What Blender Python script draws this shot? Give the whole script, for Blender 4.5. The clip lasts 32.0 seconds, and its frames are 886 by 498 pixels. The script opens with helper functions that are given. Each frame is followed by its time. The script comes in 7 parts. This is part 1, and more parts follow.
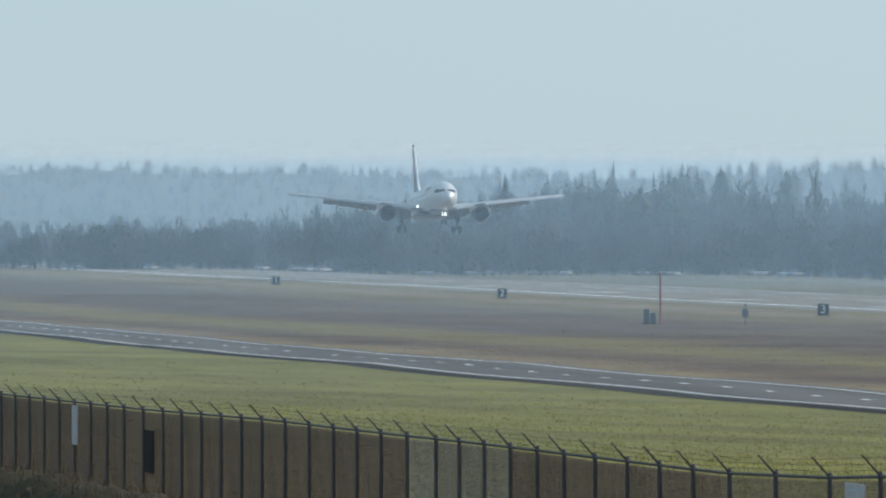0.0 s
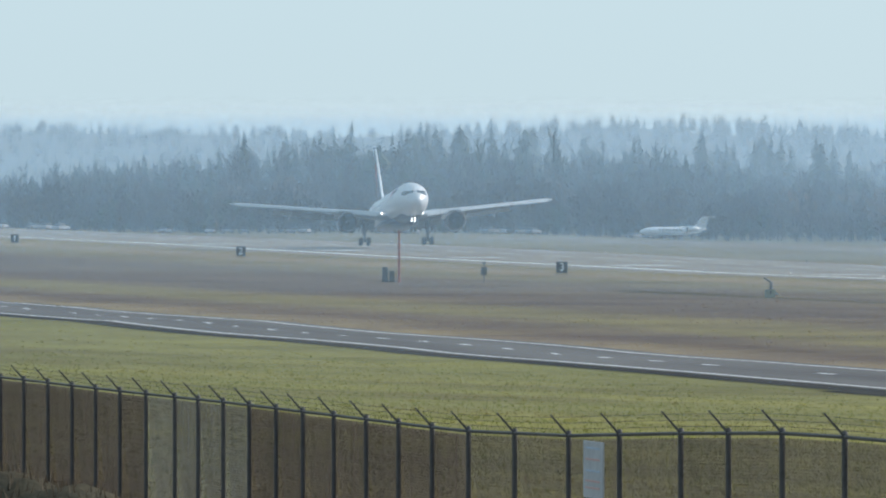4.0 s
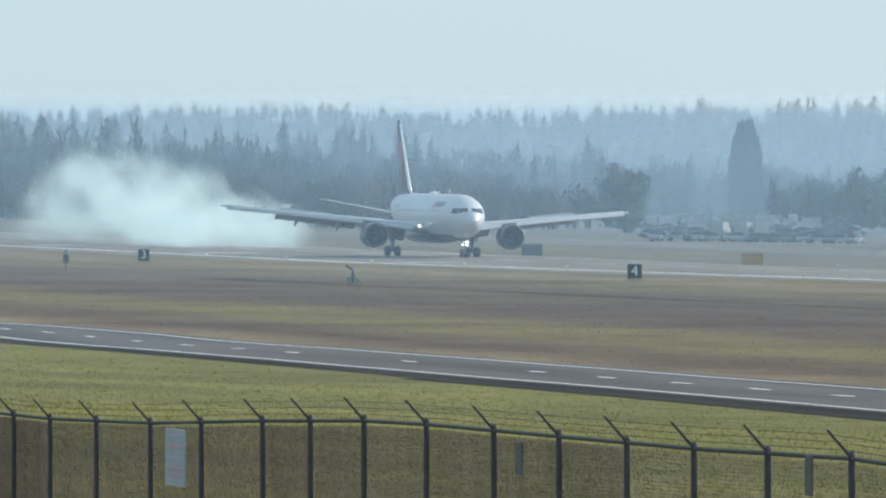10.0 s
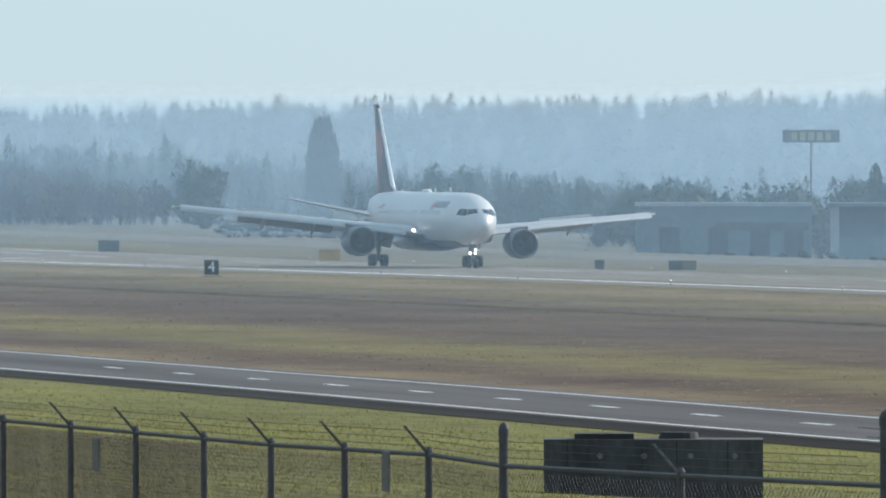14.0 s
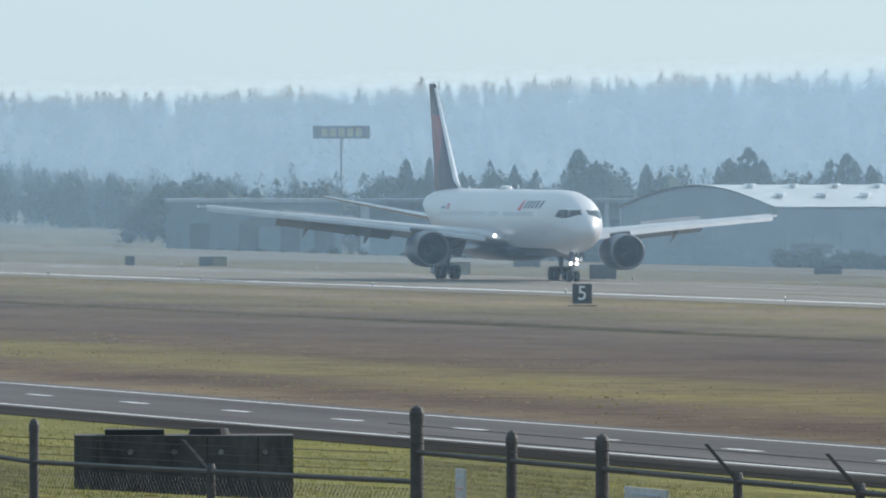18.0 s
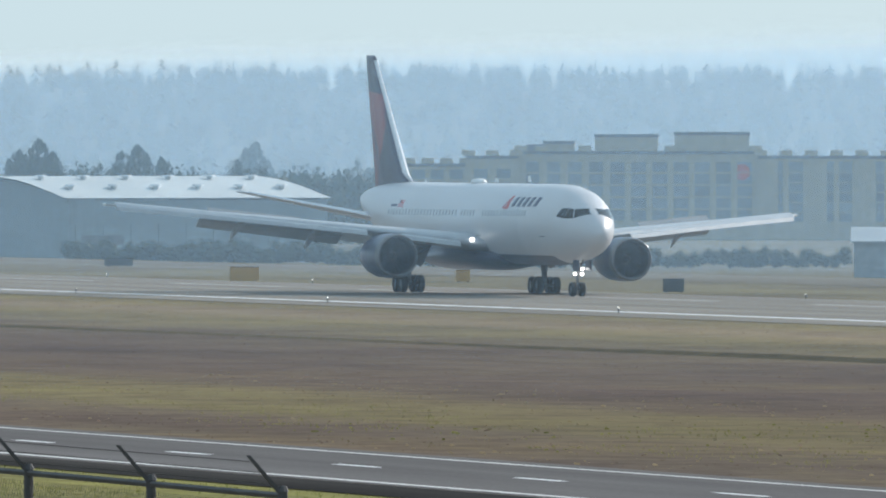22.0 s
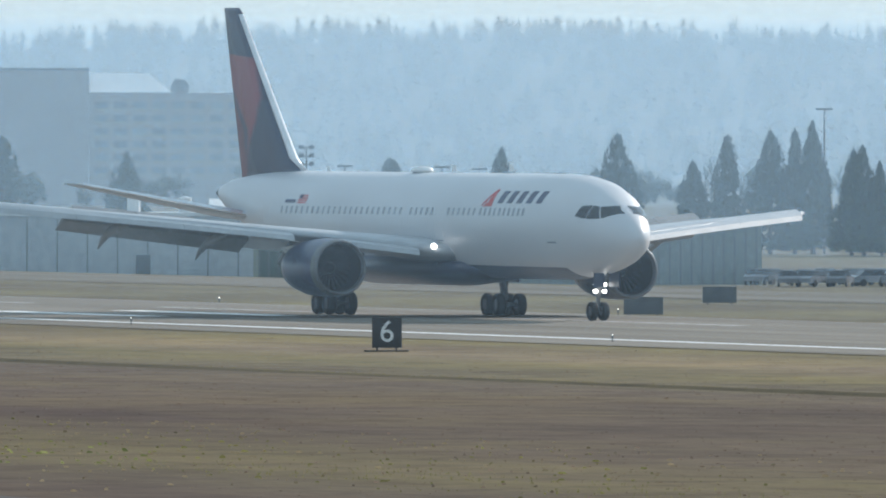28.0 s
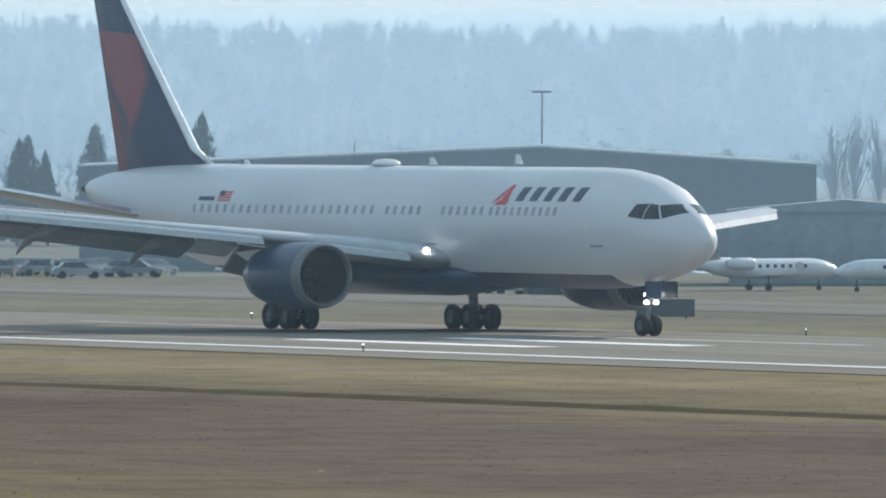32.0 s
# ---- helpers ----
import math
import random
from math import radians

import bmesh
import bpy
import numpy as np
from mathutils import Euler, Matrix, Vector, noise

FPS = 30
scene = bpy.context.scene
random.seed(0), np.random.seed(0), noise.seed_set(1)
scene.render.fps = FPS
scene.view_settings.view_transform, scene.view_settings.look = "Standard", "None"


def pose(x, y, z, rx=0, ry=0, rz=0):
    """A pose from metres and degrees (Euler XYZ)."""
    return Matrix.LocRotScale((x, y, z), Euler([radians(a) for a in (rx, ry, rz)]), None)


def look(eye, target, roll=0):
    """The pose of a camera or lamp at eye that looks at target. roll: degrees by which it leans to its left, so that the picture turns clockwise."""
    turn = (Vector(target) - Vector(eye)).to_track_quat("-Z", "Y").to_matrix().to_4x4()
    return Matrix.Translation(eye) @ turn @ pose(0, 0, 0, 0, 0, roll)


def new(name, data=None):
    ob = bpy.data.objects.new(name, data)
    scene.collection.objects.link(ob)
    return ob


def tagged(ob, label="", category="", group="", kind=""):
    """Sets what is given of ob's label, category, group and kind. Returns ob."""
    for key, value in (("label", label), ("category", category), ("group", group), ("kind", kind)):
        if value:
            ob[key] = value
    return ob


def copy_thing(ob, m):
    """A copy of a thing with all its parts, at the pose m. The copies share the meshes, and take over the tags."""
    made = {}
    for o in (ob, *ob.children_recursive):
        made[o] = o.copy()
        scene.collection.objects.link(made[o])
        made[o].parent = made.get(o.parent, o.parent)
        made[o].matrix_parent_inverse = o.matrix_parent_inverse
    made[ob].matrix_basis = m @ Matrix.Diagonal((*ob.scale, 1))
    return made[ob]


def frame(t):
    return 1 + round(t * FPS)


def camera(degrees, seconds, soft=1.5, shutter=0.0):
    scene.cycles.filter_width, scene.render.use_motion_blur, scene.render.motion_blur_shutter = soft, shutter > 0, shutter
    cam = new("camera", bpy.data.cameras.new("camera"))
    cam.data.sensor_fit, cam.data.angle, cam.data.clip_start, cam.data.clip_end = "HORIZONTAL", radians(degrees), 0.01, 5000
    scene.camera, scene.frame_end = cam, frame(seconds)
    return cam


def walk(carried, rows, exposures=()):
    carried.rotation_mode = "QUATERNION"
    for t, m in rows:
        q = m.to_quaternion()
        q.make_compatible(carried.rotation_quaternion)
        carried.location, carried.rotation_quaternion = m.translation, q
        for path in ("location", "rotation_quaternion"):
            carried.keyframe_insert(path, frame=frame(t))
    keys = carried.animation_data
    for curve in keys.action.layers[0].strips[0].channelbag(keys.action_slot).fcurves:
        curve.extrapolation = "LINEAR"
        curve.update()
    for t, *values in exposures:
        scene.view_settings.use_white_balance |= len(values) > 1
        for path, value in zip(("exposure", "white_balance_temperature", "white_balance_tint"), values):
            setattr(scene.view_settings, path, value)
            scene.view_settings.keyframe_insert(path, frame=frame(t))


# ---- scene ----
# Winter afternoon beside an airport runway. x runs along the runway, y across it, the eye stands at the origin.
EYE = 8.467
cam = camera(2 * math.degrees(math.atan(784 / 23355.4)), 32.0, soft=2.0)
# seconds, bearing from the y axis, tilt
PAN = (
    (0.0, -83.6504, -0.0563), (0.5, -83.5077, -0.0895), (1.0, -83.3607, -0.1219), (1.5, -83.2175, -0.1507), (2.0, -83.0827, -0.1759),
    (2.5, -82.9495, -0.1937), (3.0, -82.8143, -0.2101), (3.5, -82.6734, -0.2238), (4.0, -82.516, -0.239), (4.5, -82.3696, -0.2491),
    (6.5, -81.8474, -0.2727), (7.0, -81.7033, -0.2768), (7.5, -81.5523, -0.2805), (8.0, -81.4104, -0.2839), (8.5, -81.2626, -0.2852),
    (9.0, -81.1022, -0.2886), (9.5, -80.9138, -0.2908), (10.0, -80.7012, -0.2933), (10.5, -80.4597, -0.2963), (11.0, -80.2262, -0.2995),
    (11.5, -79.9977, -0.3015), (12.0, -79.7658, -0.3034), (12.5, -79.5254, -0.3071), (13.0, -79.2951, -0.3093), (13.5, -79.0731, -0.31),
    (15.5, -78.2186, -0.3163), (16.0, -77.9588, -0.3197), (16.5, -77.684, -0.3202), (17.0, -77.4109, -0.324), (17.5, -77.1255, -0.3251),
    (18.0, -76.8256, -0.3277), (18.5, -76.4942, -0.3313), (19.0, -76.1496, -0.3351), (19.5, -75.7894, -0.3389), (20.0, -75.4095, -0.3428),
    (20.5, -75.0484, -0.3473), (21.0, -74.644, -0.3527), (21.5, -74.2066, -0.3575), (22.0, -73.7465, -0.365), (22.5, -73.3059, -0.3727),
    (23.0, -72.8734, -0.3776), (23.5, -72.4463, -0.3825), (24.0, -72.011, -0.3893), (24.5, -71.5458, -0.3951), (25.0, -71.0565, -0.401),
    (25.5, -70.5879, -0.4071), (26.0, -70.1272, -0.4137), (26.5, -69.6726, -0.4198), (28.5, -68.0005, -0.4391), (29.0, -67.5802, -0.4434),
    (29.5, -67.1443, -0.447), (30.0, -66.692, -0.4544), (30.5, -66.2167, -0.4601), (31.0, -65.7359, -0.4675), (31.5, -65.259, -0.4739),
    (32.0, -64.7893, -0.4788),
)
walk(cam, [(t, pose(0, 0, EYE, 90 + tilt, 0, -bearing)) for t, bearing, tilt in PAN],
     exposures=((0.0, 0.44, 6340, 9.6), (1.0, 0.55, 6340, 9.6), (2.5, 0.66, 6340, 9.6), (32.0, 0.66, 6340, 9.6)))

# ---- light ----
SUN_BEARING, SUN_HEIGHT = -28.0, 24.0   # degrees from the y axis towards x, and above the horizon
world = bpy.data.worlds.new("world")
scene.world = world
world.use_nodes = True
wt = world.node_tree
sky = wt.nodes.new("ShaderNodeTexSky")
sky.sky_type, sky.sun_disc = "NISHITA", False
sky.sun_elevation, sky.sun_rotation = radians(SUN_HEIGHT), radians(SUN_BEARING)
sky.air_density, sky.dust_density, sky.ozone_density, sky.altitude = 1.0, 0.55, 3.0, 0
veil = wt.nodes.new("ShaderNodeMix")      # thin high haze whitens the whole sky evenly
veil.data_type = "RGBA"
veil.inputs[0].default_value = 0.83
veil.inputs[7].default_value = (3.28, 4.45, 5.15, 1)
wt.links.new(sky.outputs[0], veil.inputs[6])
wt.links.new(veil.outputs[2], wt.nodes["Background"].inputs[0])
wt.nodes["Background"].inputs[1].default_value = 0.10
sun = new("sun", bpy.data.lights.new("sun", "SUN"))
sun.data.energy, sun.data.angle, sun.data.color = 3.3, radians(0.6), (1.0, 0.915, 0.84)
a, e = radians(SUN_BEARING), radians(SUN_HEIGHT)
sun.matrix_world = look((0, 0, 60), Vector((0, 0, 60)) - Vector((math.sin(a) * math.cos(e), math.cos(a) * math.cos(e), math.sin(e))))


# ---- materials ----
def material(name, rough=0.6, metal=0.0):
    m = bpy.data.materials.new(name)
    m.use_nodes = True
    b = m.node_tree.nodes["Principled BSDF"]
    b.inputs["Roughness"].default_value, b.inputs["Metallic"].default_value = rough, metal
    return m, m.node_tree, b


def noise_node(nt, scale, detail=4.0, coord="Object", stretch=(1, 1, 1)):
    tc = nt.nodes.new("ShaderNodeTexCoord")
    mp = nt.nodes.new("ShaderNodeMapping")
    mp.inputs["Scale"].default_value = stretch
    n = nt.nodes.new("ShaderNodeTexNoise")
    n.inputs["Scale"].default_value, n.inputs["Detail"].default_value = scale, detail
    nt.links.new(tc.outputs[coord], mp.inputs[0])
    nt.links.new(mp.outputs[0], n.inputs["Vector"])
    return n.outputs["Fac"]


def ramp(nt, fac, stops):
    r = nt.nodes.new("ShaderNodeValToRGB")
    while len(r.color_ramp.elements) < len(stops):
        r.color_ramp.elements.new(0.5)
    for el, (p, c) in zip(r.color_ramp.elements, stops):
        el.position, el.color = p, (*c, 1)
    nt.links.new(fac, r.inputs[0])
    return r.outputs[0]


def mix(nt, fac, c1, c2, blend="MIX"):
    m = nt.nodes.new("ShaderNodeMix")
    m.data_type, m.blend_type = "RGBA", blend
    for socket, v in ((m.inputs[0], fac), (m.inputs[6], c1), (m.inputs[7], c2)):
        if isinstance(v, (int, float)):
            socket.default_value = v
        elif isinstance(v, tuple):
            socket.default_value = (*v, 1)
        else:
            nt.links.new(v, socket)
    return m.outputs[2]


def bump(nt, b, fac, strength, distance):
    n = nt.nodes.new("ShaderNodeBump")
    n.inputs["Strength"].default_value, n.inputs["Distance"].default_value = strength, distance
    nt.links.new(fac, n.inputs["Height"])
    nt.links.new(n.outputs[0], b.inputs["Normal"])


def calc(nt, op, *vals):
    n = nt.nodes.new("ShaderNodeMath")
    n.operation = op
    for s, v in zip(n.inputs, vals):
        if isinstance(v, (int, float)):
            s.default_value = v
        else:
            nt.links.new(v, s)
    return n.outputs[0]


def axes(nt, coord="Object"):
    tc, sp = nt.nodes.new("ShaderNodeTexCoord"), nt.nodes.new("ShaderNodeSeparateXYZ")
    nt.links.new(tc.outputs[coord], sp.inputs[0])
    return sp.outputs


def varied(name, c1, c2, scale=1.0, rough=0.6, metal=0.0, relief=0.0, fine=None, by_object=0.0, stretch=(1, 1, 1), gloss_var=0.15):
    """A surface of two colours in cloudy patches, with a finer grain, wear in the gloss and a little relief."""
    m, nt, b = material(name, rough, metal)
    f1 = noise_node(nt, scale, 5, stretch=stretch)
    f2 = noise_node(nt, fine or scale * 9, 3, stretch=stretch)
    c = ramp(nt, f1, ((0.3, c1), (0.7, c2)))
    c = mix(nt, 0.35, c, ramp(nt, f2, ((0.3, tuple(v * 0.75 for v in c1)), (0.7, tuple(min(1, v * 1.2) for v in c2)))))
    if by_object:
        oi = nt.nodes.new("ShaderNodeObjectInfo")
        k = calc(nt, "ADD", calc(nt, "MULTIPLY", oi.outputs["Random"], by_object), 1 - by_object / 2)
        g = nt.nodes.new("ShaderNodeCombineColor")
        for i in range(3):
            nt.links.new(k, g.inputs[i])
        c = mix(nt, 1.0, c, g.outputs[0], "MULTIPLY")
    nt.links.new(c, b.inputs["Base Color"])
    nt.links.new(calc(nt, "ADD", calc(nt, "MULTIPLY", f2, gloss_var), rough - gloss_var / 2), b.inputs["Roughness"])
    if relief:
        bump(nt, b, f2, 0.6, relief)
    return m


def island_varied(name, c1, c2, rough=0.9, through_light=0.0):
    """Leaves and blades: each loose piece takes its own tone between two colours."""
    m, nt, b = material(name, rough)
    g = nt.nodes.new("ShaderNodeNewGeometry")
    f = noise_node(nt, 0.03, 3)
    c = ramp(nt, calc(nt, "ADD", calc(nt, "MULTIPLY", g.outputs["Random Per Island"], 0.6), calc(nt, "MULTIPLY", f, 0.4)), ((0.15, c1), (0.85, c2)))
    nt.links.new(c, b.inputs["Base Color"])
    b.inputs["Specular IOR Level"].default_value = 0.2
    if through_light:
        tr, ms = nt.nodes.new("ShaderNodeBsdfTranslucent"), nt.nodes.new("ShaderNodeMixShader")
        nt.links.new(c, tr.inputs[0])
        ms.inputs[0].default_value = through_light
        nt.links.new(b.outputs[0], ms.inputs[1])
        nt.links.new(tr.outputs[0], ms.inputs[2])
        nt.links.new(ms.outputs[0], nt.nodes["Material Output"].inputs[0])
    return m


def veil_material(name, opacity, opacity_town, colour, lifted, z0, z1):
    """Sheet standing in for haze: mostly clear, the rest scatters light to both sides. It thins out with height."""
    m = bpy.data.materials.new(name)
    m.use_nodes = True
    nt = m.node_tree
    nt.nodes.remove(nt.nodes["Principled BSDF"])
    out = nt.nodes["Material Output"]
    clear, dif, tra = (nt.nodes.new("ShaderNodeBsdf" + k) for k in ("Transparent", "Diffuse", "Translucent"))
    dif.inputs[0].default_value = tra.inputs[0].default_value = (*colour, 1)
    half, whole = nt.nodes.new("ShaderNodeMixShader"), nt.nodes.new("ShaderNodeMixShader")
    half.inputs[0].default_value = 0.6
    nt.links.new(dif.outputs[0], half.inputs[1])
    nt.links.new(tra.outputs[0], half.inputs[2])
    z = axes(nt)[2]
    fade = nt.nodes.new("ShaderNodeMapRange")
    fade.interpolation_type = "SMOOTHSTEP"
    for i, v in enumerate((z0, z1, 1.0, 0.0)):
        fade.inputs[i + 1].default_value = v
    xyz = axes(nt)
    lower = nt.nodes.new("ShaderNodeMapRange")       # fade height set by bearing from the eye, lower over the low woods
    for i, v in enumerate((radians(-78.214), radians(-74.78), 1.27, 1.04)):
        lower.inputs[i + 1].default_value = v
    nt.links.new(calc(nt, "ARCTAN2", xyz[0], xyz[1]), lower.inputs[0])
    higher = nt.nodes.new("ShaderNodeMapRange")      # raised by bearing to cover the ridge behind the town
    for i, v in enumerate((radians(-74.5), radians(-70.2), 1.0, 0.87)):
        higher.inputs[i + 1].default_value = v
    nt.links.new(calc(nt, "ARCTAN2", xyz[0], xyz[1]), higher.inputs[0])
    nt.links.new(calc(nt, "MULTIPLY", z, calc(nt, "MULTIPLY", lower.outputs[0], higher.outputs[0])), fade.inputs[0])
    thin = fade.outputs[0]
    pale = nt.nodes.new("ShaderNodeMapRange")        # upper edge tinted pale to blend with the sky behind
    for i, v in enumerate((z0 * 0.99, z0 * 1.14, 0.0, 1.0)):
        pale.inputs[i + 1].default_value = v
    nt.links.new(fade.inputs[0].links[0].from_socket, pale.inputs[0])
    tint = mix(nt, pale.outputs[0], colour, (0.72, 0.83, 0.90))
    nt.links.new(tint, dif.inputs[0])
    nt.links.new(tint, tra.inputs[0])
    thick = nt.nodes.new("ShaderNodeMapRange")       # opacity set by bearing from the eye, thicker towards the town
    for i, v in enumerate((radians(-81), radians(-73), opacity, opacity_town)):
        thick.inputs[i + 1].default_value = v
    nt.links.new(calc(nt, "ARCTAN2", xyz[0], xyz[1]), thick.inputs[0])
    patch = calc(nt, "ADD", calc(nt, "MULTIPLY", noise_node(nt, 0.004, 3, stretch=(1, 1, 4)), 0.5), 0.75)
    low = calc(nt, "MINIMUM", calc(nt, "MULTIPLY", calc(nt, "MAXIMUM", z, 0.0), 0.3), 1.0) if lifted else 1.0     # near sheets fade out at the ground to hide their foot
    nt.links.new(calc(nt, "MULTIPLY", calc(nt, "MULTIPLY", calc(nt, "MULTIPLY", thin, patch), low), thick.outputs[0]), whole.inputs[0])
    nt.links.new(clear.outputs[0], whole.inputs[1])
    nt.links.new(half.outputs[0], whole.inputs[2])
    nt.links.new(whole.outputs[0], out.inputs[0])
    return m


def glow_material(name, colour, strength):
    m, nt, b = material(name, 0.2)
    b.inputs["Base Color"].default_value = (0.9, 0.9, 0.9, 1)
    b.inputs["Emission Color"].default_value = (*colour, 1)
    b.inputs["Emission Strength"].default_value = strength
    return m


def ground_material(name="winter_turf", through_light=0.0):
    """Winter turf: mown green by the fence, tan and brown bands between road and runway, with long streaks and fine grain."""
    m, nt, b = material(name, 0.95)
    b.inputs["Specular IOR Level"].default_value = 0.06
    x, y, z = axes(nt)
    wob = noise_node(nt, 0.012, 4, stretch=(0.35, 1, 1))
    wy = calc(nt, "ADD", y, calc(nt, "MULTIPLY", calc(nt, "SUBTRACT", wob, 0.5), 9.0))
    mr = nt.nodes.new("ShaderNodeMapRange")
    mr.inputs[1].default_value, mr.inputs[2].default_value = 0.0, 400.0
    nt.links.new(wy, mr.inputs[0])
    green, olive, tan, brown = (0.175, 0.175, 0.06), (0.172, 0.14, 0.074), (0.23, 0.172, 0.115), (0.09, 0.062, 0.056)
    bands = ramp(nt, mr.outputs[0], ((0.0, (0.12, 0.095, 0.05)), (0.05, (0.14, 0.12, 0.05)), (0.09, green), (0.235, green), (0.26, tan), (0.28, brown), (0.297, (0.13, 0.10, 0.07)), (0.305, (0.176, 0.144, 0.064)), (0.329, (0.17, 0.136, 0.064)), (0.341, (0.115, 0.083, 0.062)), (0.36, brown),
                                    (0.437, (0.108, 0.082, 0.068)), (0.452, (0.14, 0.115, 0.078)), (0.478, (0.15, 0.125, 0.07)), (0.50, tan), (0.53, olive), (0.66, (0.16, 0.142, 0.10)), (0.72, (0.15, 0.135, 0.09)), (0.80, (0.155, 0.142, 0.108)), (1.0, (0.145, 0.138, 0.112))))
    bare = nt.nodes.new("ShaderNodeMapRange")        # towards higher x the verge is mixed to brown
    bare.interpolation_type = "SMOOTHSTEP"
    for i, v in enumerate((-500.0, -330.0, 0.0, 0.6)):
        bare.inputs[i + 1].default_value = v
    nt.links.new(x, bare.inputs[0])
    inner = calc(nt, "MULTIPLY", calc(nt, "GREATER_THAN", wy, 100.0), calc(nt, "LESS_THAN", wy, 176.0))
    bands = mix(nt, calc(nt, "MULTIPLY", bare.outputs[0], inner), bands, (0.096, 0.074, 0.058))
    streak = noise_node(nt, 0.10, 6, stretch=(0.12, 1, 1))
    fine = noise_node(nt, 1.3, 5, stretch=(0.6, 1, 1))
    c = mix(nt, 0.17, bands, ramp(nt, streak, ((0.32, brown), (0.46, olive), (0.56, tan), (0.70, olive))))
    blot = noise_node(nt, 0.3, 9, stretch=(0.9, 1, 1))
    c = mix(nt, 0.55, c, ramp(nt, blot, ((0.36, (0.62, 0.58, 0.58)), (0.5, (1.0, 1.0, 1.0)), (0.66, (1.2, 1.2, 1.02)))), "MULTIPLY")
    wide = noise_node(nt, 0.04, 6, stretch=(0.8, 1, 1))
    c = mix(nt, 0.8, c, ramp(nt, wide, ((0.32, (0.72, 0.68, 0.75)), (0.5, (1.0, 1.0, 1.0)), (0.68, (1.28, 1.24, 1.0)))), "MULTIPLY")
    c = mix(nt, 0.5, c, ramp(nt, fine, ((0.25, (0.45, 0.42, 0.40)), (0.75, (1.15, 1.15, 1.05)))), "MULTIPLY")
    nt.links.new(c, b.inputs["Base Color"])
    bump(nt, b, fine, 1.0, 0.12)
    if through_light:      # standing tussocks let some light through
        g = nt.nodes.new("ShaderNodeNewGeometry")
        # each tuft's colour is raised to make up for its shaded upright face
        k = calc(nt, "ADD", calc(nt, "MULTIPLY", g.outputs["Random Per Island"], 0.55), 1.0)
        tone = nt.nodes.new("ShaderNodeCombineColor")
        for i in range(3):
            nt.links.new(k, tone.inputs[i])
        c = mix(nt, 1.0, c, tone.outputs[0], "MULTIPLY")
        nt.links.new(c, b.inputs["Base Color"])
        tr, ms = nt.nodes.new("ShaderNodeBsdfTranslucent"), nt.nodes.new("ShaderNodeMixShader")
        nt.links.new(c, tr.inputs[0])
        ms.inputs[0].default_value = through_light
        nt.links.new(b.outputs[0], ms.inputs[1])
        nt.links.new(tr.outputs[0], ms.inputs[2])
        nt.links.new(ms.outputs[0], nt.nodes["Material Output"].inputs[0])
    return m


def patchy_grass(name):
    """Blades in large drifts of fresh green, olive and straw, with a tone of their own."""
    m, nt, b = material(name, 0.85)
    g = nt.nodes.new("ShaderNodeNewGeometry")
    drift = calc(nt, "ADD", calc(nt, "MULTIPLY", noise_node(nt, 0.06, 5, stretch=(0.45, 1, 1)), 0.78), calc(nt, "MULTIPLY", g.outputs["Random Per Island"], 0.22))
    c = ramp(nt, drift, ((0.33, (0.22, 0.176, 0.08)), (0.43, (0.165, 0.166, 0.052)), (0.56, (0.13, 0.156, 0.042)), (0.68, (0.25, 0.245, 0.082))))
    nt.links.new(c, b.inputs["Base Color"])
    b.inputs["Specular IOR Level"].default_value = 0.1
    tr, ms = nt.nodes.new("ShaderNodeBsdfTranslucent"), nt.nodes.new("ShaderNodeMixShader")
    nt.links.new(c, tr.inputs[0])
    ms.inputs[0].default_value = 0.5
    nt.links.new(b.outputs[0], ms.inputs[1])
    nt.links.new(tr.outputs[0], ms.inputs[2])
    nt.links.new(ms.outputs[0], nt.nodes["Material Output"].inputs[0])
    return m


def asphalt_material(name, base, streak, sheen=0.06):
    m, nt, b = material(name, 0.85)
    f1, f2 = noise_node(nt, 0.25, 6, stretch=(0.05, 1, 1)), noise_node(nt, 6, 4)
    c = ramp(nt, f1, ((0.3, tuple(v * 0.8 for v in base)), (0.7, streak)))
    c = mix(nt, 0.5, c, ramp(nt, f2, ((0.3, (0.7, 0.7, 0.7)), (0.7, (1.25, 1.25, 1.25)))), "MULTIPLY")
    nt.links.new(c, b.inputs["Base Color"])
    b.inputs["Specular IOR Level"].default_value = sheen
    bump(nt, b, f2, 0.4, 0.01)
    return m


def fuselage_material():
    """White gloss paint with a dark blue belly whose edge rises towards the tail."""
    m, nt, b = material("airliner_paint", 0.22)
    x, y, z = axes(nt)
    edge = calc(nt, "ADD", 2.62, calc(nt, "MULTIPLY", calc(nt, "SUBTRACT", 14.0, x), 0.004))
    grime = noise_node(nt, 0.6, 5, stretch=(0.25, 1, 1))
    white = ramp(nt, grime, ((0.3, (0.50, 0.505, 0.525)), (0.7, (0.59, 0.595, 0.615))))
    aft = calc(nt, "GREATER_THAN", calc(nt, "SUBTRACT", 22.0, x), 0.0)
    low = calc(nt, "MULTIPLY", calc(nt, "LESS_THAN", z, edge), aft)
    nt.links.new(mix(nt, low, white, (0.012, 0.022, 0.06)), b.inputs["Base Color"])
    nt.links.new(calc(nt, "ADD", calc(nt, "MULTIPLY", grime, 0.15), 0.30), b.inputs["Roughness"])
    b.inputs["Coat Weight"].default_value = 0.05
    bump(nt, b, noise_node(nt, 0.9, 2), 0.15, 0.01)
    return m


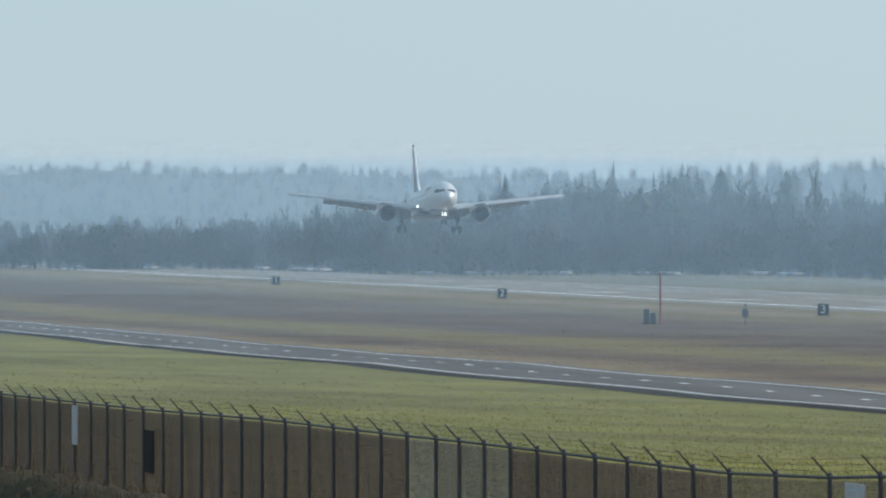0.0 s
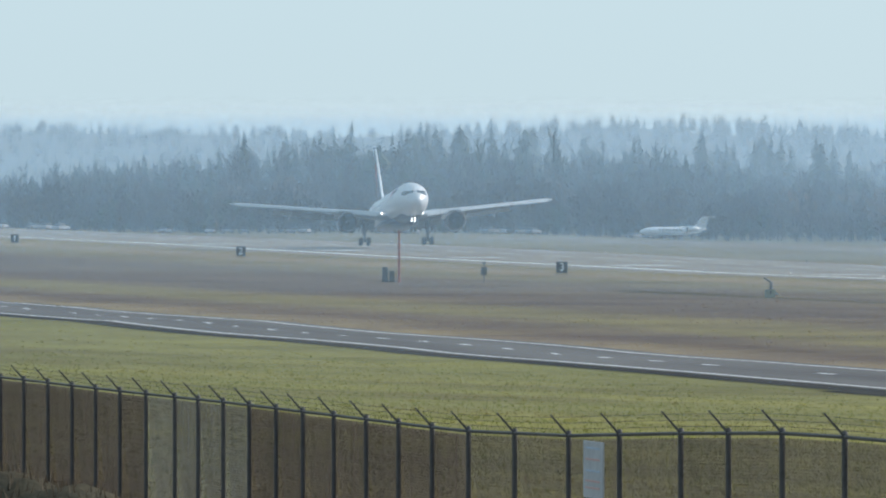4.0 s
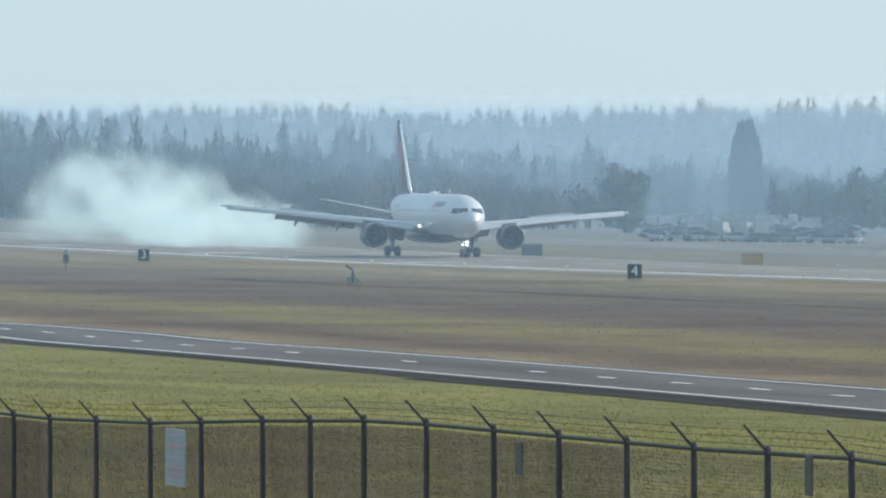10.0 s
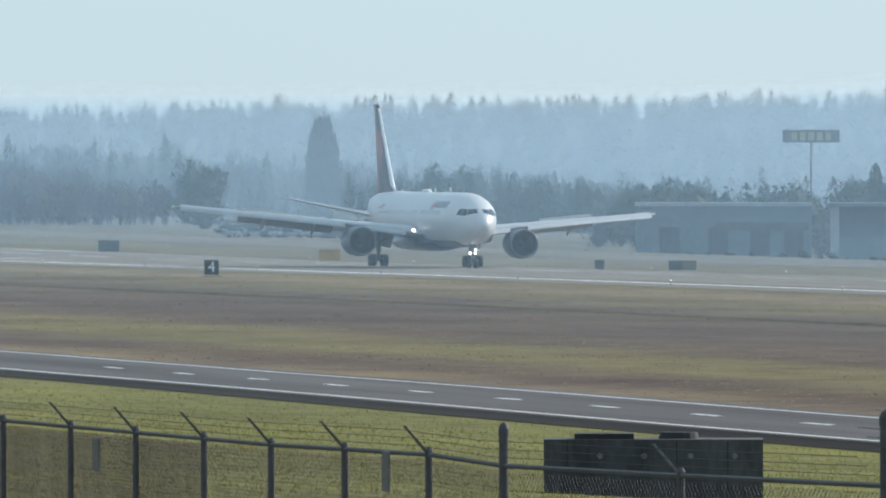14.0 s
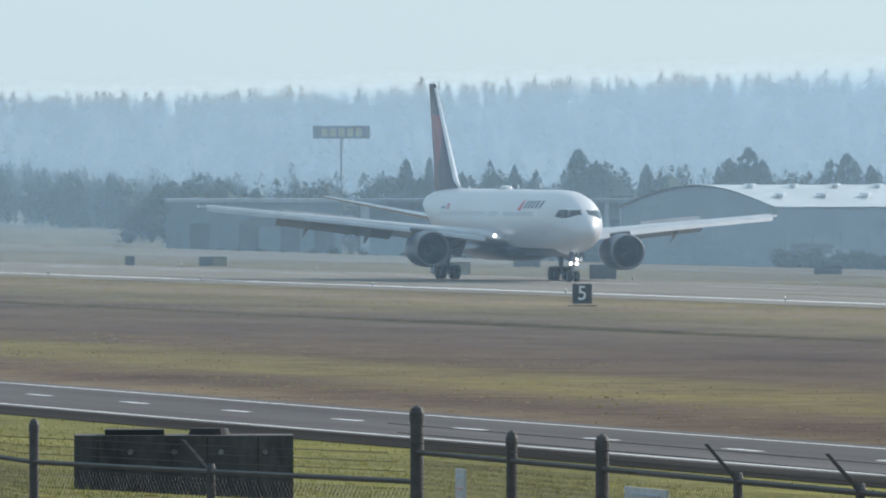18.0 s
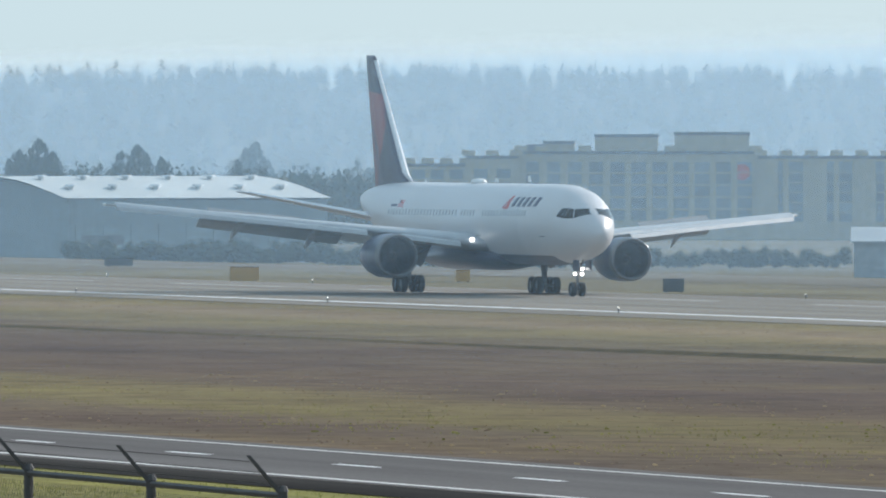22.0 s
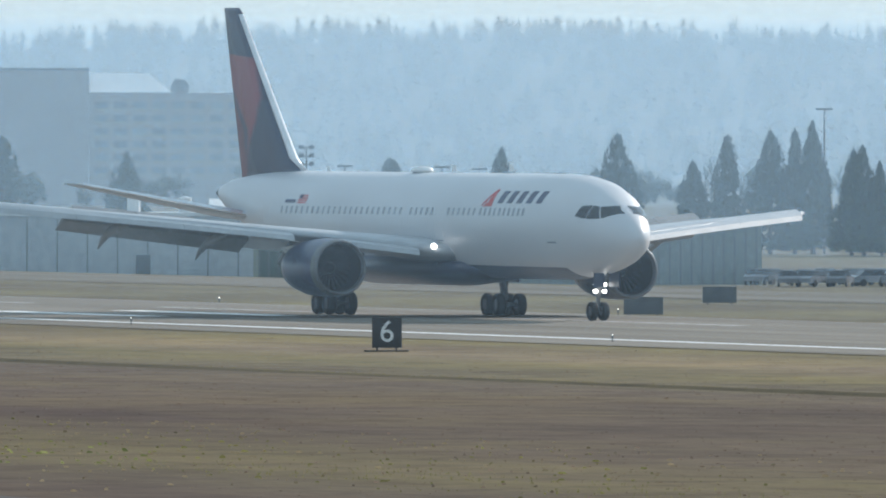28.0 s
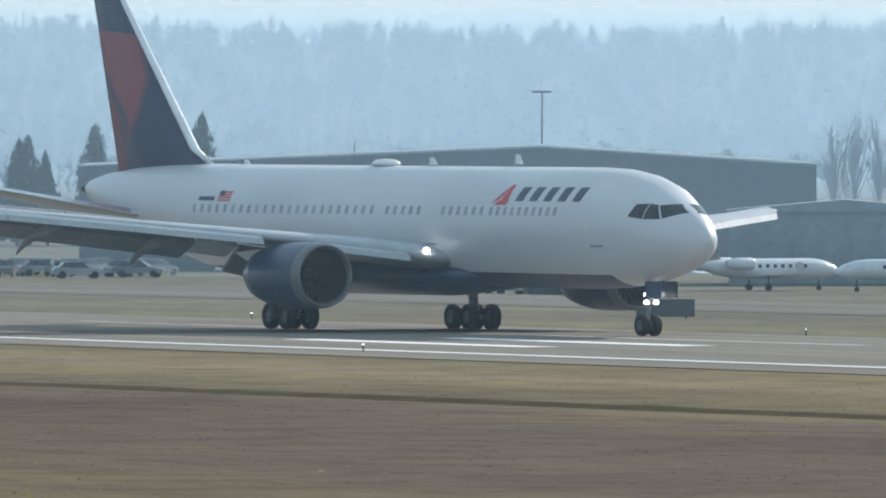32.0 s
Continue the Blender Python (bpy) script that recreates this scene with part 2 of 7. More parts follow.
def fin_material():
    """Dark blue tail with folded red panels."""
    m, nt, b = material("tail_paint", 0.35)
    x, y, z = axes(nt)
    h = calc(nt, "DIVIDE", calc(nt, "SUBTRACT", z, 6.5), 9.5)

    def line(stops):
        """A place along the chord that changes with height, from (height, x) pairs."""
        r = ramp(nt, h, tuple(((zz - 6.5) / 9.5, ((xx + 28) / 8,) * 3) for zz, xx in stops))
        return calc(nt, "SUBTRACT", calc(nt, "MULTIPLY", r, 8.0), 28.0)

    def side_of(stops, soft=0.7):
        """1 aft of the line, 0 before it."""
        d = nt.nodes.new("ShaderNodeMath")
        d.operation, d.use_clamp = "DIVIDE", True
        nt.links.new(calc(nt, "SUBTRACT", line(stops), x), d.inputs[0])
        d.inputs[1].default_value = soft
        return d.outputs[0]
    red = calc(nt, "MULTIPLY", side_of(((6.85, -23.3), (8.45, -22.9), (9.8, -21.6), (11.1, -20.9), (13.3, -22.0), (15.5, -24.0))), calc(nt, "LESS_THAN", calc(nt, "ADD", z, calc(nt, "MULTIPLY", x, 0.06)), 11.85))
    fold = side_of(((6.85, -22.6), (8.5, -22.9), (9.5, -23.0), (10.6, -24.4), (11.9, -25.7), (15.5, -27.8)), 0.5)
    crease = calc(nt, "MULTIPLY", fold, calc(nt, "SUBTRACT", 1.0, side_of(((6.85, -23.0), (8.5, -23.5), (9.5, -23.7), (10.6, -25.0), (11.9, -26.2), (15.5, -27.9)), 0.4)))
    c = mix(nt, red, (0.011, 0.02, 0.062), (0.23, 0.033, 0.052))
    c = mix(nt, calc(nt, "MULTIPLY", fold, red), c, (0.15, 0.017, 0.037))
    c = mix(nt, calc(nt, "MULTIPLY", crease, calc(nt, "MULTIPLY", red, 0.95)), c, (0.015, 0.02, 0.07))
    c = mix(nt, 0.25, c, ramp(nt, noise_node(nt, 0.7, 4), ((0.3, (0.7, 0.7, 0.7)), (0.7, (1.2, 1.2, 1.2)))), "MULTIPLY")
    nt.links.new(c, b.inputs["Base Color"])
    return m


M = {
    "turf": ground_material(),
    "runway": asphalt_material("grooved_asphalt", (0.208, 0.183, 0.153), (0.27, 0.24, 0.204), 0.02),
    "pale_concrete": asphalt_material("pale_concrete", (0.165, 0.15, 0.125), (0.215, 0.195, 0.165), 0.02),
    "road": asphalt_material("road_asphalt", (0.112, 0.104, 0.103), (0.15, 0.14, 0.137), 0.03),
    "shoulder": asphalt_material("road_shoulder", (0.038, 0.037, 0.037), (0.07, 0.067, 0.064), 0.0),
    "paint": varied("worn_road_paint", (0.74, 0.74, 0.72), (0.9, 0.9, 0.88), 0.6, 0.6, fine=7),
    "worn_mark": varied("rubbed_runway_paint", (0.2, 0.195, 0.185), (0.5, 0.49, 0.47), 0.4, 0.7, fine=7),
    "road_line": varied("faded_road_line", (0.42, 0.41, 0.39), (0.72, 0.70, 0.67), 0.6, 0.7, fine=7),
    "fuselage": fuselage_material(),
    "fin": fin_material(),
    "blue": varied("dark_blue_paint", (0.010, 0.02, 0.055), (0.02, 0.035, 0.085), 0.5, 0.3),
    "wing": varied("grey_wing_paint", (0.33, 0.35, 0.37), (0.42, 0.44, 0.46), 0.4, 0.35, stretch=(1, 0.3, 1)),
    "flap": varied("flap_grey", (0.16, 0.165, 0.17), (0.26, 0.265, 0.27), 0.5, 0.45),
    "bare": varied("polished_metal", (0.62, 0.63, 0.65), (0.75, 0.76, 0.78), 0.8, 0.22, 0.95),
    "gear": varied("gear_steel", (0.10, 0.10, 0.105), (0.2, 0.2, 0.205), 2, 0.45, 0.4),
    "tyre": varied("tyre_rubber", (0.012, 0.012, 0.013), (0.03, 0.03, 0.03), 3, 0.85),
    # near-black: shade inside ducts, intakes and holes is in the colour
    "dark": varied("inside_shade", (0.010, 0.010, 0.012), (0.025, 0.025, 0.028), 1.5, 0.6),
    "fan": varied("fan_titanium", (0.05, 0.05, 0.055), (0.12, 0.12, 0.13), 2, 0.4, 0.7),
    "glass": varied("dark_glass", (0.01, 0.012, 0.015), (0.02, 0.022, 0.026), 1, 0.08),
    "red": varied("red_paint", (0.45, 0.03, 0.03), (0.55, 0.05, 0.045), 1, 0.4),
    "navy_mark": varied("navy_lettering", (0.015, 0.025, 0.07), (0.03, 0.04, 0.1), 1, 0.4),
    "white": varied("white_paint", (0.68, 0.68, 0.67), (0.8, 0.8, 0.79), 0.8, 0.45, by_object=0.1),
    "black": varied("sign_black", (0.012, 0.012, 0.014), (0.03, 0.03, 0.032), 1.5, 0.5),
    "lamp": glow_material("landing_light", (1.0, 0.96, 0.9), 4.0),
    "spark": glow_material("small_runway_lamp", (1.0, 0.9, 0.75), 3.0),
}


# ---- building helpers ----
def mesh_from(name, verts, faces, mat=None, smooth=False):
    me = bpy.data.meshes.new(name)
    me.from_pydata(verts, [], faces)
    if mat is not None:
        me.materials.append(mat)
    if smooth:
        me.polygons.foreach_set("use_smooth", [True] * len(me.polygons))
    me.update()
    return me


def finish(bm, name, mat, smooth=False, bevel=0.0):
    if bevel:
        bmesh.ops.bevel(bm, geom=[ed for ed in bm.edges if ed.is_manifold and ed.calc_face_angle(0) > 0.6], offset=bevel, segments=2, affect="EDGES")
    bmesh.ops.recalc_face_normals(bm, faces=bm.faces)
    me = bpy.data.meshes.new(name)
    bm.to_mesh(me)
    bm.free()
    if mat is not None:
        me.materials.append(mat)
    if smooth:
        me.polygons.foreach_set("use_smooth", [True] * len(me.polygons))
    return me


def part(name, data, mat, parent, label="", smooth=False, bevel=0.0, at=None):
    """One mesh object under a thing or a part. data: a bmesh, or a mesh to share."""
    me = data if isinstance(data, bpy.types.Mesh) else finish(data, name, mat, smooth, bevel)
    ob = new(name, me)
    ob.parent = parent
    if at is not None:
        ob.matrix_local = at
    if label:
        ob["label"] = label
    return ob


def thing(name, m, label, category, group="", kind=""):
    ob = new(name)
    ob.matrix_world = m
    ob.empty_display_size = 0.2
    return tagged(ob, label, category, group, kind)


def solid(name, data, mat, m, label, category, group="", kind="", smooth=False, bevel=0.0):
    me = data if isinstance(data, bpy.types.Mesh) else finish(data, name, mat, smooth, bevel)
    ob = new(name, me)
    ob.matrix_world = m
    return tagged(ob, label, category, group, kind)


def box(bm, x0, x1, y0, y1, z0, z1):
    vs = [bm.verts.new((x, y, z)) for z in (z0, z1) for x, y in ((x0, y0), (x1, y0), (x1, y1), (x0, y1))]
    for f in ((3, 2, 1, 0), (4, 5, 6, 7), (0, 1, 5, 4), (1, 2, 6, 5), (2, 3, 7, 6), (3, 0, 4, 7)):
        bm.faces.new([vs[i] for i in f])
    return bm


def boxes(*dims):
    bm = bmesh.new()
    for d in dims:
        box(bm, *d)
    return bm


def tube(bm, p, q, r0, r1=None, n=8, caps=True):
    p, q = Vector(p), Vector(q)
    r1 = r0 if r1 is None else r1
    z = (q - p).normalized()
    u = z.orthogonal().normalized()
    v = z.cross(u)
    rings = [[bm.verts.new(c + (u * math.cos(k) + v * math.sin(k)) * r) for k in (2 * math.pi * i / n for i in range(n))] for c, r in ((p, r0), (q, r1))]
    for i in range(n):
        j = (i + 1) % n
        bm.faces.new((rings[0][i], rings[0][j], rings[1][j], rings[1][i]))
    if caps:
        bm.faces.new(rings[0][::-1])
        bm.faces.new(rings[1])
    return bm


def pipe(*spans, n=8):
    bm = bmesh.new()
    for s in spans:
        tube(bm, *s, n=n)
    return bm


def loft(rings, closed=True, cap=True):
    """A skin over rings of points."""
    bm = bmesh.new()
    vs = [[bm.verts.new(p) for p in ring] for ring in rings]
    n = len(vs[0])
    for a, b in zip(vs, vs[1:]):
        for i in range(n if closed else n - 1):
            j = (i + 1) % n
            bm.faces.new((a[i], a[j], b[j], b[i]))
    if cap:
        bm.faces.new(vs[0][::-1])
        bm.faces.new(vs[-1])
    return bm


def rolled(profile, n=24, axis="x"):
    """A body of revolution about x from (x, radius) pairs."""
    return loft([[(x, r * math.cos(k), r * math.sin(k)) for k in (2 * math.pi * i / n for i in range(n))] for x, r in profile], cap=False)


# ---- the ground ----
LEVELS = ((-6000, 2.6), (-2900, 2.4), (-2600, 1.5), (-2037, 0.8), (-1733, 0.1), (-1428, -0.35), (-1123, -0.1), (-900, 0.0), (6000, 0.0))


def level(x):
    return float(np.interp(x, [p[0] for p in LEVELS], [p[1] for p in LEVELS]))


XS = sorted(set(list(range(-4900, -2400, 250)) + list(range(-2400, 400, 20)) + list(range(400, 4901, 250))))
YS = sorted(set(list(range(-3000, 0, 500)) + [0, 10, 17, 21, 30, 40, 50, 60, 70, 80, 84, 87, 90, 92.5, 95, 100] + list(range(125, 251, 25)) + [251, 270, 276, 286, 305, 322, 340, 352, 360, 368, 376, 384, 392] + list(range(400, 4801, 200))))


FALL = ((251, 0.0), (270, 0.5), (276, 0.95), (286, 1.1), (340, 1.15), (4800, 1.15))


def fall(y):
    """Drop of the runway's far half and the grass beyond, set so the far signs fit the view."""
    return float(np.interp(y, [p[0] for p in FALL], [p[1] for p in FALL]))


def road_drift(x):
    """How far the road bends away from a line parallel to the runway."""
    return 0.0135 * max(x, -830.0) + 0.012 * max(0.0, -1000.0 - x) + float(np.interp(x, (-850, -600, -450, -300), (0.0, -0.8, -1.6, -1.2)))


def swell(x, y):
    """Shallow dips and rises along the road and its verges."""
    if x > -420:
        return 0.0
    k = min(1.0, (-420 - x) / 200) * min(1.0, max(0.0, (y - road_drift(x) - 60) / 35), max(0.0, (175 - y) / 50))
    return k * (0.16 * noise.noise(Vector((x * 0.011, 3.0, 0.0))) + 0.07 * noise.noise(Vector((x * 0.031, 8.0, 0.0))))


def strip(name, y0, y1, up, mat, x0=-2600.0, x1=300.0, slant=0.0, parent=None, label=""):
    """A flat band along the ground; slant: it follows the road's bend."""
    xs = [x0] + [x for x in XS if x0 < x < x1] + [x1]
    ys = [y0] + [y for y, drop in FALL if y0 < y < y1] + [y1]
    k = len(ys)
    verts = [(x, y + (road_drift(x) if slant else 0.0), level(x) - fall(y) + swell(x, 107.0 + road_drift(x) if slant else 300.0) + up) for x in xs for y in ys]
    faces = [(k * i + j, k * i + k + j, k * i + k + 1 + j, k * i + 1 + j) for i in range(len(xs) - 1) for j in range(k - 1)]
    ob = new(name, mesh_from(name, verts, faces, mat))
    if parent:
        ob.parent = parent
    if label:
        ob["label"] = label
    return ob




def bank(x):
    """Height of the raised bank on the near side, along which the fence runs."""
    return float(np.interp(x, (-2000, -600, -222, -128, -110, -86, 0), (0.0, 1.8, 3.88, 4.23, 4.53, 4.66, 4.75)))


def lie(x, y):
    """The land's height: a bank on the near side, level along the field, and lower beyond a soft edge on its far side."""
    f = min(1.0, max(0.0, (y - 352) / 40))
    near = 94.0 + road_drift(x)
    g = min(1.0, max(0.0, (near - y) / (near - 21)))
    low = level(x) - fall(y) + swell(x, y)
    # the low ground's depth follows the bearing from the eye, to fit the view
    deep = float(np.interp(x / max(y, 1.0), (-7.7, -6.6, -5.1, -4.75), (low, -1.0, -1.0, -3.5)))
    return low + (deep - low) * f * f * (3 - 2 * f) + (bank(x) - level(x)) * g


verts = [(x, y, lie(x, y)) for x in XS for y in YS]
ny = len(YS)
faces = [(i * ny + j, (i + 1) * ny + j, (i + 1) * ny + j + 1, i * ny + j + 1) for i in range(len(XS) - 1) for j in range(ny - 1)]
tagged(new("ground", mesh_from("ground", verts, faces, M["turf"])), "flat winter turf in tan, brown and green bands", "ground", kind="structure")

CENTRE = 244.9     # the runway's middle line
runway = tagged(strip("runway", CENTRE - 30, CENTRE + 26, 0.03, M["runway"], -2900, 400), "grey grooved asphalt runway with white edge lines", "runway", kind="structure")
for y, mt in ((CENTRE - 23.5, "paint"), (CENTRE + 21.9, "worn_mark")):
    strip("edge_line", y, y + 0.95, 0.036, M[mt], -2700, 350, parent=runway)
for i in range(58):
    x = -2560 + i * 50.0
    strip("centre_dash", CENTRE - 0.45, CENTRE + 0.45, 0.036, M["worn_mark"], x, x + 30, parent=runway)
for x in (-647, -505, -357):
    for y in (230.2, 237.3):
        strip("touchdown_bar", y, y + 1.8, 0.036, M["paint"], x, x + 23.5, parent=runway)
for x in (-2030, -1880, -1730, -1580, -1430):
    for y in (CENTRE - 18, CENTRE + 12):
        for k in range(3):
            strip("touchdown_bar", y + k * 2.4, y + k * 2.4 + 1.8, 0.036, M["worn_mark"], x, x + 22.5, parent=runway)
taxiway = tagged(strip("taxiway", 326, 348, 0.03, M["pale_concrete"], -2600, 400), "dull concrete taxiway beyond the runway", "taxiway", kind="structure")

SLANT = 1.0
road = tagged(strip("road", 101.6, 113.4, 0.03, M["road"], -1700, 60, SLANT), "two-lane asphalt perimeter road with worn white lines", "road", kind="structure")
strip("shoulder", 99.4, 101.6, 0.022, M["shoulder"], -1700, -560, SLANT, road, "dark gravel shoulder")
strip("shoulder", 98.3, 101.6, 0.022, M["shoulder"], -560, 60, SLANT, road, "dark gravel shoulder")
strip("edge_line", 102.12, 102.5, 0.036, M["road_line"], -1700, 60, SLANT, road)
strip("edge_line", 111.9, 112.22, 0.036, M["road_line"], -1700, 60, SLANT, road)
for i in range(72):
    x = -1395.0 + i * 17.0
    strip("centre_dash", 107.25, 107.55, 0.036, M["paint"], x, x + 4.2, SLANT, road)


# ---- the airliner ----
# local space: x forward from the main wheels, y to port, z up from the tyres' contact
def airliner():
    plane = thing("airliner", Matrix.Identity(4), "white twin-engine wide-body airliner with dark blue belly and red tail, landing", "airplane")
    # x, middle height, half height, half width
    stations = ((27.6, 4.05, 0.05, 0.05), (27.45, 4.06, 0.42, 0.42), (26.95, 4.10, 0.85, 0.85), (26.2, 4.18, 1.25, 1.27), (25.2, 4.30, 1.66, 1.66), (24.0, 4.47, 2.08, 2.02),
                (22.6, 4.56, 2.37, 2.30), (21.0, 4.59, 2.55, 2.45), (19.0, 4.59, 2.61, 2.51), (16.0, 4.59, 2.62, 2.515), (7.0, 4.60, 2.63, 2.515), (-1.0, 4.61, 2.64, 2.515),
                (-7.0, 4.62, 2.65, 2.515), (-11.0, 4.73, 2.55, 2.48), (-15.0, 5.02, 2.29, 2.28), (-19.0, 5.40, 1.84, 1.90), (-22.0, 5.70, 1.42, 1.45), (-25.0, 5.98, 0.86, 0.85),
                (-26.6, 6.10, 0.45, 0.42), (-27.2, 6.14, 0.15, 0.15))
    n = 48
    body = loft([[(x, w * math.cos(k), z + h * math.sin(k)) for k in (2 * math.pi * i / n for i in range(n))] for x, z, h, w in stations])
    hull = part("fuselage", body, M["fuselage"], plane, smooth=True)
    sx, sz, sh, sw = ([-st[0] for st in stations], *([st[q] for st in stations] for q in (1, 2, 3)))

    def skin(x, z, side, out=0.0):
        """The point of the hull's surface at that x and height, lifted off by out."""
        zc, h, w = np.interp(-x, sx, sz), np.interp(-x, sx, sh), np.interp(-x, sx, sw)
        k = math.asin(max(-1.0, min(1.0, (z - zc) / h)))
        return (x + (out * 0.7 if x > 22 else 0.0), side * (w * math.cos(k) + out * math.cos(k)), z + out * max(0.0, math.sin(k)))

    def patch(name, quad, mat, side, label="", out=0.02, nu=4, nv=6, owner=None):
        """A thin plate that follows the hull, from four (x, z) corners."""
        (ax, az), (bx, bz), (cx, cz), (dx, dz) = quad
        bm = bmesh.new()
        layers = []
        for o in (out, -0.03):
            grid = []
            for i in range(nu + 1):
                u = i / nu
                row = []
                for j in range(nv + 1):
                    v = j / nv
                    x = (ax * (1 - u) + bx * u) * (1 - v) + (dx * (1 - u) + cx * u) * v
                    z = (az * (1 - u) + bz * u) * (1 - v) + (dz * (1 - u) + cz * u) * v
                    row.append(bm.verts.new(skin(x, z, side, o)))
                grid.append(row)
            layers.append(grid)
        top, low = layers
        for i in range(nu):
            for j in range(nv):
                bm.faces.new((top[i][j], top[i + 1][j], top[i + 1][j + 1], top[i][j + 1]))
        edge = [(i, 0) for i in range(nu)] + [(nu, j) for j in range(nv)] + [(i, nv) for i in range(nu, 0, -1)] + [(0, j) for j in range(nv, 0, -1)]
        for (i, j), (i2, j2) in zip(edge, edge[1:] + edge[:1]):
            bm.faces.new((top[i][j], low[i][j], low[i2][j2], top[i2][j2]))
        return part(name, bm, M[mat], owner or hull, label)

    for side in (-1, 1):
        # cockpit glass
        for quad in (((25.78, 5.02), (26.40, 5.28), (25.78, 5.64), (25.28, 5.58)), ((24.92, 4.99), (25.70, 5.01), (25.22, 5.59), (24.88, 5.65)), ((24.10, 5.10), (24.85, 5.00), (24.81, 5.65), (24.28, 5.62))):
            patch("cockpit_window", quad, "glass", side, "dark cockpit window", 0.02)
        # name on the side: plain slanting blocks with a red arrowhead, no letters
        for i in range(5):
            x = 15.3 + i * 1.18
            patch("name_block", ((x, 5.72), (x + 0.62, 5.72), (x + 0.82, 6.32), (x + 0.20, 6.32)), "navy_mark", side, "navy slanted name block", 0.02, 3, 5)
        patch("emblem", ((13.35, 5.60), (13.85, 5.78), (14.52, 6.42), (14.47, 6.42)), "red", side, "red arrowhead emblem", 0.02)
        patch("emblem", ((13.6, 5.55), (14.75, 5.55), (14.3, 5.75), (14.0, 5.75)), "red", side, "red arrowhead emblem", 0.02)
        patch("emblem", ((14.1, 5.80), (14.7, 5.62), (14.62, 6.42), (14.57, 6.42)), "red", side, "red arrowhead emblem", 0.022)
        # cabin windows and doors
        for x0, x1, cnt in ((-12.9, 3.2, 23), (4.55, 7.3, 5), (9.4, 12.7, 6), (13.5, 18.9, 10)):
            for i in range(cnt):
                x = x0 + (x1 - x0) * i / (cnt - 1)
                patch("cabin_window", ((x - 0.12, 5.10), (x + 0.12, 5.10), (x + 0.12, 5.47), (x - 0.12, 5.47)), "cabin_glass", side, "", 0.012, 1, 2)
        for x in (-15.2, 3.9, 8.35, 22.1):
            for quad in (((x - 0.55, 3.95), (x - 0.51, 3.95), (x - 0.51, 5.85), (x - 0.55, 5.85)), ((x + 0.51, 3.95), (x + 0.55, 3.95), (x + 0.55, 5.85), (x + 0.51, 5.85)), ((x - 0.5, 5.81), (x + 0.5, 5.81), (x + 0.5, 5.85), (x - 0.5, 5.85))):
                patch("door_seam", quad, "seam", side, "", 0.008, 1, 6)
            patch("door_sill", ((x - 0.45, 3.78), (x + 0.45, 3.78), (x + 0.45, 3.86), (x - 0.45, 3.86)), "cabin_glass", side, "", 0.012, 2, 1)
        patch("cargo_door_seam", ((9.4, 3.62), (12.2, 3.62), (12.2, 3.67), (9.4, 3.67)), "seam", side, "", 0.01, 3, 1)
        # flag and marking bars near the tail
        for k in range(4):
            patch("flag_stripe", ((-10.9, 5.62 + k * 0.12), (-9.75, 5.62 + k * 0.12), (-9.7, 5.69 + k * 0.12), (-10.85, 5.69 + k * 0.12)), "red", side, "", 0.012, 2, 1)
        patch("flag_corner", ((-10.85, 5.86), (-10.45, 5.86), (-10.4, 6.08), (-10.8, 6.08)), "navy_mark", side, "", 0.02, 2, 2)
        patch("marking_bar", ((-12.7, 5.64), (-11.2, 5.64), (-11.2, 5.82), (-12.7, 5.82)), "navy_mark", side, "dark marking bar", 0.012, 3, 2)
    part("belly_fairing", loft([[(x, w * math.cos(k), z + h * math.sin(k)) for k in (2 * math.pi * i / 24 for i in range(24))]
         for x, z, h, w in ((11.4, 2.5, 0.25, 1.1), (9.9, 2.45, 0.62, 2.1), (6, 2.42, 0.86, 2.65), (-4, 2.42, 0.86, 2.65), (-7, 2.55, 0.65, 2.1), (-9.5, 2.85, 0.25, 1.1))]), M["blue"], plane, "dark blue wing-root fairing", smooth=True)
    for x, z0, z1 in ((4.4, 7.3, 7.62), (-12.2, 7.2, 7.5), (11.8, 7.33, 7.75)):
        part("antenna", loft([[(x + 0.3, 0.04, z0), (x - 0.3, 0.04, z0), (x - 0.3, -0.04, z0), (x + 0.3, -0.04, z0)], [(x, 0.02, z1), (x - 0.3, 0.02, z1), (x - 0.3, -0.02, z1), (x, -0.02, z1)]]), M["white"], hull)
    part("satellite_dome", loft([[(0.2 + r * 1.0 * math.cos(k), 0.45 * r * math.sin(k), 7.25 + z) for k in (2 * math.pi * i / 14 for i in range(14))] for r, z in ((1.0, 0.0), (1.0, 0.14), (0.7, 0.26), (0.1, 0.3))]), M["white"], hull, smooth=True)

    # wings: sections at (span, leading edge x, chord, height, thickness)
    def wing_sections(side, secs):
        rings = []
        for y, le, c, z, th in secs:
            prof = ((0, 0), (0.02, 0.35), (0.1, 0.72), (0.3, 1.0), (0.55, 0.85), (0.8, 0.42), (1.0, 0.04), (1.0, -0.04), (0.8, -0.25), (0.55, -0.5), (0.3, -0.62), (0.1, -0.5), (0.02, -0.25))
            rings.append([(le - c * u, side * y, z + th * c * v * 0.5) for u, v in prof])
        return rings
    for side in (-1, 1):
        secs = ((1.8, 9.75, 10.9, 3.15, 0.15), (2.8, 9.05, 10.0, 3.3, 0.14), (7.9, 5.62, 6.75, 3.95, 0.12), (16.0, 0.15, 4.55, 4.78, 0.105), (22.9, -4.55, 2.45, 5.38, 0.10), (23.8, -5.3, 1.75, 5.45, 0.08))
        wing = part("wing", loft(wing_sections(side, secs)), M["wing"], plane, "pale grey swept wing", smooth=True)
        moving_wings.append((wing, side))
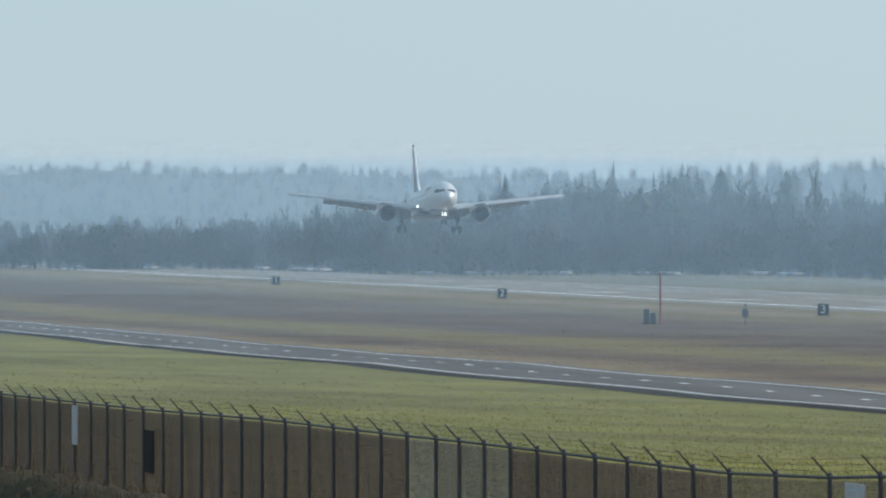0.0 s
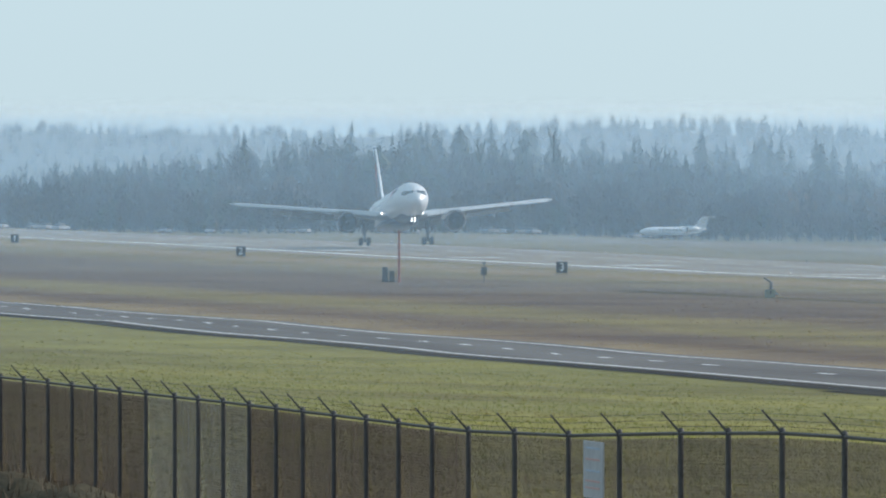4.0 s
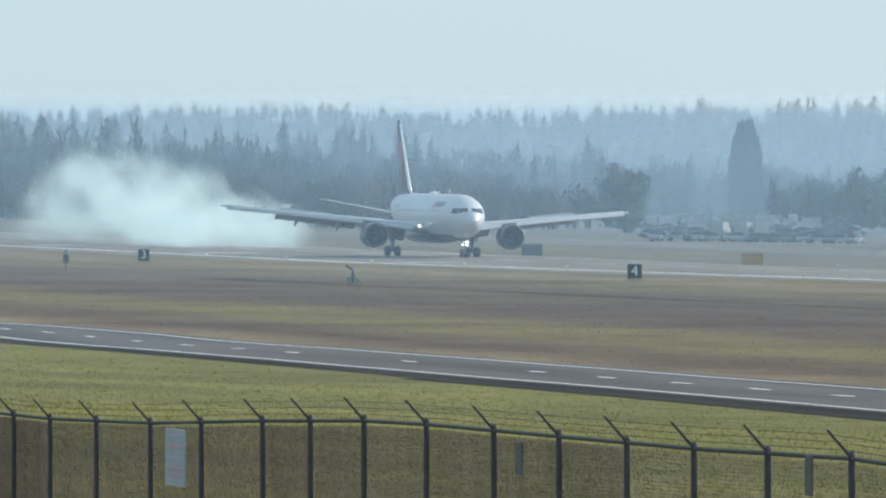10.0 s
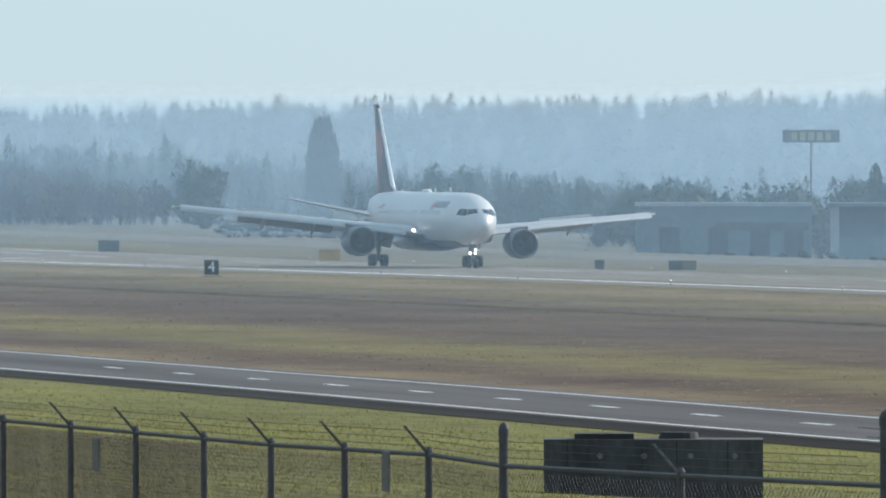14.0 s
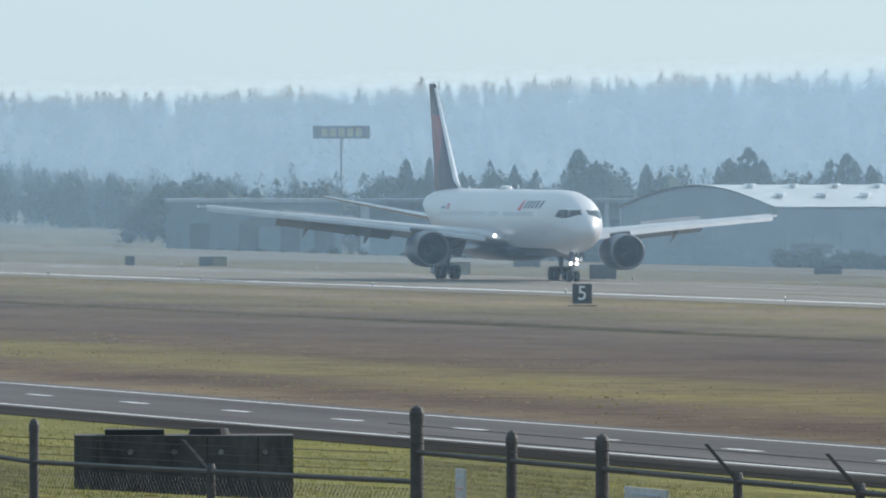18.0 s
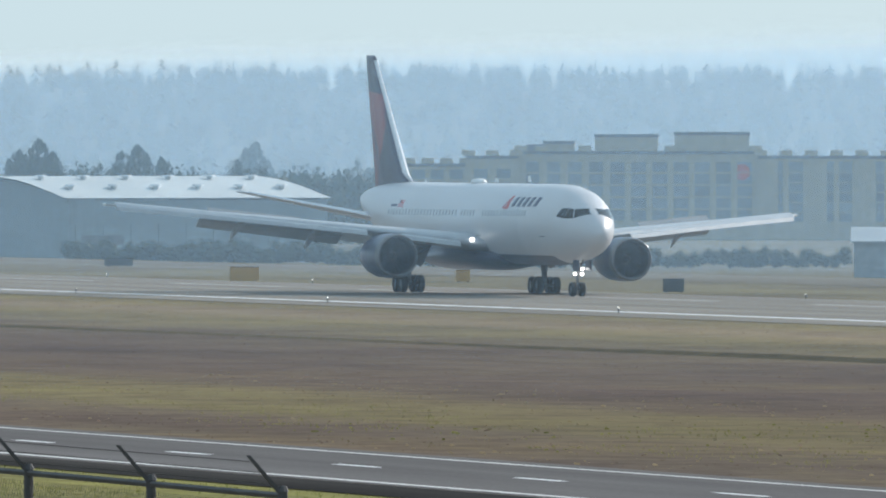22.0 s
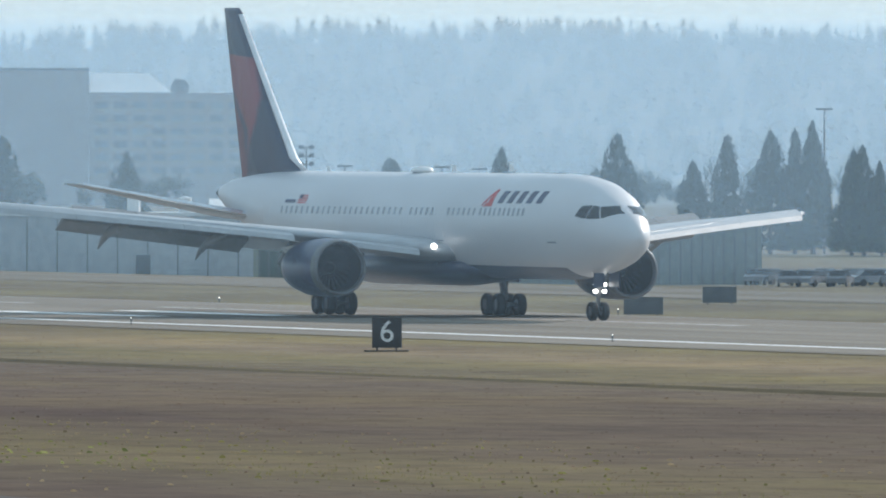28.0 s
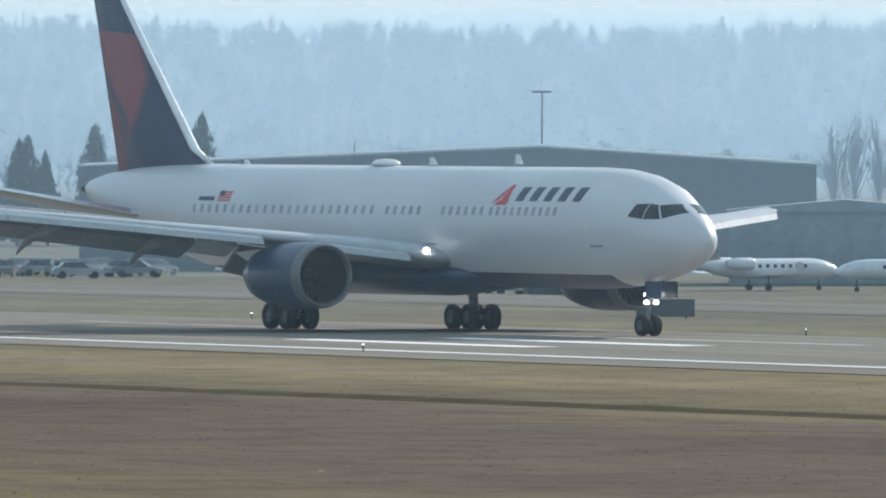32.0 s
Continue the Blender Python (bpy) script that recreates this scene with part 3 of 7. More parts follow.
        # lowered slats along the leading edge, in pieces
        for y0, y1 in ((3.7, 7.0), (9.0, 13.68), (13.7, 18.28), (18.3, 23.3)):
            r = []
            for y in (y0, y1):
                le = np.interp(y, [s[0] for s in secs], [s[1] for s in secs])
                z = np.interp(y, [s[0] for s in secs], [s[3] for s in secs])
                c = np.interp(y, [s[0] for s in secs], [s[2] for s in secs])
                k = 0.13 * c + 0.25
                r.append([(le + 0.42, side * y, z - 0.34), (le + 0.30, side * y, z - 0.08), (le - k * 0.4, side * y, z + 0.17), (le - k, side * y, z + 0.23), (le - k * 0.5, side * y, z + 0.08), (le + 0.15, side * y, z - 0.26)])
            part("slat", loft(r), M["slat"], wing, "pale grey leading-edge slat", smooth=False)
        # flaps hanging behind the trailing edge
        for y0, y1, drop, ch in ((3.0, 6.9, 36, 2.2), (8.9, 17.6, 29, 1.45)):
            r = []
            for y in (y0, y1):
                le = np.interp(y, [s[0] for s in secs], [s[1] for s in secs])
                c = np.interp(y, [s[0] for s in secs], [s[2] for s in secs])
                z = np.interp(y, [s[0] for s in secs], [s[3] for s in secs])
                x = le - c + 0.25
                a = radians(drop)
                k = ch * (1.0 if y == y0 else 0.8)
                r.append([(x + 0.1, side * y, z - 0.10), (x - k * math.cos(a), side * y, z - 0.22 - k * math.sin(a)), (x - k * math.cos(a) + 0.05, side * y, z - 0.28 - k * math.sin(a)), (x + 0.15, side * y, z - 0.34)])
            part("flap", loft(r), M["flap"], wing, "lowered grey flap")
        r = []
        for y in (6.95, 8.85):
            le = np.interp(y, [s[0] for s in secs], [s[1] for s in secs])
            c = np.interp(y, [s[0] for s in secs], [s[2] for s in secs])
            z = np.interp(y, [s[0] for s in secs], [s[3] for s in secs])
            x = le - c + 0.2
            r.append([(x + 0.1, side * y, z - 0.05), (x - 1.0, side * y, z - 0.62), (x - 0.95, side * y, z - 0.7), (x + 0.15, side * y, z - 0.2)])
        part("flaperon", loft(r), M["white"], wing, "white inboard aileron")
        for y in (5.2, 10.6, 15.2):
            le = np.interp(y, [s[0] for s in secs], [s[1] for s in secs])
            c = np.interp(y, [s[0] for s in secs], [s[2] for s in secs])
            z = np.interp(y, [s[0] for s in secs], [s[3] for s in secs])
            x = le - c
            part("flap_fairing", loft([[(xx, side * y + w * math.cos(q), zz + h * math.sin(q)) for q in (2 * math.pi * i / 10 for i in range(10))]
                 for xx, zz, h, w in ((x + 2.4, z - 0.3, 0.05, 0.05), (x + 1.2, z - 0.42, 0.24, 0.2), (x - 0.2, z - 0.62, 0.28, 0.22), (x - 1.3, z - 1.1, 0.2, 0.14), (x - 1.9, z - 1.55, 0.03, 0.03))]), M["flap"], wing, smooth=True)
        # raised spoilers
        for y0, y1 in ((11.6, 14.3), (14.35, 17.2)):
            r = []
            for y in (y0, y1):
                le = np.interp(y, [s[0] for s in secs], [s[1] for s in secs])
                c = np.interp(y, [s[0] for s in secs], [s[2] for s in secs])
                z = np.interp(y, [s[0] for s in secs], [s[3] for s in secs])
                x = le - c * 0.72
                r.append([(x, side * y, z + 0.16), (x - 1.0, side * y, z + 0.50), (x - 1.02, side * y, z + 0.46), (x, side * y, z + 0.1)])
            # darker than the wing: the raised face's shade is in the grey
            part("spoiler", loft(r), M["flap"], wing, "raised grey spoiler")
        part("navigation_light", pipe(((-5.75, side * 23.8, 5.46), (-5.75, side * 23.95, 5.46), 0.12, 0.03)), M["white"], wing)
        # engine
        nacelle = part("engine_nacelle", rolled(((8.55, 1.20), (8.72, 1.24), (8.8, 1.30), (8.7, 1.36), (8.3, 1.42), (7.0, 1.46), (5.4, 1.42), (4.2, 1.25), (3.6, 1.10), (3.6, 1.02), (4.0, 1.0))), M["blue"], plane, "dark blue engine nacelle", smooth=True)
        nacelle.matrix_local = pose(0, side * 7.95, 2.4)
        part("inlet_lip", rolled(((8.3, 1.22), (8.6, 1.205), (8.8, 1.25), (8.86, 1.31), (8.8, 1.37), (8.55, 1.425), (8.25, 1.432))), M["gear"], nacelle, "dull metal inlet ring", smooth=True)
        part("inlet_duct", rolled(((8.6, 1.2), (8.0, 1.17), (7.2, 1.19))), M["dark"], nacelle, smooth=True)
        part("fan_disc", loft([[(7.2, 1.19 * math.cos(k), 1.19 * math.sin(k)) for k in (2 * math.pi * i / 24 for i in range(24))], [(7.1, 0.3 * math.cos(k), 0.3 * math.sin(k)) for k in (2 * math.pi * i / 24 for i in range(24))]]), M["dark"], nacelle)
        bm = bmesh.new()
        for i in range(24):
            k = 2 * math.pi * i / 24
            p = [(7.32, 0.26, -0.05), (7.40, 1.14, -0.13), (7.22, 1.14, 0.11), (7.18, 0.26, 0.05)]
            vs = [bm.verts.new((x, rr * math.cos(k) - tt * math.sin(k), rr * math.sin(k) + tt * math.cos(k))) for x, rr, tt in p]
            bm.faces.new(vs)
        part("fan_blades", bm, M["fan"], nacelle)
        part("spinner", rolled(((7.9, 0.02), (7.8, 0.12), (7.5, 0.25), (7.2, 0.32))), M["fan"], nacelle, smooth=True)
        part("core_nozzle", rolled(((4.4, 0.9), (3.4, 0.72), (2.6, 0.55), (2.4, 0.5), (2.5, 0.44))), M["flap"], nacelle, smooth=True)
        part("tail_cone", rolled(((2.9, 0.42), (2.2, 0.25), (1.7, 0.04))), M["flap"], nacelle, smooth=True)
        part("pylon", loft([[(xx, side * 7.95 + w, zz) for xx, zz in ((7.2, 3.75), (4.5, 3.6), (1.2, 3.35), (2.2, 3.0), (4.2, 3.2), (6.0, 3.72))] for w in (-0.22, 0.22)]), M["white"], plane, "white engine pylon", bevel=0.03)
        # tailplane
        tp = part("tailplane", loft(wing_sections(side, ((0.4, -17.8, 6.4, 4.75, 0.10), (1.6, -18.9, 5.6, 4.92, 0.10), (9.0, -24.0, 2.3, 6.42, 0.09), (9.31, -24.6, 1.6, 6.48, 0.06)))), M["wing"], plane, "pale grey tailplane", smooth=True)
        part("slat", loft([[(-18.95, side * 1.7, 4.9), (-18.82, side * 1.7, 4.96), (-19.3, side * 1.7, 5.2)], [(-23.95, side * 9.0, 6.40), (-23.88, side * 9.0, 6.44), (-24.2, side * 9.0, 6.53)]]), M["bare"], tp, "bare metal leading edge")
        # landing light in the wing root
        part("landing_light", loft([[(9.05 + dx, side * 3.0 + r * math.cos(k), 3.53 + r * math.sin(k)) for k in (2 * math.pi * i / 12 for i in range(12))] for dx, r in ((-0.1, 0.14), (0.06, 0.125), (0.1, 0.05))]), M["lamp"], plane, "bright landing light in the wing root")
        # main gear: leg, braces, truck of four wheels, door
        leg = part("main_gear_leg", pipe(((-0.1, side * 4.65, 3.4), (0, side * 4.65, 1.5), 0.33, 0.24), ((0, side * 4.65, 1.5), (0, side * 4.65, 0.7), 0.2, 0.18), ((0.28, side * 4.65, 1.6), (0.45, side * 4.65, 0.85), 0.07), ((0, side * 4.65, 2.2), (0.3, side * 3.2, 3.1), 0.09), ((0, side * 4.65, 1.9), (-1.4, side * 4.4, 3.1), 0.08)), M["gear"], plane, "steel main landing gear leg")
        moving_legs.append(leg)
        part("truck_beam", pipe(((0.75, side * 4.65, 0.6), (-0.75, side * 4.65, 0.6), 0.12), ((0.71, side * 4.05, 0.6), (0.71, side * 5.25, 0.6), 0.08), ((-0.71, side * 4.05, 0.6), (-0.71, side * 5.25, 0.6), 0.08)), M["gear"], leg)
        part("gear_door", boxes((-0.9, 0.9, -0.04, 0.04, 0, 1.5)), M["blue"], leg, "dark blue gear door", at=pose(0, side * 5.15, 1.75, side * 8, 0, 0))
        for dx in (0.71, -0.71):
            for dy in (-0.57, 0.57):
                wheel = new("wheel", wheel_meshes["tyre"])
                wheel.parent, wheel.location = plane, (dx, side * 4.65 + dy, 0.585)
                wheel["label"] = "black main wheel tyre"
                hub = new("rim", wheel_meshes["rim"])
                hub.parent = wheel
                moving_wheels.append((wheel, 1.0))
    # fin
    fin_secs = ((6.4, -13.2, 10.9, 0.05), (7.2, -15.2, 9.1, 0.055), (7.9, -16.8, 7.7, 0.09), (15.6, -24.6, 2.4, 0.09), (15.85, -25.0, 2.05, 0.05))
    prof = ((0, 0), (0.03, 0.45), (0.15, 0.9), (0.35, 1.0), (0.7, 0.55), (1.0, 0.05), (1.0, -0.05), (0.7, -0.55), (0.35, -1.0), (0.15, -0.9), (0.03, -0.45))
    fin = part("tail_fin", loft([[(le - c * u, th * c * v * 0.5, z) for u, v in prof] for z, le, c, th in fin_secs]), M["fin"], plane, "dark blue and red tail fin", smooth=True)
    part("fin_leading_edge", loft([[(le + 0.03, 0, z), (le - 0.06, th * 0.55, z), (le - 0.18, th * 0.8, z), (le - 0.34, th * 0.95, z), (le - 0.34, -th * 0.95, z), (le - 0.18, -th * 0.8, z), (le - 0.06, -th * 0.55, z)] for z, le, th in ((7.3, -15.35, 0.13), (7.95, -16.82, 0.235), (15.5, -24.47, 0.115))]), M["sunlit_edge"], fin, "fin leading edge, pale to look sunlit", smooth=True)
    part("tail_cone_exhaust", rolled(((-27.1, 0.2), (-27.5, 0.16), (-27.5, 0.1))), M["dark"], plane, at=pose(0, 0, 6.14))
    # nose gear
    leg = part("nose_gear_leg", pipe(((22.9, 0, 2.6), (22.76, 0, 0.5), 0.13, 0.1), ((22.8, 0, 1.4), (24.0, 0, 2.4), 0.06), ((22.76, -0.3, 0.47), (22.76, 0.3, 0.47), 0.07)), M["gear"], plane, "steel nose landing gear leg")
    for y in (-0.42, 0.42):
        part("nose_gear_door", boxes((23.2, 24.4, y - 0.03, y + 0.03, 1.65, 2.35)), M["blue"], leg)
    for y in (-0.24, 0.24):
        for z in (1.45, 1.78):
            part("taxi_light", loft([[(23.0 + dx, y + r * math.cos(k), z + r * math.sin(k)) for k in (2 * math.pi * i / 10 for i in range(10))] for dx, r in ((-0.1, 0.09), (0.05, 0.1), (0.08, 0.05))]), M["lamp"], leg, "bright taxi light")
    for y in (-0.3, 0.3):
        wheel = new("nose_wheel", wheel_meshes["tyre"])
        wheel.parent, wheel.location, wheel.scale = plane, (22.76, y, 0.47), (0.8, 0.8, 0.8)
        wheel["label"] = "black nose wheel tyre"
        hub = new("rim", wheel_meshes["rim"])
        hub.parent = wheel
        moving_wheels.append((wheel, 0.4))
    return plane


def ring_y(profile, n=24):
    return loft([[(r * math.cos(k), y, r * math.sin(k)) for k in (2 * math.pi * i / n for i in range(n))] for y, r in profile], cap=False)


M["cabin_glass"] = varied("cabin_window_glass", (0.24, 0.26, 0.29), (0.32, 0.34, 0.37), 1, 0.2)
# pale colour stands in for sunlight along the fin's metal edge
M["sunlit_edge"] = varied("sunlit_leading_edge", (0.7, 0.71, 0.72), (0.82, 0.82, 0.83), 0.8, 0.3, 0.1)
M["slat"] = varied("slat_grey", (0.36, 0.38, 0.40), (0.46, 0.48, 0.50), 0.6, 0.35)
M["seam"] = varied("door_seam", (0.6, 0.6, 0.61), (0.68, 0.68, 0.69), 1, 0.5)
wheel_meshes = {
    "tyre": finish(ring_y(((-0.12, 0.27), (-0.21, 0.33), (-0.22, 0.48), (-0.17, 0.56), (-0.08, 0.585), (0.08, 0.585), (0.17, 0.56), (0.22, 0.48), (0.21, 0.33), (0.12, 0.27), (-0.12, 0.27))), "wheel", M["tyre"], True),
    "rim": finish(ring_y(((-0.14, 0.02), (-0.15, 0.1), (-0.1, 0.14), (-0.13, 0.24), (-0.17, 0.3), (0.17, 0.3), (0.13, 0.24), (0.1, 0.14), (0.15, 0.1), (0.14, 0.02)), 14), "rim", M["fan"], True),
}
moving_wheels, moving_wings, moving_legs = [], [], []
plane = airliner()
# seconds, x of the main wheels, drift in y, height over the runway, heading, nose-up, lean
FLIGHT = ((0, -2221.6, 0, 8.46, -0.1, 2.75, -0.25), (1, -2144, 0, 5.75, -0.25, 2.6, 0.1), (2, -2067.5, 0, 3.62, -0.44, 2.6, 0.4), (3, -1991.9, 0, 1.95, -0.7, 3.4, 0.6), (4, -1916.8, 0, 0.94, -0.98, 4.2, 0.8), (4.5, -1879.8, 0, 0.6, -1.0, 4.2, 0.5),
          (5.3, -1822, 0, 0.1, -1.0, 3.8, -0.3), (5.8, -1787, 0, 0.03, -1.0, 3.3, -0.8), (6.5, -1738.5, 0, 0.03, -0.9, 2.6, -0.93), (7, -1705.5, 0, 0.03, -0.85, 2.1, -0.93), (8, -1639.5, 0, 0.03, -0.5, 1.1, -0.93), (9, -1570.2, 0, 0.03, -0.3, 0.3, -0.93), (10, -1503.5, 0, 0.03, 0, 0, -0.93),
          (11, -1439.5, 0, 0.03, 0.1, 0, -0.93), (12, -1377.5, 0, 0.03, 0.2, 0, -0.93), (13, -1315.3, 0, 0.03, 0.2, 0, -0.93), (14, -1253, 0, 0.03, 0.2, 0, -0.93), (15.5, -1162.1, 0, 0.03, 0.2, 0, -0.93), (16, -1133.1, 0, 0.03, 0.2, 0, -0.93), (17, -1077.3, 0, 0.03, 0.2, 0, -0.93),
          (18, -1024.8, 0, 0.03, 0.2, 0, -0.93), (19, -974, 0, 0.03, 0.2, 0, -0.93), (20, -924, 0, 0.03, 0.15, 0, -0.93), (21, -877.4, 0, 0.03, 0.1, 0, -0.9), (22, -832.2, 0, 0.03, 0.1, 0, -0.9), (23, -789.7, 0, 0.03, 0.05, 0, -0.9), (24, -750.8, 0, 0.03, 0, 0, -0.9),
          (25, -714.6, 0, 0.03, -0.1, 0, -0.88), (26, -681.3, 0, 0.03, 0, 0, -0.85), (27, -650.5, 0.05, 0.03, 0.4, 0, -0.8), (28, -622.5, 0.12, 0.03, 1.2, 0, -0.8), (29, -596.9, 0.26, 0.03, 2.05, 0, -0.75), (30, -572.8, 0.5, 0.03, 2.9, 0, -0.7),
          (31, -550.4, 0.85, 0.03, 3.9, 0, -0.7), (32, -529.3, 1.3, 0.03, 5.07, 0, -0.7))


def spot(bearing, d):
    b = radians(bearing)
    return d * math.sin(b), d * math.cos(b)


# ---- perimeter fence ----
M["post"] = varied("weathered_steel_post", (0.05, 0.048, 0.05), (0.095, 0.09, 0.092), 2.5, 0.7, 0.1)
M["galv"] = varied("galvanised_steel", (0.10, 0.105, 0.115), (0.2, 0.2, 0.21), 2.0, 0.45, 0.6)
M["wire"] = varied("dull_wire", (0.022, 0.019, 0.017), (0.05, 0.042, 0.038), 3, 0.8, 0.0)
M["sign_text"] = varied("faded_print", (0.5, 0.30, 0.28), (0.6, 0.36, 0.33), 3, 0.6)
M["sign_blue"] = varied("faded_blue_print", (0.36, 0.44, 0.56), (0.42, 0.5, 0.6), 3, 0.6)
def netting(length, height, name, mat, cell=0.058, r=0.0013):
    """Chain-link wire: two families of slanting strands, each a thin three-sided rod."""
    verts, faces = [], []

    def rod(p, q, k):
        p, q = Vector(p), Vector(q)
        d = (q - p).normalized()
        u = d.orthogonal().normalized() * k
        v = d.cross(u)
        i = len(verts)
        for c in (p, q):
            verts.extend([tuple(c + u), tuple(c - u * 0.5 + v * 0.87), tuple(c - u * 0.5 - v * 0.87)])
        faces.extend([(i, i + 1, i + 4, i + 3), (i + 1, i + 2, i + 5, i + 4), (i + 2, i, i + 3, i + 5)])
    n = int((length + height) / cell)
    for s in (1, -1):
        for i in range(n):
            x0 = i * cell - (height if s > 0 else 0)
            a, b = x0, x0 + height
            za, zb = (0, height) if s > 0 else (height, 0)
            if a < 0:
                za += (0 - a) * (1 if s > 0 else -1)
                a = 0
            if b > length:
                zb -= (b - length) * (1 if s > 0 else -1)
                b = length
            if b - a > 0.02:
                rod((a, 0.002 * s, za), (b, 0.002 * s, zb), r)
    return mesh_from(name, verts, faces, mat)



FENCE_Y, FENCE_H, BAY = 17.4, 1.90, 3.02


def fence_bay_data(length, height):
    """One bay's netting, top rail and three barbed strands."""
    return (("netting", netting(length, height - 0.04, "netting", M["wire"])),
            ("top_rail", finish(pipe(((0, 0, height), (length, 0, height), 0.017), n=6), "top_rail", M["post"])),
            ("barbed_wire", finish(pipe(*[((0, -0.17 * k, height + 0.17 * k), (length, -0.17 * k, height + 0.17 * k), 0.003) for k in (0.35, 0.68, 1.0)], n=4), "barbed_wire", M["wire"])))


def fence_run(posts, foot, height, label, arms, metal="post"):
    """A straight run along x: posts, slanted arms, rail, wire and netting bay by bay; foot(x) gives the ground."""
    run = thing("chain_link_fence", pose(posts[0], FENCE_Y, 0), label, "fence", "fence along the field")
    post = finish(pipe(((0, 0, -0.2), (0, 0, height + 0.03), 0.026, 0.026), ((0, 0, height + 0.02), (0, 0, height + 0.05), 0.031, 0.018)), "post", M["post"])
    arm = finish(loft([[(-0.013, -0.013, height), (0.015, -0.013, height), (0.015, 0.013, height), (-0.013, 0.013, height)], [(-0.009, -0.185, height + 0.20), (0.012, -0.185, height + 0.20), (0.012, -0.167, height + 0.20), (-0.009, -0.167, height + 0.20)]]), "arm", M[metal])
    bay = fence_bay_data(BAY, height)
    for i, x in enumerate(posts):
        p = part("post", post, None, run, at=pose(x - posts[0], 0, foot(x)))
        if arms(i):
            part("arm", arm, None, p)
        if i < len(posts) - 1:
            step = posts[i + 1] - x
            rise = math.degrees(math.atan2(foot(x + step) - foot(x), step))
            for nm, me in bay:
                part(nm, me, None, run, at=pose(x - posts[0], 0, foot(x), 0, -rise, 0) @ Matrix.Diagonal((step / BAY, 1, 1, 1)))
    return run


def foot_main(x):
    """The ground along the fence rises in gentle steps."""
    return float(np.interp(x, (-260, -197, -178, -163, -152, -131, -123.4, -116.2, -110.4, -107, -95, -89, -86, -80, -74), (3.75, 3.97, 4.08, 4.115, 4.155, 4.195, 4.285, 4.435, 4.54, 4.57, 4.612, 4.665, 4.64, 4.71, 4.78)))


# the posts stand at uneven steps
POSTS = [-257.6 + 3.02 * i for i in range(20)] + [-196.9, -193.6, -190.6, -187.5, -184.5, -181.5, -178.6, -175.4, -172.2, -169.1, -166.2, -163.3, -160.3, -157.1, -154.6, -152.0, -149.4, -146.8, -144.3, -141.5, -138.7, -136.0, -133.3,
                                                  -130.5, -127.1, -123.35, -120.0, -116.2, -113.4, -110.4, -107.1, -103.75, -100.7, -97.7, -94.9, -92.0, -88.9, -86.3]
fence_run(POSTS, foot_main, FENCE_H, "dark chain-link security fence with slanted barbed-wire arms", lambda i: i < len(POSTS) - 1)
# paler steel on this arm stands in for sunlight on it
fence_run((-86.3, -80.7, -75.0), foot_main, FENCE_H, "short chain-link fence bay with one barbed-wire arm", lambda i: i == 1, "galv")
fence_run((-75.0, -72.63, -70.49, -67.5, -65.0, -62.5), lambda x: 4.84, 2.0, "chain-link gate fence with thick posts", lambda i: i > 2)


def heavy_post(x, top, r):
    h = top - 4.6
    solid("gate_post", loft([[(rr * math.cos(k), rr * math.sin(k), z) for k in (2 * math.pi * i / 14 for i in range(14))] for z, rr in
          ((-0.3, r), (h - 0.06, r), (h - 0.06, r * 1.12), (h - 0.01, r * 1.12), (h + 0.02, r * 0.8), (h + 0.035, r * 0.2))]), M["post"], pose(x, FENCE_Y, 4.6),
          "thick dark steel gate post with a domed cap", "post", "gate posts")


for x, top, r in ((-86.3, 6.80, 0.032), (-75.0, 7.08, 0.04), (-72.63, 6.98, 0.031), (-70.49, 7.0, 0.037)):
    heavy_post(x, top, r)


def cloth_material(name, colour, cover):
    """Woven screen: threads with gaps between them, too fine to see singly."""
    m = bpy.data.materials.new(name)
    m.use_nodes = True
    nt = m.node_tree
    b, out = nt.nodes["Principled BSDF"], nt.nodes["Material Output"]
    b.inputs["Roughness"].default_value = 0.9
    nt.links.new(ramp(nt, noise_node(nt, 2.5, 4, stretch=(1, 1, 0.2)), ((0.3, tuple(v * 0.7 for v in colour)), (0.7, tuple(v * 1.3 for v in colour)))), b.inputs["Base Color"])
    clear, ms = nt.nodes.new("ShaderNodeBsdfTransparent"), nt.nodes.new("ShaderNodeMixShader")
    k = calc(nt, "ADD", calc(nt, "MULTIPLY", noise_node(nt, 1.2, 3, stretch=(2, 1, 0.3)), 0.4), cover - 0.2)
    nt.links.new(k, ms.inputs[0])
    tr, lit = nt.nodes.new("ShaderNodeBsdfTranslucent"), nt.nodes.new("ShaderNodeMixShader")
    nt.links.new(b.inputs["Base Color"].links[0].from_socket, tr.inputs[0])
    lit.inputs[0].default_value = 0.4
    nt.links.new(b.outputs[0], lit.inputs[1])
    nt.links.new(tr.outputs[0], lit.inputs[2])
    nt.links.new(clear.outputs[0], ms.inputs[1])
    nt.links.new(lit.outputs[0], ms.inputs[2])
    nt.links.new(ms.outputs[0], out.inputs[0])
    return m


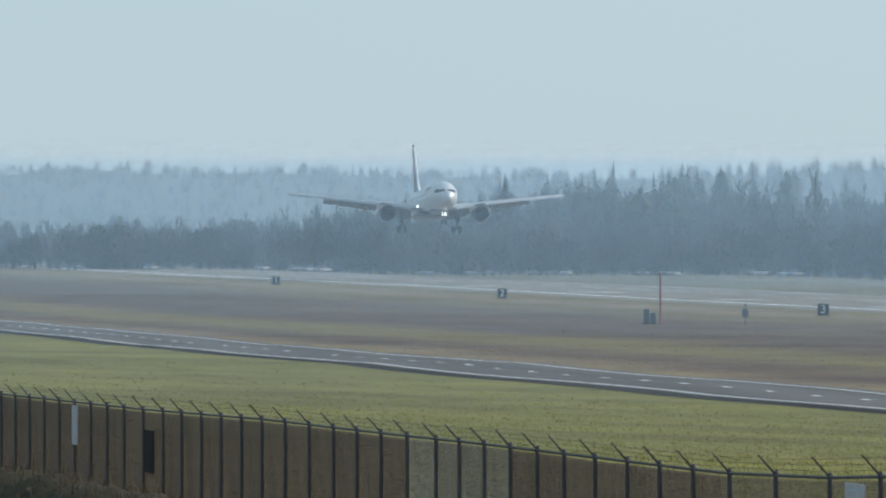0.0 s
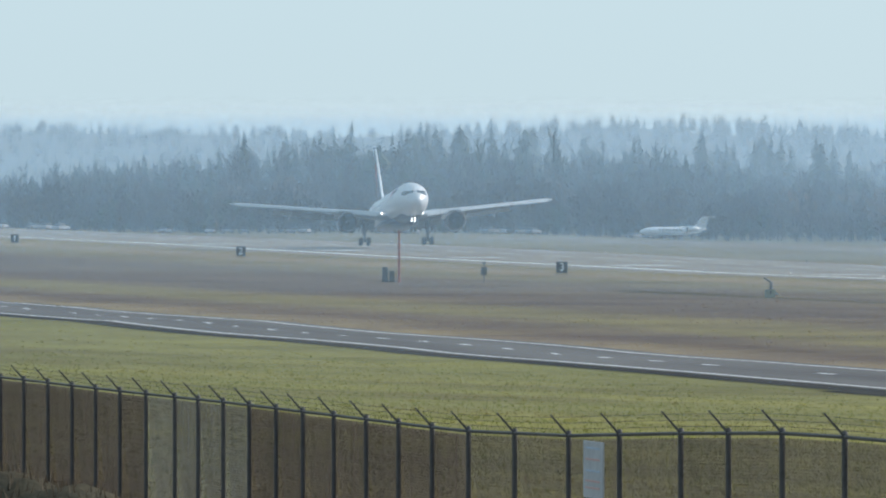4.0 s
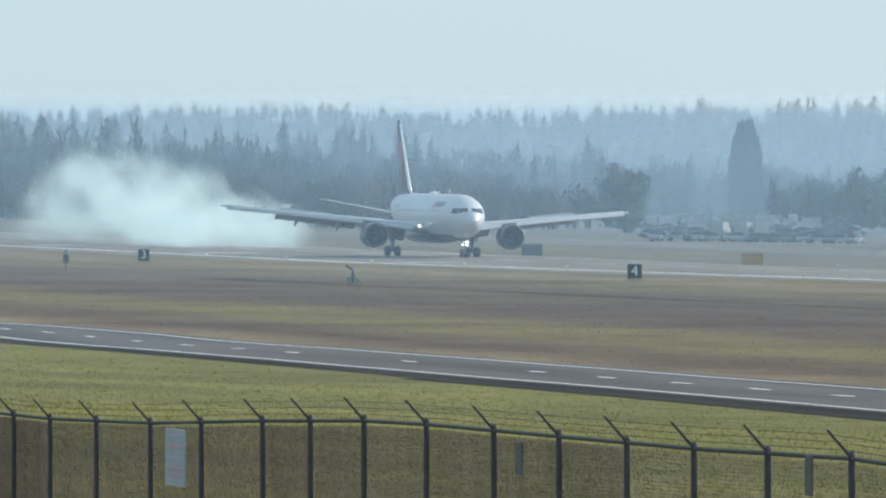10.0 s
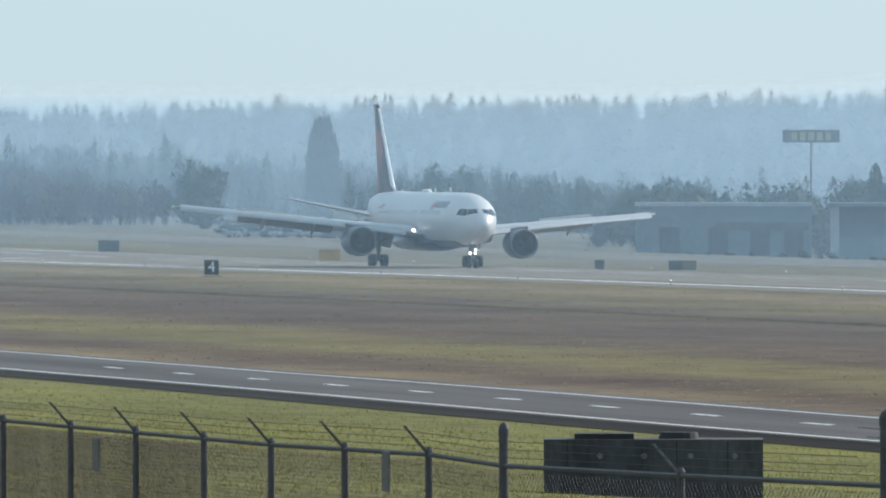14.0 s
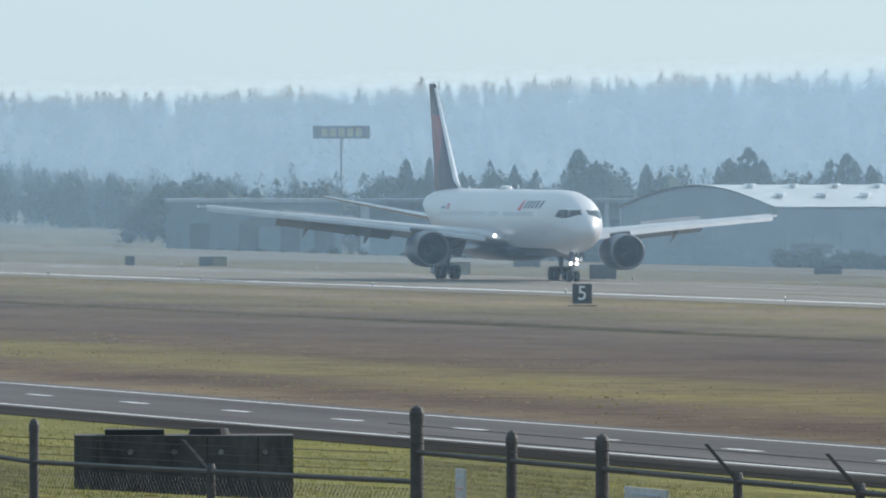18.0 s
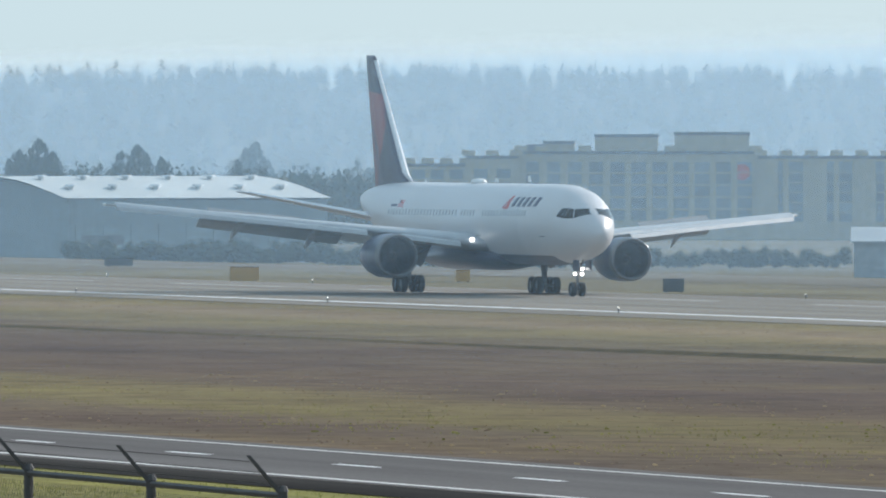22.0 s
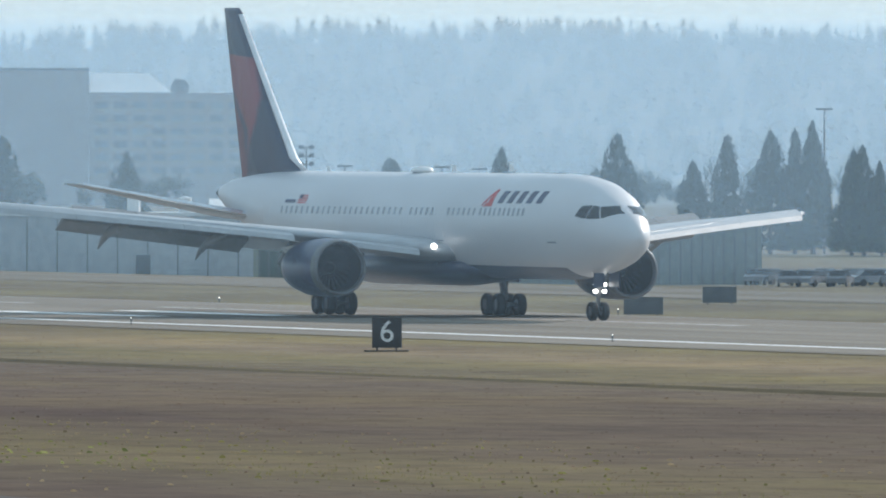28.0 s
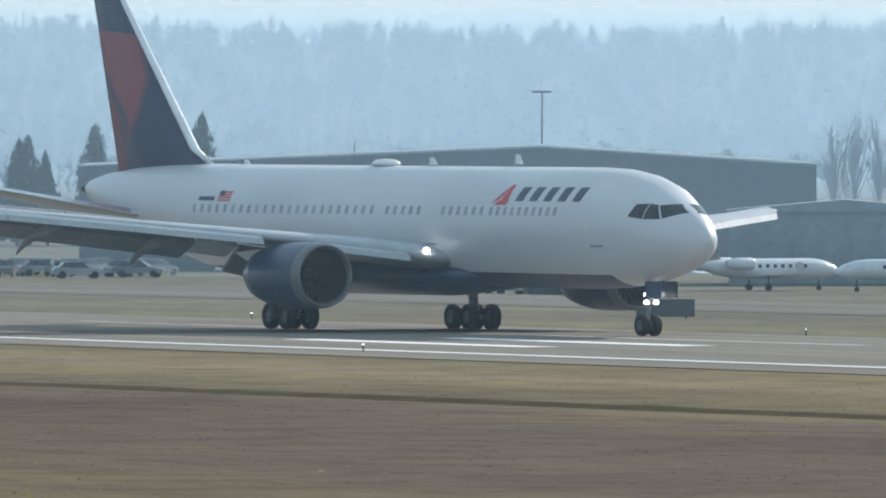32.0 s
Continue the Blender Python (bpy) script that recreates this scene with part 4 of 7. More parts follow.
M["brown_cloth"] = cloth_material("brown_screen_cloth", (0.105, 0.076, 0.07), 0.68)
M["grey_cloth"] = cloth_material("pale_screen_cloth", (0.21, 0.225, 0.22), 0.5)
M["thin_cloth"] = cloth_material("worn_screen_cloth", (0.10, 0.083, 0.078), 0.5)
for x0, x1, mt, lab in ((-255.0, -160.6, "brown_cloth", "brown woven screen cloth tied to the fence"), (-160.4, -149.8, "grey_cloth", "pale grey woven screen cloth tied to the fence"), (-149.6, -131.0, "brown_cloth", "brown woven screen cloth tied to the fence"), (-130.8, -98.0, "thin_cloth", "thin worn screen cloth tied to the fence")):
    n = max(2, round((x1 - x0) / BAY))
    xs = [x0 + (x1 - x0) * i / n for i in range(n + 1)]
    rings = [[(x, FENCE_Y + 0.045 + dy, foot_main(x) + z) for z in (0.05, FENCE_H * 0.5, FENCE_H - 0.04)] for dy in (0.0,) for x in xs]
    solid("screen_cloth", loft(rings, closed=False, cap=False), M[mt], pose(0, 0, 0), lab, "screen cloth", "fence screens")


M["dull_plate"] = varied("dull_brown_plate", (0.15, 0.14, 0.12), (0.22, 0.205, 0.18), 2.0, 0.9)
M["worn_notice"] = varied("weathered_notice_plate", (0.36, 0.36, 0.38), (0.5, 0.5, 0.51), 2.0, 0.6)


def notice(x, top, w, h, look_="white"):
    """A plate wired to the netting, stretched along the fence to look w wide from the eye, with bars for its print."""
    b = math.degrees(math.atan2(x, FENCE_Y))
    s = thing("fence_notice", pose(x, FENCE_Y - 0.06, 0, 0, 0, 0), "weathered white notice plate wired to the fence, widened to suit the view" if look_ == "white" else "dark board wired to the fence" if look_ == "dark" else "small dull grey plate wired to the fence", "notice", "fence notices")
    wx = w / max(0.12, math.cos(radians(b)) + 0.0)
    wx = min(wx, 1.6)
    part("plate", boxes((-wx / 2, wx / 2, -0.008, 0.008, top - h, top)), M[{"white": "worn_notice", "dark": "grey_plate", "grey": "dull_plate"}[look_]], s)
    if look_ == "white":
        for k, (f, mt) in enumerate(((0.10, "sign_blue"), (0.30, "sign_text"), (0.50, "sign_blue"), (0.68, "sign_text"), (0.8, "sign_text"))):
            part("print_bar", boxes((-wx * 0.36, wx * 0.36, -0.014, -0.009, top - h * f - h * 0.035, top - h * f)), M[mt], s)


M["grey_plate"] = varied("dark_plate", (0.02, 0.018, 0.02), (0.04, 0.035, 0.035), 2, 0.9)
for plate in ("grey_plate", "dull_plate"):
    M[plate].node_tree.nodes["Principled BSDF"].inputs["Specular IOR Level"].default_value = 0.06
notice(-121.25, 6.17, 0.18, 0.53)
notice(-208.6, 5.78, 0.12, 0.62)
notice(-195.3, 5.58, 0.42, 0.63, "dark")
notice(-102.2, 6.42, 0.05, 0.26, "grey")
notice(-90.15, 6.56, 0.045, 0.28, "grey")
notice(-73.63, 6.775, 0.048, 0.36)
notice(-69.25, 6.765, 0.225, 0.3)


# lumpy earth bank with brush on the near side of the fence
M["earth"] = varied("dark_brushy_earth", (0.028, 0.024, 0.017), (0.07, 0.06, 0.038), 1.6, 0.95, relief=0.08, fine=11)
M["earth"].node_tree.nodes["Principled BSDF"].inputs["Specular IOR Level"].default_value = 0.04


def bank_top(x, y):
    """Height of the earth bank over the ground beneath it."""
    f = max(0.0, 1 - abs(y - 14.0) / 2.3)
    ends = min(1.0, max(0.0, (x + 235) / 40), max(0.0, (-126 - x) / 9))
    lumps = 0.16 * noise.noise(Vector((x * 0.35, y * 0.5, 0))) + 0.10 * noise.noise(Vector((x * 1.1, y * 2.0, 5)))
    return (1.3 + lumps) * (f * f * (3 - 2 * f)) * min(1.0, max(0.0, ends)) - 0.08


xs, ys = [-236 + i * 0.4 for i in range(278)], [11.4 + j * 0.35 for j in range(16)]
verts = [(x, y, lie(x, y) + bank_top(x, y)) for x in xs for y in ys]
n = len(ys)
faces = [(i * n + j, (i + 1) * n + j, (i + 1) * n + j + 1, i * n + j + 1) for i in range(len(xs) - 1) for j in range(n - 1)]
tagged(new("earth_bank", mesh_from("earth_bank", verts, faces, M["earth"], True)), "low lumpy bank of dark earth and brush", "earth bank", kind="stuff")


# ---- signs and instruments on the field ----
M["cabinet"] = varied("faded_green_grey_cabinet", (0.24, 0.24, 0.19), (0.32, 0.32, 0.25), 2, 0.6)
M["orange_box"] = varied("faded_orange_board", (0.42, 0.24, 0.08), (0.5, 0.32, 0.13), 1.5, 0.6)
M["dull_tan"] = varied("dull_tan_board", (0.15, 0.135, 0.09), (0.2, 0.18, 0.125), 1.5, 0.7)
M["grey_board"] = varied("grey_board_back", (0.07, 0.075, 0.08), (0.12, 0.125, 0.13), 1.5, 0.6)
M["redpole"] = varied("rusty_red_pole", (0.22, 0.06, 0.05), (0.32, 0.1, 0.08), 1.5, 0.6)


def lettering(body, size, mat, depth=0.012):
    c = bpy.data.curves.new("digit", "FONT")
    c.body, c.size, c.extrude, c.align_x, c.align_y = body, size, depth, "CENTER", "CENTER"
    ob = new("digit", c)
    dg = bpy.context.evaluated_depsgraph_get()
    me = bpy.data.meshes.new_from_object(ob.evaluated_get(dg))
    bpy.data.objects.remove(ob)
    me.materials.clear()
    me.materials.append(mat)
    return me


def distance_sign(k, x, face):
    s = thing("distance_sign", pose(x, 200.7, level(x), 0, 0, face), f"black runway distance sign with a white figure {k} on short legs", "sign", "runway distance signs")
    part("cabinet", boxes((-0.60, 0.60, -0.16, 0.16, 0.18, 1.40)), M["black"], s, bevel=0.02)
    part("face_frame", boxes((-0.62, 0.62, -0.19, -0.16, 1.34, 1.42), (-0.62, 0.62, -0.19, -0.16, 0.16, 0.22), (-0.62, -0.57, -0.19, -0.16, 0.22, 1.34), (0.57, 0.62, -0.19, -0.16, 0.22, 1.34)), M["black"], s)
    part("digit", lettering(str(k), 1.28, M["white"]), M["white"], s, "white figure", at=Matrix.Translation((0, -0.178, 0.80)) @ Matrix.Rotation(radians(90), 4, "X"))
    for dx in (-0.4, 0.4):
        part("leg", boxes((dx - 0.04, dx + 0.04, -0.05, 0.05, -0.05, 0.2)), M["galv"], s)
    part("pad", boxes((-0.9, 0.9, -0.5, 0.5, -0.05, 0.05)), M["shoulder"], s, "dark concrete pad")


for k in range(1, 7):
    x = -2037.6 + 304.8 * (k - 1)
    b = math.degrees(math.atan2(x, 200.7))
    distance_sign(k, x, -b - (2 if k < 6 else -4))


def board(x, y, w, h, two=None, mat="grey_board", z=0.0):
    """A taxiway sign seen from behind: a shallow box on two legs, sometimes with an orange half."""
    b = math.degrees(math.atan2(x, y))
    s = thing("taxiway_sign", pose(x, y, lie(x, y) + z, 0, 0, -b), ("grey taxiway sign box" if mat == "grey_board" else "faded orange taxiway sign box") + " on low legs", "sign", "taxiway signs")
    if two:
        part("panel", boxes((-w / 2, 0, -0.12, 0.12, 0.12, h)), M["grey_board"], s, bevel=0.015)
        part("panel", boxes((0.005, w / 2, -0.12, 0.12, 0.12, h)), M["dull_tan"], s, "dull tan panel", bevel=0.015)
    else:
        part("panel", boxes((-w / 2, w / 2, -0.12, 0.12, 0.12, h)), M[mat], s, bevel=0.015)
    part("rim", boxes((-w / 2 - 0.02, w / 2 + 0.02, -0.14, 0.14, h, h + 0.04)), M["black"], s)
    for dx in (-w * 0.35, w * 0.35):
        part("leg", boxes((dx - 0.04, dx + 0.04, -0.04, 0.04, -0.05, 0.13)), M["galv"], s)


def beyond(x, y):
    """Slides a point outwards along its line of sight until it lies on the falling ground, clear of the runway."""
    k = 1.0
    for _ in range(30):
        k = max(271.5 / y, (EYE - lie(x * k, y * k)) / (EYE - level(x * k)))
    return x * k, y * k, k


for x, y, *rest in ((-1426.8, 243.5, 2.3, 1.3), (-1273.4, 239.3, 2.1, 1.15, None, "orange_box"), (-1207.4, 260.5, 2.6, 0.95, True), (-1216.6, 254.5, 0.9, 0.95), (-1191.9, 287.0, 2.5, 0.75),
                    (-1067.8, 250.6, 3.3, 1.1, True), (-998.4, 246.5, 2.1, 1.2), (-1082.4, 286.9, 2.4, 0.7), (-914.0, 251.6, 2.1, 1.1, None, "orange_box"), (-832.3, 258.5, 1.4, 0.95),
                    (-856.4, 287.6, 1.6, 0.85), (-858.3, 294.8, 3.1, 0.85), (-917.2, 268.9, 1.0, 0.9, None, "orange_box"), (-760.0, 294.4, 1.75, 0.75, None, "orange_box"), (-615.9, 254.6, 2.0, 0.95), (-661.2, 277.8, 1.85, 0.95), (-556.0, 273.3, 2.75, 0.9)):
    x, y, k = beyond(x, y)
    board(x, y, rest[0] * k, rest[1] * k, *rest[2:])


def visibility_sensor(x, y, k):
    b = math.degrees(math.atan2(x, y))
    s = thing("visibility_sensor", pose(x, y, level(x), 0, 0, -b), "grey weather sensor with a slanting tube on a pale green box", "instrument", "field sensors")
    box_ = part("box", boxes((-0.45, 0.42, -0.35, 0.35, 0, 0.72)), M["cabinet"], s, "pale green concrete box", bevel=0.03)
    part("mark", boxes((0.02, 0.09, -0.365, -0.35, 0.28, 0.62)), M["black"], box_)
    part("ramp", loft([[(0.42, -0.3, 0.6), (0.85, -0.3, 0.22), (0.85, -0.3, 0.12), (0.42, -0.3, 0.38)], [(0.42, 0.3, 0.6), (0.85, 0.3, 0.22), (0.85, 0.3, 0.12), (0.42, 0.3, 0.38)]]), M["cabinet"], box_)
    part("column", pipe(((0.08, 0, 0.7), (0.08, 0, 1.2), 0.17, 0.13), ((0.08, 0, 1.2), (0.1, 0, 1.3), 0.2, 0.12), n=12), M["galv"], s)
    part("tube", pipe(((0.22, 0, 1.18), (-0.42, 0, 1.62), 0.10, 0.075), ((-0.42, 0, 1.62), (-0.5, 0, 1.68), 0.10, 0.10), n=12), M["galv"], s)


visibility_sensor(-1069.8, 167.6, 0)
visibility_sensor(-505.5, 170.2, 1)

x, y = -1283.0, 164.2
s = thing("anemometer_mast", pose(x, y, level(x), 0, 0, 82), "slender rusty-red mast with a cross arm", "mast")
part("pole", pipe(((0, 0, -0.1), (0, 0, 5.15), 0.13, 0.10)), M["redpole"], s)
part("cross_arm", pipe(((-0.45, 0, 4.95), (0.45, 0, 4.95), 0.04), ((-0.45, 0, 4.95), (-0.45, 0, 5.2), 0.06), ((0.45, 0, 4.95), (0.45, 0, 5.2), 0.06)), M["galv"], s)
s = thing("equipment_cabinet", pose(-1291.2, 164.2, level(-1291), 0, 0, 82), "dark grey equipment cabinets beside the mast", "cabinet")
part("cabinet_body", boxes((-0.62, -0.05, -0.3, 0.3, 0.1, 1.5)), M["grey_board"], s, bevel=0.03)
part("cabinet_body", boxes((0.05, 0.6, -0.3, 0.3, 0.1, 1.15)), M["grey_board"], s, bevel=0.03)
part("base", boxes((-0.7, 0.7, -0.4, 0.4, -0.05, 0.1)), M["shoulder"], s)
s = thing("field_instrument", pose(-1281.5, 172.4, level(-1281), 0, 0, 82), "thin pole with a dark box and a weather head", "instrument")
part("pole", pipe(((0, 0, -0.05), (0, 0, 1.95), 0.06, 0.05)), M["galv"], s)
part("box", boxes((-0.3, 0.3, -0.2, 0.2, 0.75, 1.55)), M["grey_board"], s, bevel=0.03)
part("head", pipe(((-0.2, 0, 1.95), (0.2, 0, 1.95), 0.07, 0.07)), M["galv"], s)

# runway edge lamps
lamp_body = finish(pipe(((0, 0, 0), (0, 0, 0.2), 0.04, 0.04), ((0, 0, 0.2), (0, 0, 0.28), 0.07, 0.05)), "runway_lamp", M["galv"])
lamp_glass = finish(pipe(((0, 0, 0.27), (0, 0, 0.32), 0.035, 0.02)), "lamp_glass", M["spark"])
for i in range(30):
    for y in (CENTRE - 25.2, CENTRE + 25.2):
        x = -2120 + i * 60.96
        ob = tagged(new("runway_lamp", lamp_body), "small grey runway edge lamp", "lamp", "runway edge lamps")
        ob.location = (x, y, lie(x, y) + 0.03)
        part("lamp_glass", lamp_glass, None, ob)

# concrete vault behind the fence
M["concrete"] = varied("stained_dark_concrete", (0.02, 0.02, 0.024), (0.082, 0.08, 0.083), 0.9, 0.9, relief=0.02, fine=6, stretch=(1, 1, 0.35))
s = thing("concrete_vault", pose(*spot(-77.951, 285), lie(*spot(-77.951, 285)) - 0.1, 0, 0, --77.951), "dark stained concrete block with black covers on top", "concrete block")
part("block", boxes((-2.36, 2.36, -1.0, 1.0, -0.1, 1.38)), M["concrete"], s, bevel=0.05)
part("cover", boxes((-1.7, -0.42, -0.7, 0.7, 1.38, 1.5)), M["tyre"], s, "black cover plate", bevel=0.05)
part("cover", pipe(((0.55, 0, 1.38), (0.55, 0, 1.52), 0.45, 0.4), n=18), M["tyre"], s, "black round cover")
for dx in (-1.15, -0.2, 0.8, 1.75):
    part("lifting_eye", pipe(((dx, -1.0, 1.02), (dx, -1.03, 1.02), 0.07, 0.055)), M["galv"], s)
# dark disc stands in for the shade in a drain hole
part("drain_hole_disc", pipe(((-1.0, -1.0, 0.27), (-1.0, -1.022, 0.27), 0.1, 0.09)), M["dark"], s)
for dx in (-1.85, 0.5, 1.6):
    part("formwork_seam", boxes((dx - 0.015, dx + 0.015, -1.012, -1.0, 0.0, 1.35)), M["shoulder"], s)


# ---- far country: lower ground, woods, ridge ----
LOW = -3.5      # the land beyond the field lies lower than the runway


M["conifer"] = island_varied("dark_conifer_needles", (0.018, 0.03, 0.016), (0.05, 0.065, 0.03))
M["bare_twigs"] = island_varied("bare_winter_twigs", (0.036, 0.031, 0.028), (0.07, 0.059, 0.051))
M["bark"] = varied("bark", (0.05, 0.04, 0.03), (0.09, 0.07, 0.055), 3, 0.9)
M["hill"] = varied("forest_floor", (0.014, 0.018, 0.013), (0.026, 0.03, 0.02), 0.02, 0.95)


def conifer_mesh(h, r, rng, tiers=13, arms=9, full=0.0):
    """Needle boughs up a spire: kite-shaped pieces that droop outwards, of uneven length, with gaps between them."""
    verts, faces = [], []
    n = tiers * arms
    lean = rng.uniform(-0.02, 0.02) * h
    for k in range(n):
        f = (k + rng.random()) / n
        z = h * (0.05 + 0.93 * f)
        rad = r * (1 - f) ** (0.85 - full) * rng.uniform(0.55, 1.2) + 0.010 * r
        a = rng.uniform(0, 2 * math.pi)
        dr, w = rad * rng.uniform(0.1, 0.5), rad * rng.uniform(0.3, 0.5)
        c, s, ox = math.cos(a), math.sin(a), lean * f
        i = len(verts)
        verts += [(ox, 0, z + rad * 0.35), (ox + c * rad * 0.55 - s * w, s * rad * 0.55 + c * w, z - dr * 0.3), (ox + c * rad, s * rad, z - dr), (ox + c * rad * 0.55 + s * w, s * rad * 0.55 - c * w, z - dr * 0.3)]
        faces += [(i, i + 1, i + 2), (i, i + 2, i + 3)]
    i = len(verts)
    verts += [(0.06 * r, 0, h * 0.86), (-0.06 * r, 0.04 * r, h * 0.86), (lean, 0, h * 1.03)]
    faces.append((i, i + 1, i + 2))
    return np.array(verts), faces


def bushy_mesh(h, r, rng, bits=240):
    """A leafless broad crown: a cloud of slender twig pieces over a fan of limbs."""
    verts, faces = [], []
    for k in range(bits):
        a, e = rng.uniform(0, 2 * math.pi), rng.uniform(-0.9, 1.4)
        q = rng.random() ** 0.5
        x, y, z = r * q * math.cos(a) * math.cos(e), r * q * math.sin(a) * math.cos(e), h * 0.52 + h * 0.46 * q * math.sin(e)
        ln, w = h * rng.uniform(0.05, 0.13), h * rng.uniform(0.015, 0.05)
        i = len(verts)
        tx, ty = rng.uniform(-1, 1), rng.uniform(-1, 1)
        verts += [(x - w, y, z), (x + w, y + w, z), (x + tx * ln * 0.6, y + ty * ln * 0.6, z + ln)]
        faces.append((i, i + 1, i + 2))
    for k in range(7):
        a = rng.uniform(0, 2 * math.pi)
        i = len(verts)
        verts += [(-0.02 * h, 0, 0), (0.02 * h, 0, 0), (r * 0.6 * math.cos(a), r * 0.6 * math.sin(a), h * rng.uniform(0.6, 0.9))]
        faces.append((i, i + 1, i + 2))
    return np.array(verts), faces


def leafy_mesh(h, r, rng, bits=260):
    """A dense evergreen broadleaf: small clumps over an uneven dome down to the ground."""
    verts, faces = [], []
    lobes = [(rng.uniform(-0.5, 0.5) * r, rng.uniform(-0.5, 0.5) * r, h * rng.uniform(0.3, 0.72), r * rng.uniform(0.4, 0.7)) for _ in range(9)]
    for k in range(bits):
        lx, ly, lz, lr = lobes[k % len(lobes)]
        a, e = rng.uniform(0, 2 * math.pi), rng.uniform(-1.2, 1.5)
        q = rng.uniform(0.7, 1.05)
        x, y, z = lx + lr * q * math.cos(a) * math.cos(e), ly + lr * q * math.sin(a) * math.cos(e), max(0.2, lz + lr * 0.8 * q * math.sin(e))
        w = r * rng.uniform(0.045, 0.095)
        i = len(verts)
        for _ in range(3):
            verts.append((x + rng.uniform(-1, 1) * w, y + rng.uniform(-1, 1) * w, z + rng.uniform(-1, 1) * w))
        faces.append((i, i + 1, i + 2))
    for lx, ly, lz, lr in lobes:      # the dense dark heart of each lobe
        i, q = len(verts), lr * 0.72
        verts += [(lx + q, ly, lz), (lx, ly + q, lz), (lx - q, ly, lz), (lx, ly - q, lz), (lx, ly, lz + q * 0.8), (lx, ly, max(0.02, lz - q))]
        for k in range(4):
            faces += [(i + k, i + (k + 1) % 4, i + 4), (i + (k + 1) % 4, i + k, i + 5)]
    return np.array(verts), faces


class Grove:
    """Gathers many far trees into one mesh."""
    def __init__(self):
        self.v, self.f, self.n = [], [], 0

    def add(self, mesh, x, y, z, turn=0.0, k=1.0):
        v, f = mesh
        c, s = math.cos(turn) * k, math.sin(turn) * k
        w = np.empty_like(v)
        w[:, 0], w[:, 1], w[:, 2] = x + v[:, 0] * c - v[:, 1] * s, y + v[:, 0] * s + v[:, 1] * c, z + v[:, 2] * k
        self.v.append(w)
        self.f.extend([tuple(i + self.n for i in q) for q in f])
        self.n += len(v)

    def make(self, name, mat, label, category):
        me = mesh_from(name, np.concatenate(self.v).tolist(), self.f, mat)
        return tagged(new(name, me), label, category, kind="stuff")


def bare_mesh(r, rng, limbs=26, twigs=5):
    """A slender leafless tree: a thin stem with steep limbs and fine upright twigs along them."""
    verts, faces = [], []

    def sliver(p, q, w):
        i = len(verts)
        a = rng.uniform(0, 3.14)
        verts.extend([(p[0] - w * math.cos(a), p[1] - w * math.sin(a), p[2]), (p[0] + w * math.cos(a), p[1] + w * math.sin(a), p[2]), q])
        faces.append((i, i + 1, i + 2))
    sliver((0, 0, 0), (rng.uniform(-0.02, 0.02), 0, 0.97), 0.022)
    for k in range(limbs):
        f = (k + rng.random()) / limbs
        a = rng.uniform(0, 6.283)
        out = r * rng.uniform(0.45, 1.1) * min(1.0, 0.55 + 1.6 * f, 0.3 + 1.9 * (1 - f))
        p = (0.0, 0.0, 0.08 + 0.72 * f)
        q = (out * math.cos(a), out * math.sin(a), min(1.0, p[2] + rng.uniform(0.1, 0.22)))
        sliver(p, q, 0.012)
        for _ in range(twigs):
            e = rng.uniform(0.35, 1.0)
            u = tuple(c + (d - c) * e for c, d in zip(p, q))
            sliver(u, (u[0] + rng.uniform(-0.3, 0.3) * r, u[1] + rng.uniform(-0.3, 0.3) * r, u[2] + rng.uniform(0.04, 0.13)), 0.009)
    return np.array(verts), faces


def spruce_mesh(seed, bits=1300):
    """A dense pointed crown with full sides and a ragged outline, of many drooping sprays."""
    g = random.Random(seed)
    verts, faces = [], []
    full, skew = g.uniform(0.5, 0.8), g.uniform(-0.12, 0.12)
    for _ in range(bits):
        f = g.random() ** 0.9
        a = g.uniform(0, 6.283)
        r = (1 - f) ** full * g.random() ** 0.35 * (0.85 + 0.25 * math.sin(9 * f + 3 * a + seed)) + 0.02
        w, ln = g.uniform(0.06, 0.17) * (1.1 - f), g.uniform(0.02, 0.06)
        x, y, z, i = r * math.cos(a) + skew * f, r * math.sin(a), 0.03 + 0.93 * f, len(verts)
        verts += [(x - w, y + g.uniform(-w, w), z), (x + w, y + g.uniform(-w, w), z + g.uniform(-0.01, 0.01)), (x * 1.02, y, z + ln)]
        faces.append((i, i + 1, i + 2))
    verts += [(-0.05 + skew, 0, 0.9), (0.05 + skew, 0.02, 0.9), (skew, 0, 1.0)]
    faces.append((len(verts) - 3, len(verts) - 2, len(verts) - 1))
    return np.array(verts), faces


rng = random.Random(7)
SPRUCE = [(spruce_mesh(60 + k, 420)[0] * np.array((q, q, 1.0)), spruce_mesh(60 + k, 420)[1]) for k, q in enumerate((0.24, 0.3, 0.34, 0.27, 0.38, 0.22))]
BARE = [bare_mesh(rng.uniform(0.11, 0.22), rng) for _ in range(12)]
NARROW = [conifer_mesh(1.0, rng.uniform(0.13, 0.23), rng, 17, 12, rng.uniform(0.0, 0.35)) for _ in range(12)]
CON = [conifer_mesh(1.0, rng.uniform(0.20, 0.34), rng, 17, 13, rng.uniform(0.0, 0.4)) for _ in range(14)]
FAR = [conifer_mesh(1.0, rng.uniform(0.24, 0.46), rng, 7, 6, rng.uniform(0.0, 0.45)) for _ in range(16)]
BUSH = [bushy_mesh(1.0, rng.uniform(0.32, 0.5), rng, 150) for _ in range(6)]
LEAFY = [leafy_mesh(1.0, rng.uniform(0.3, 0.5), rng, 900) for _ in range(6)]


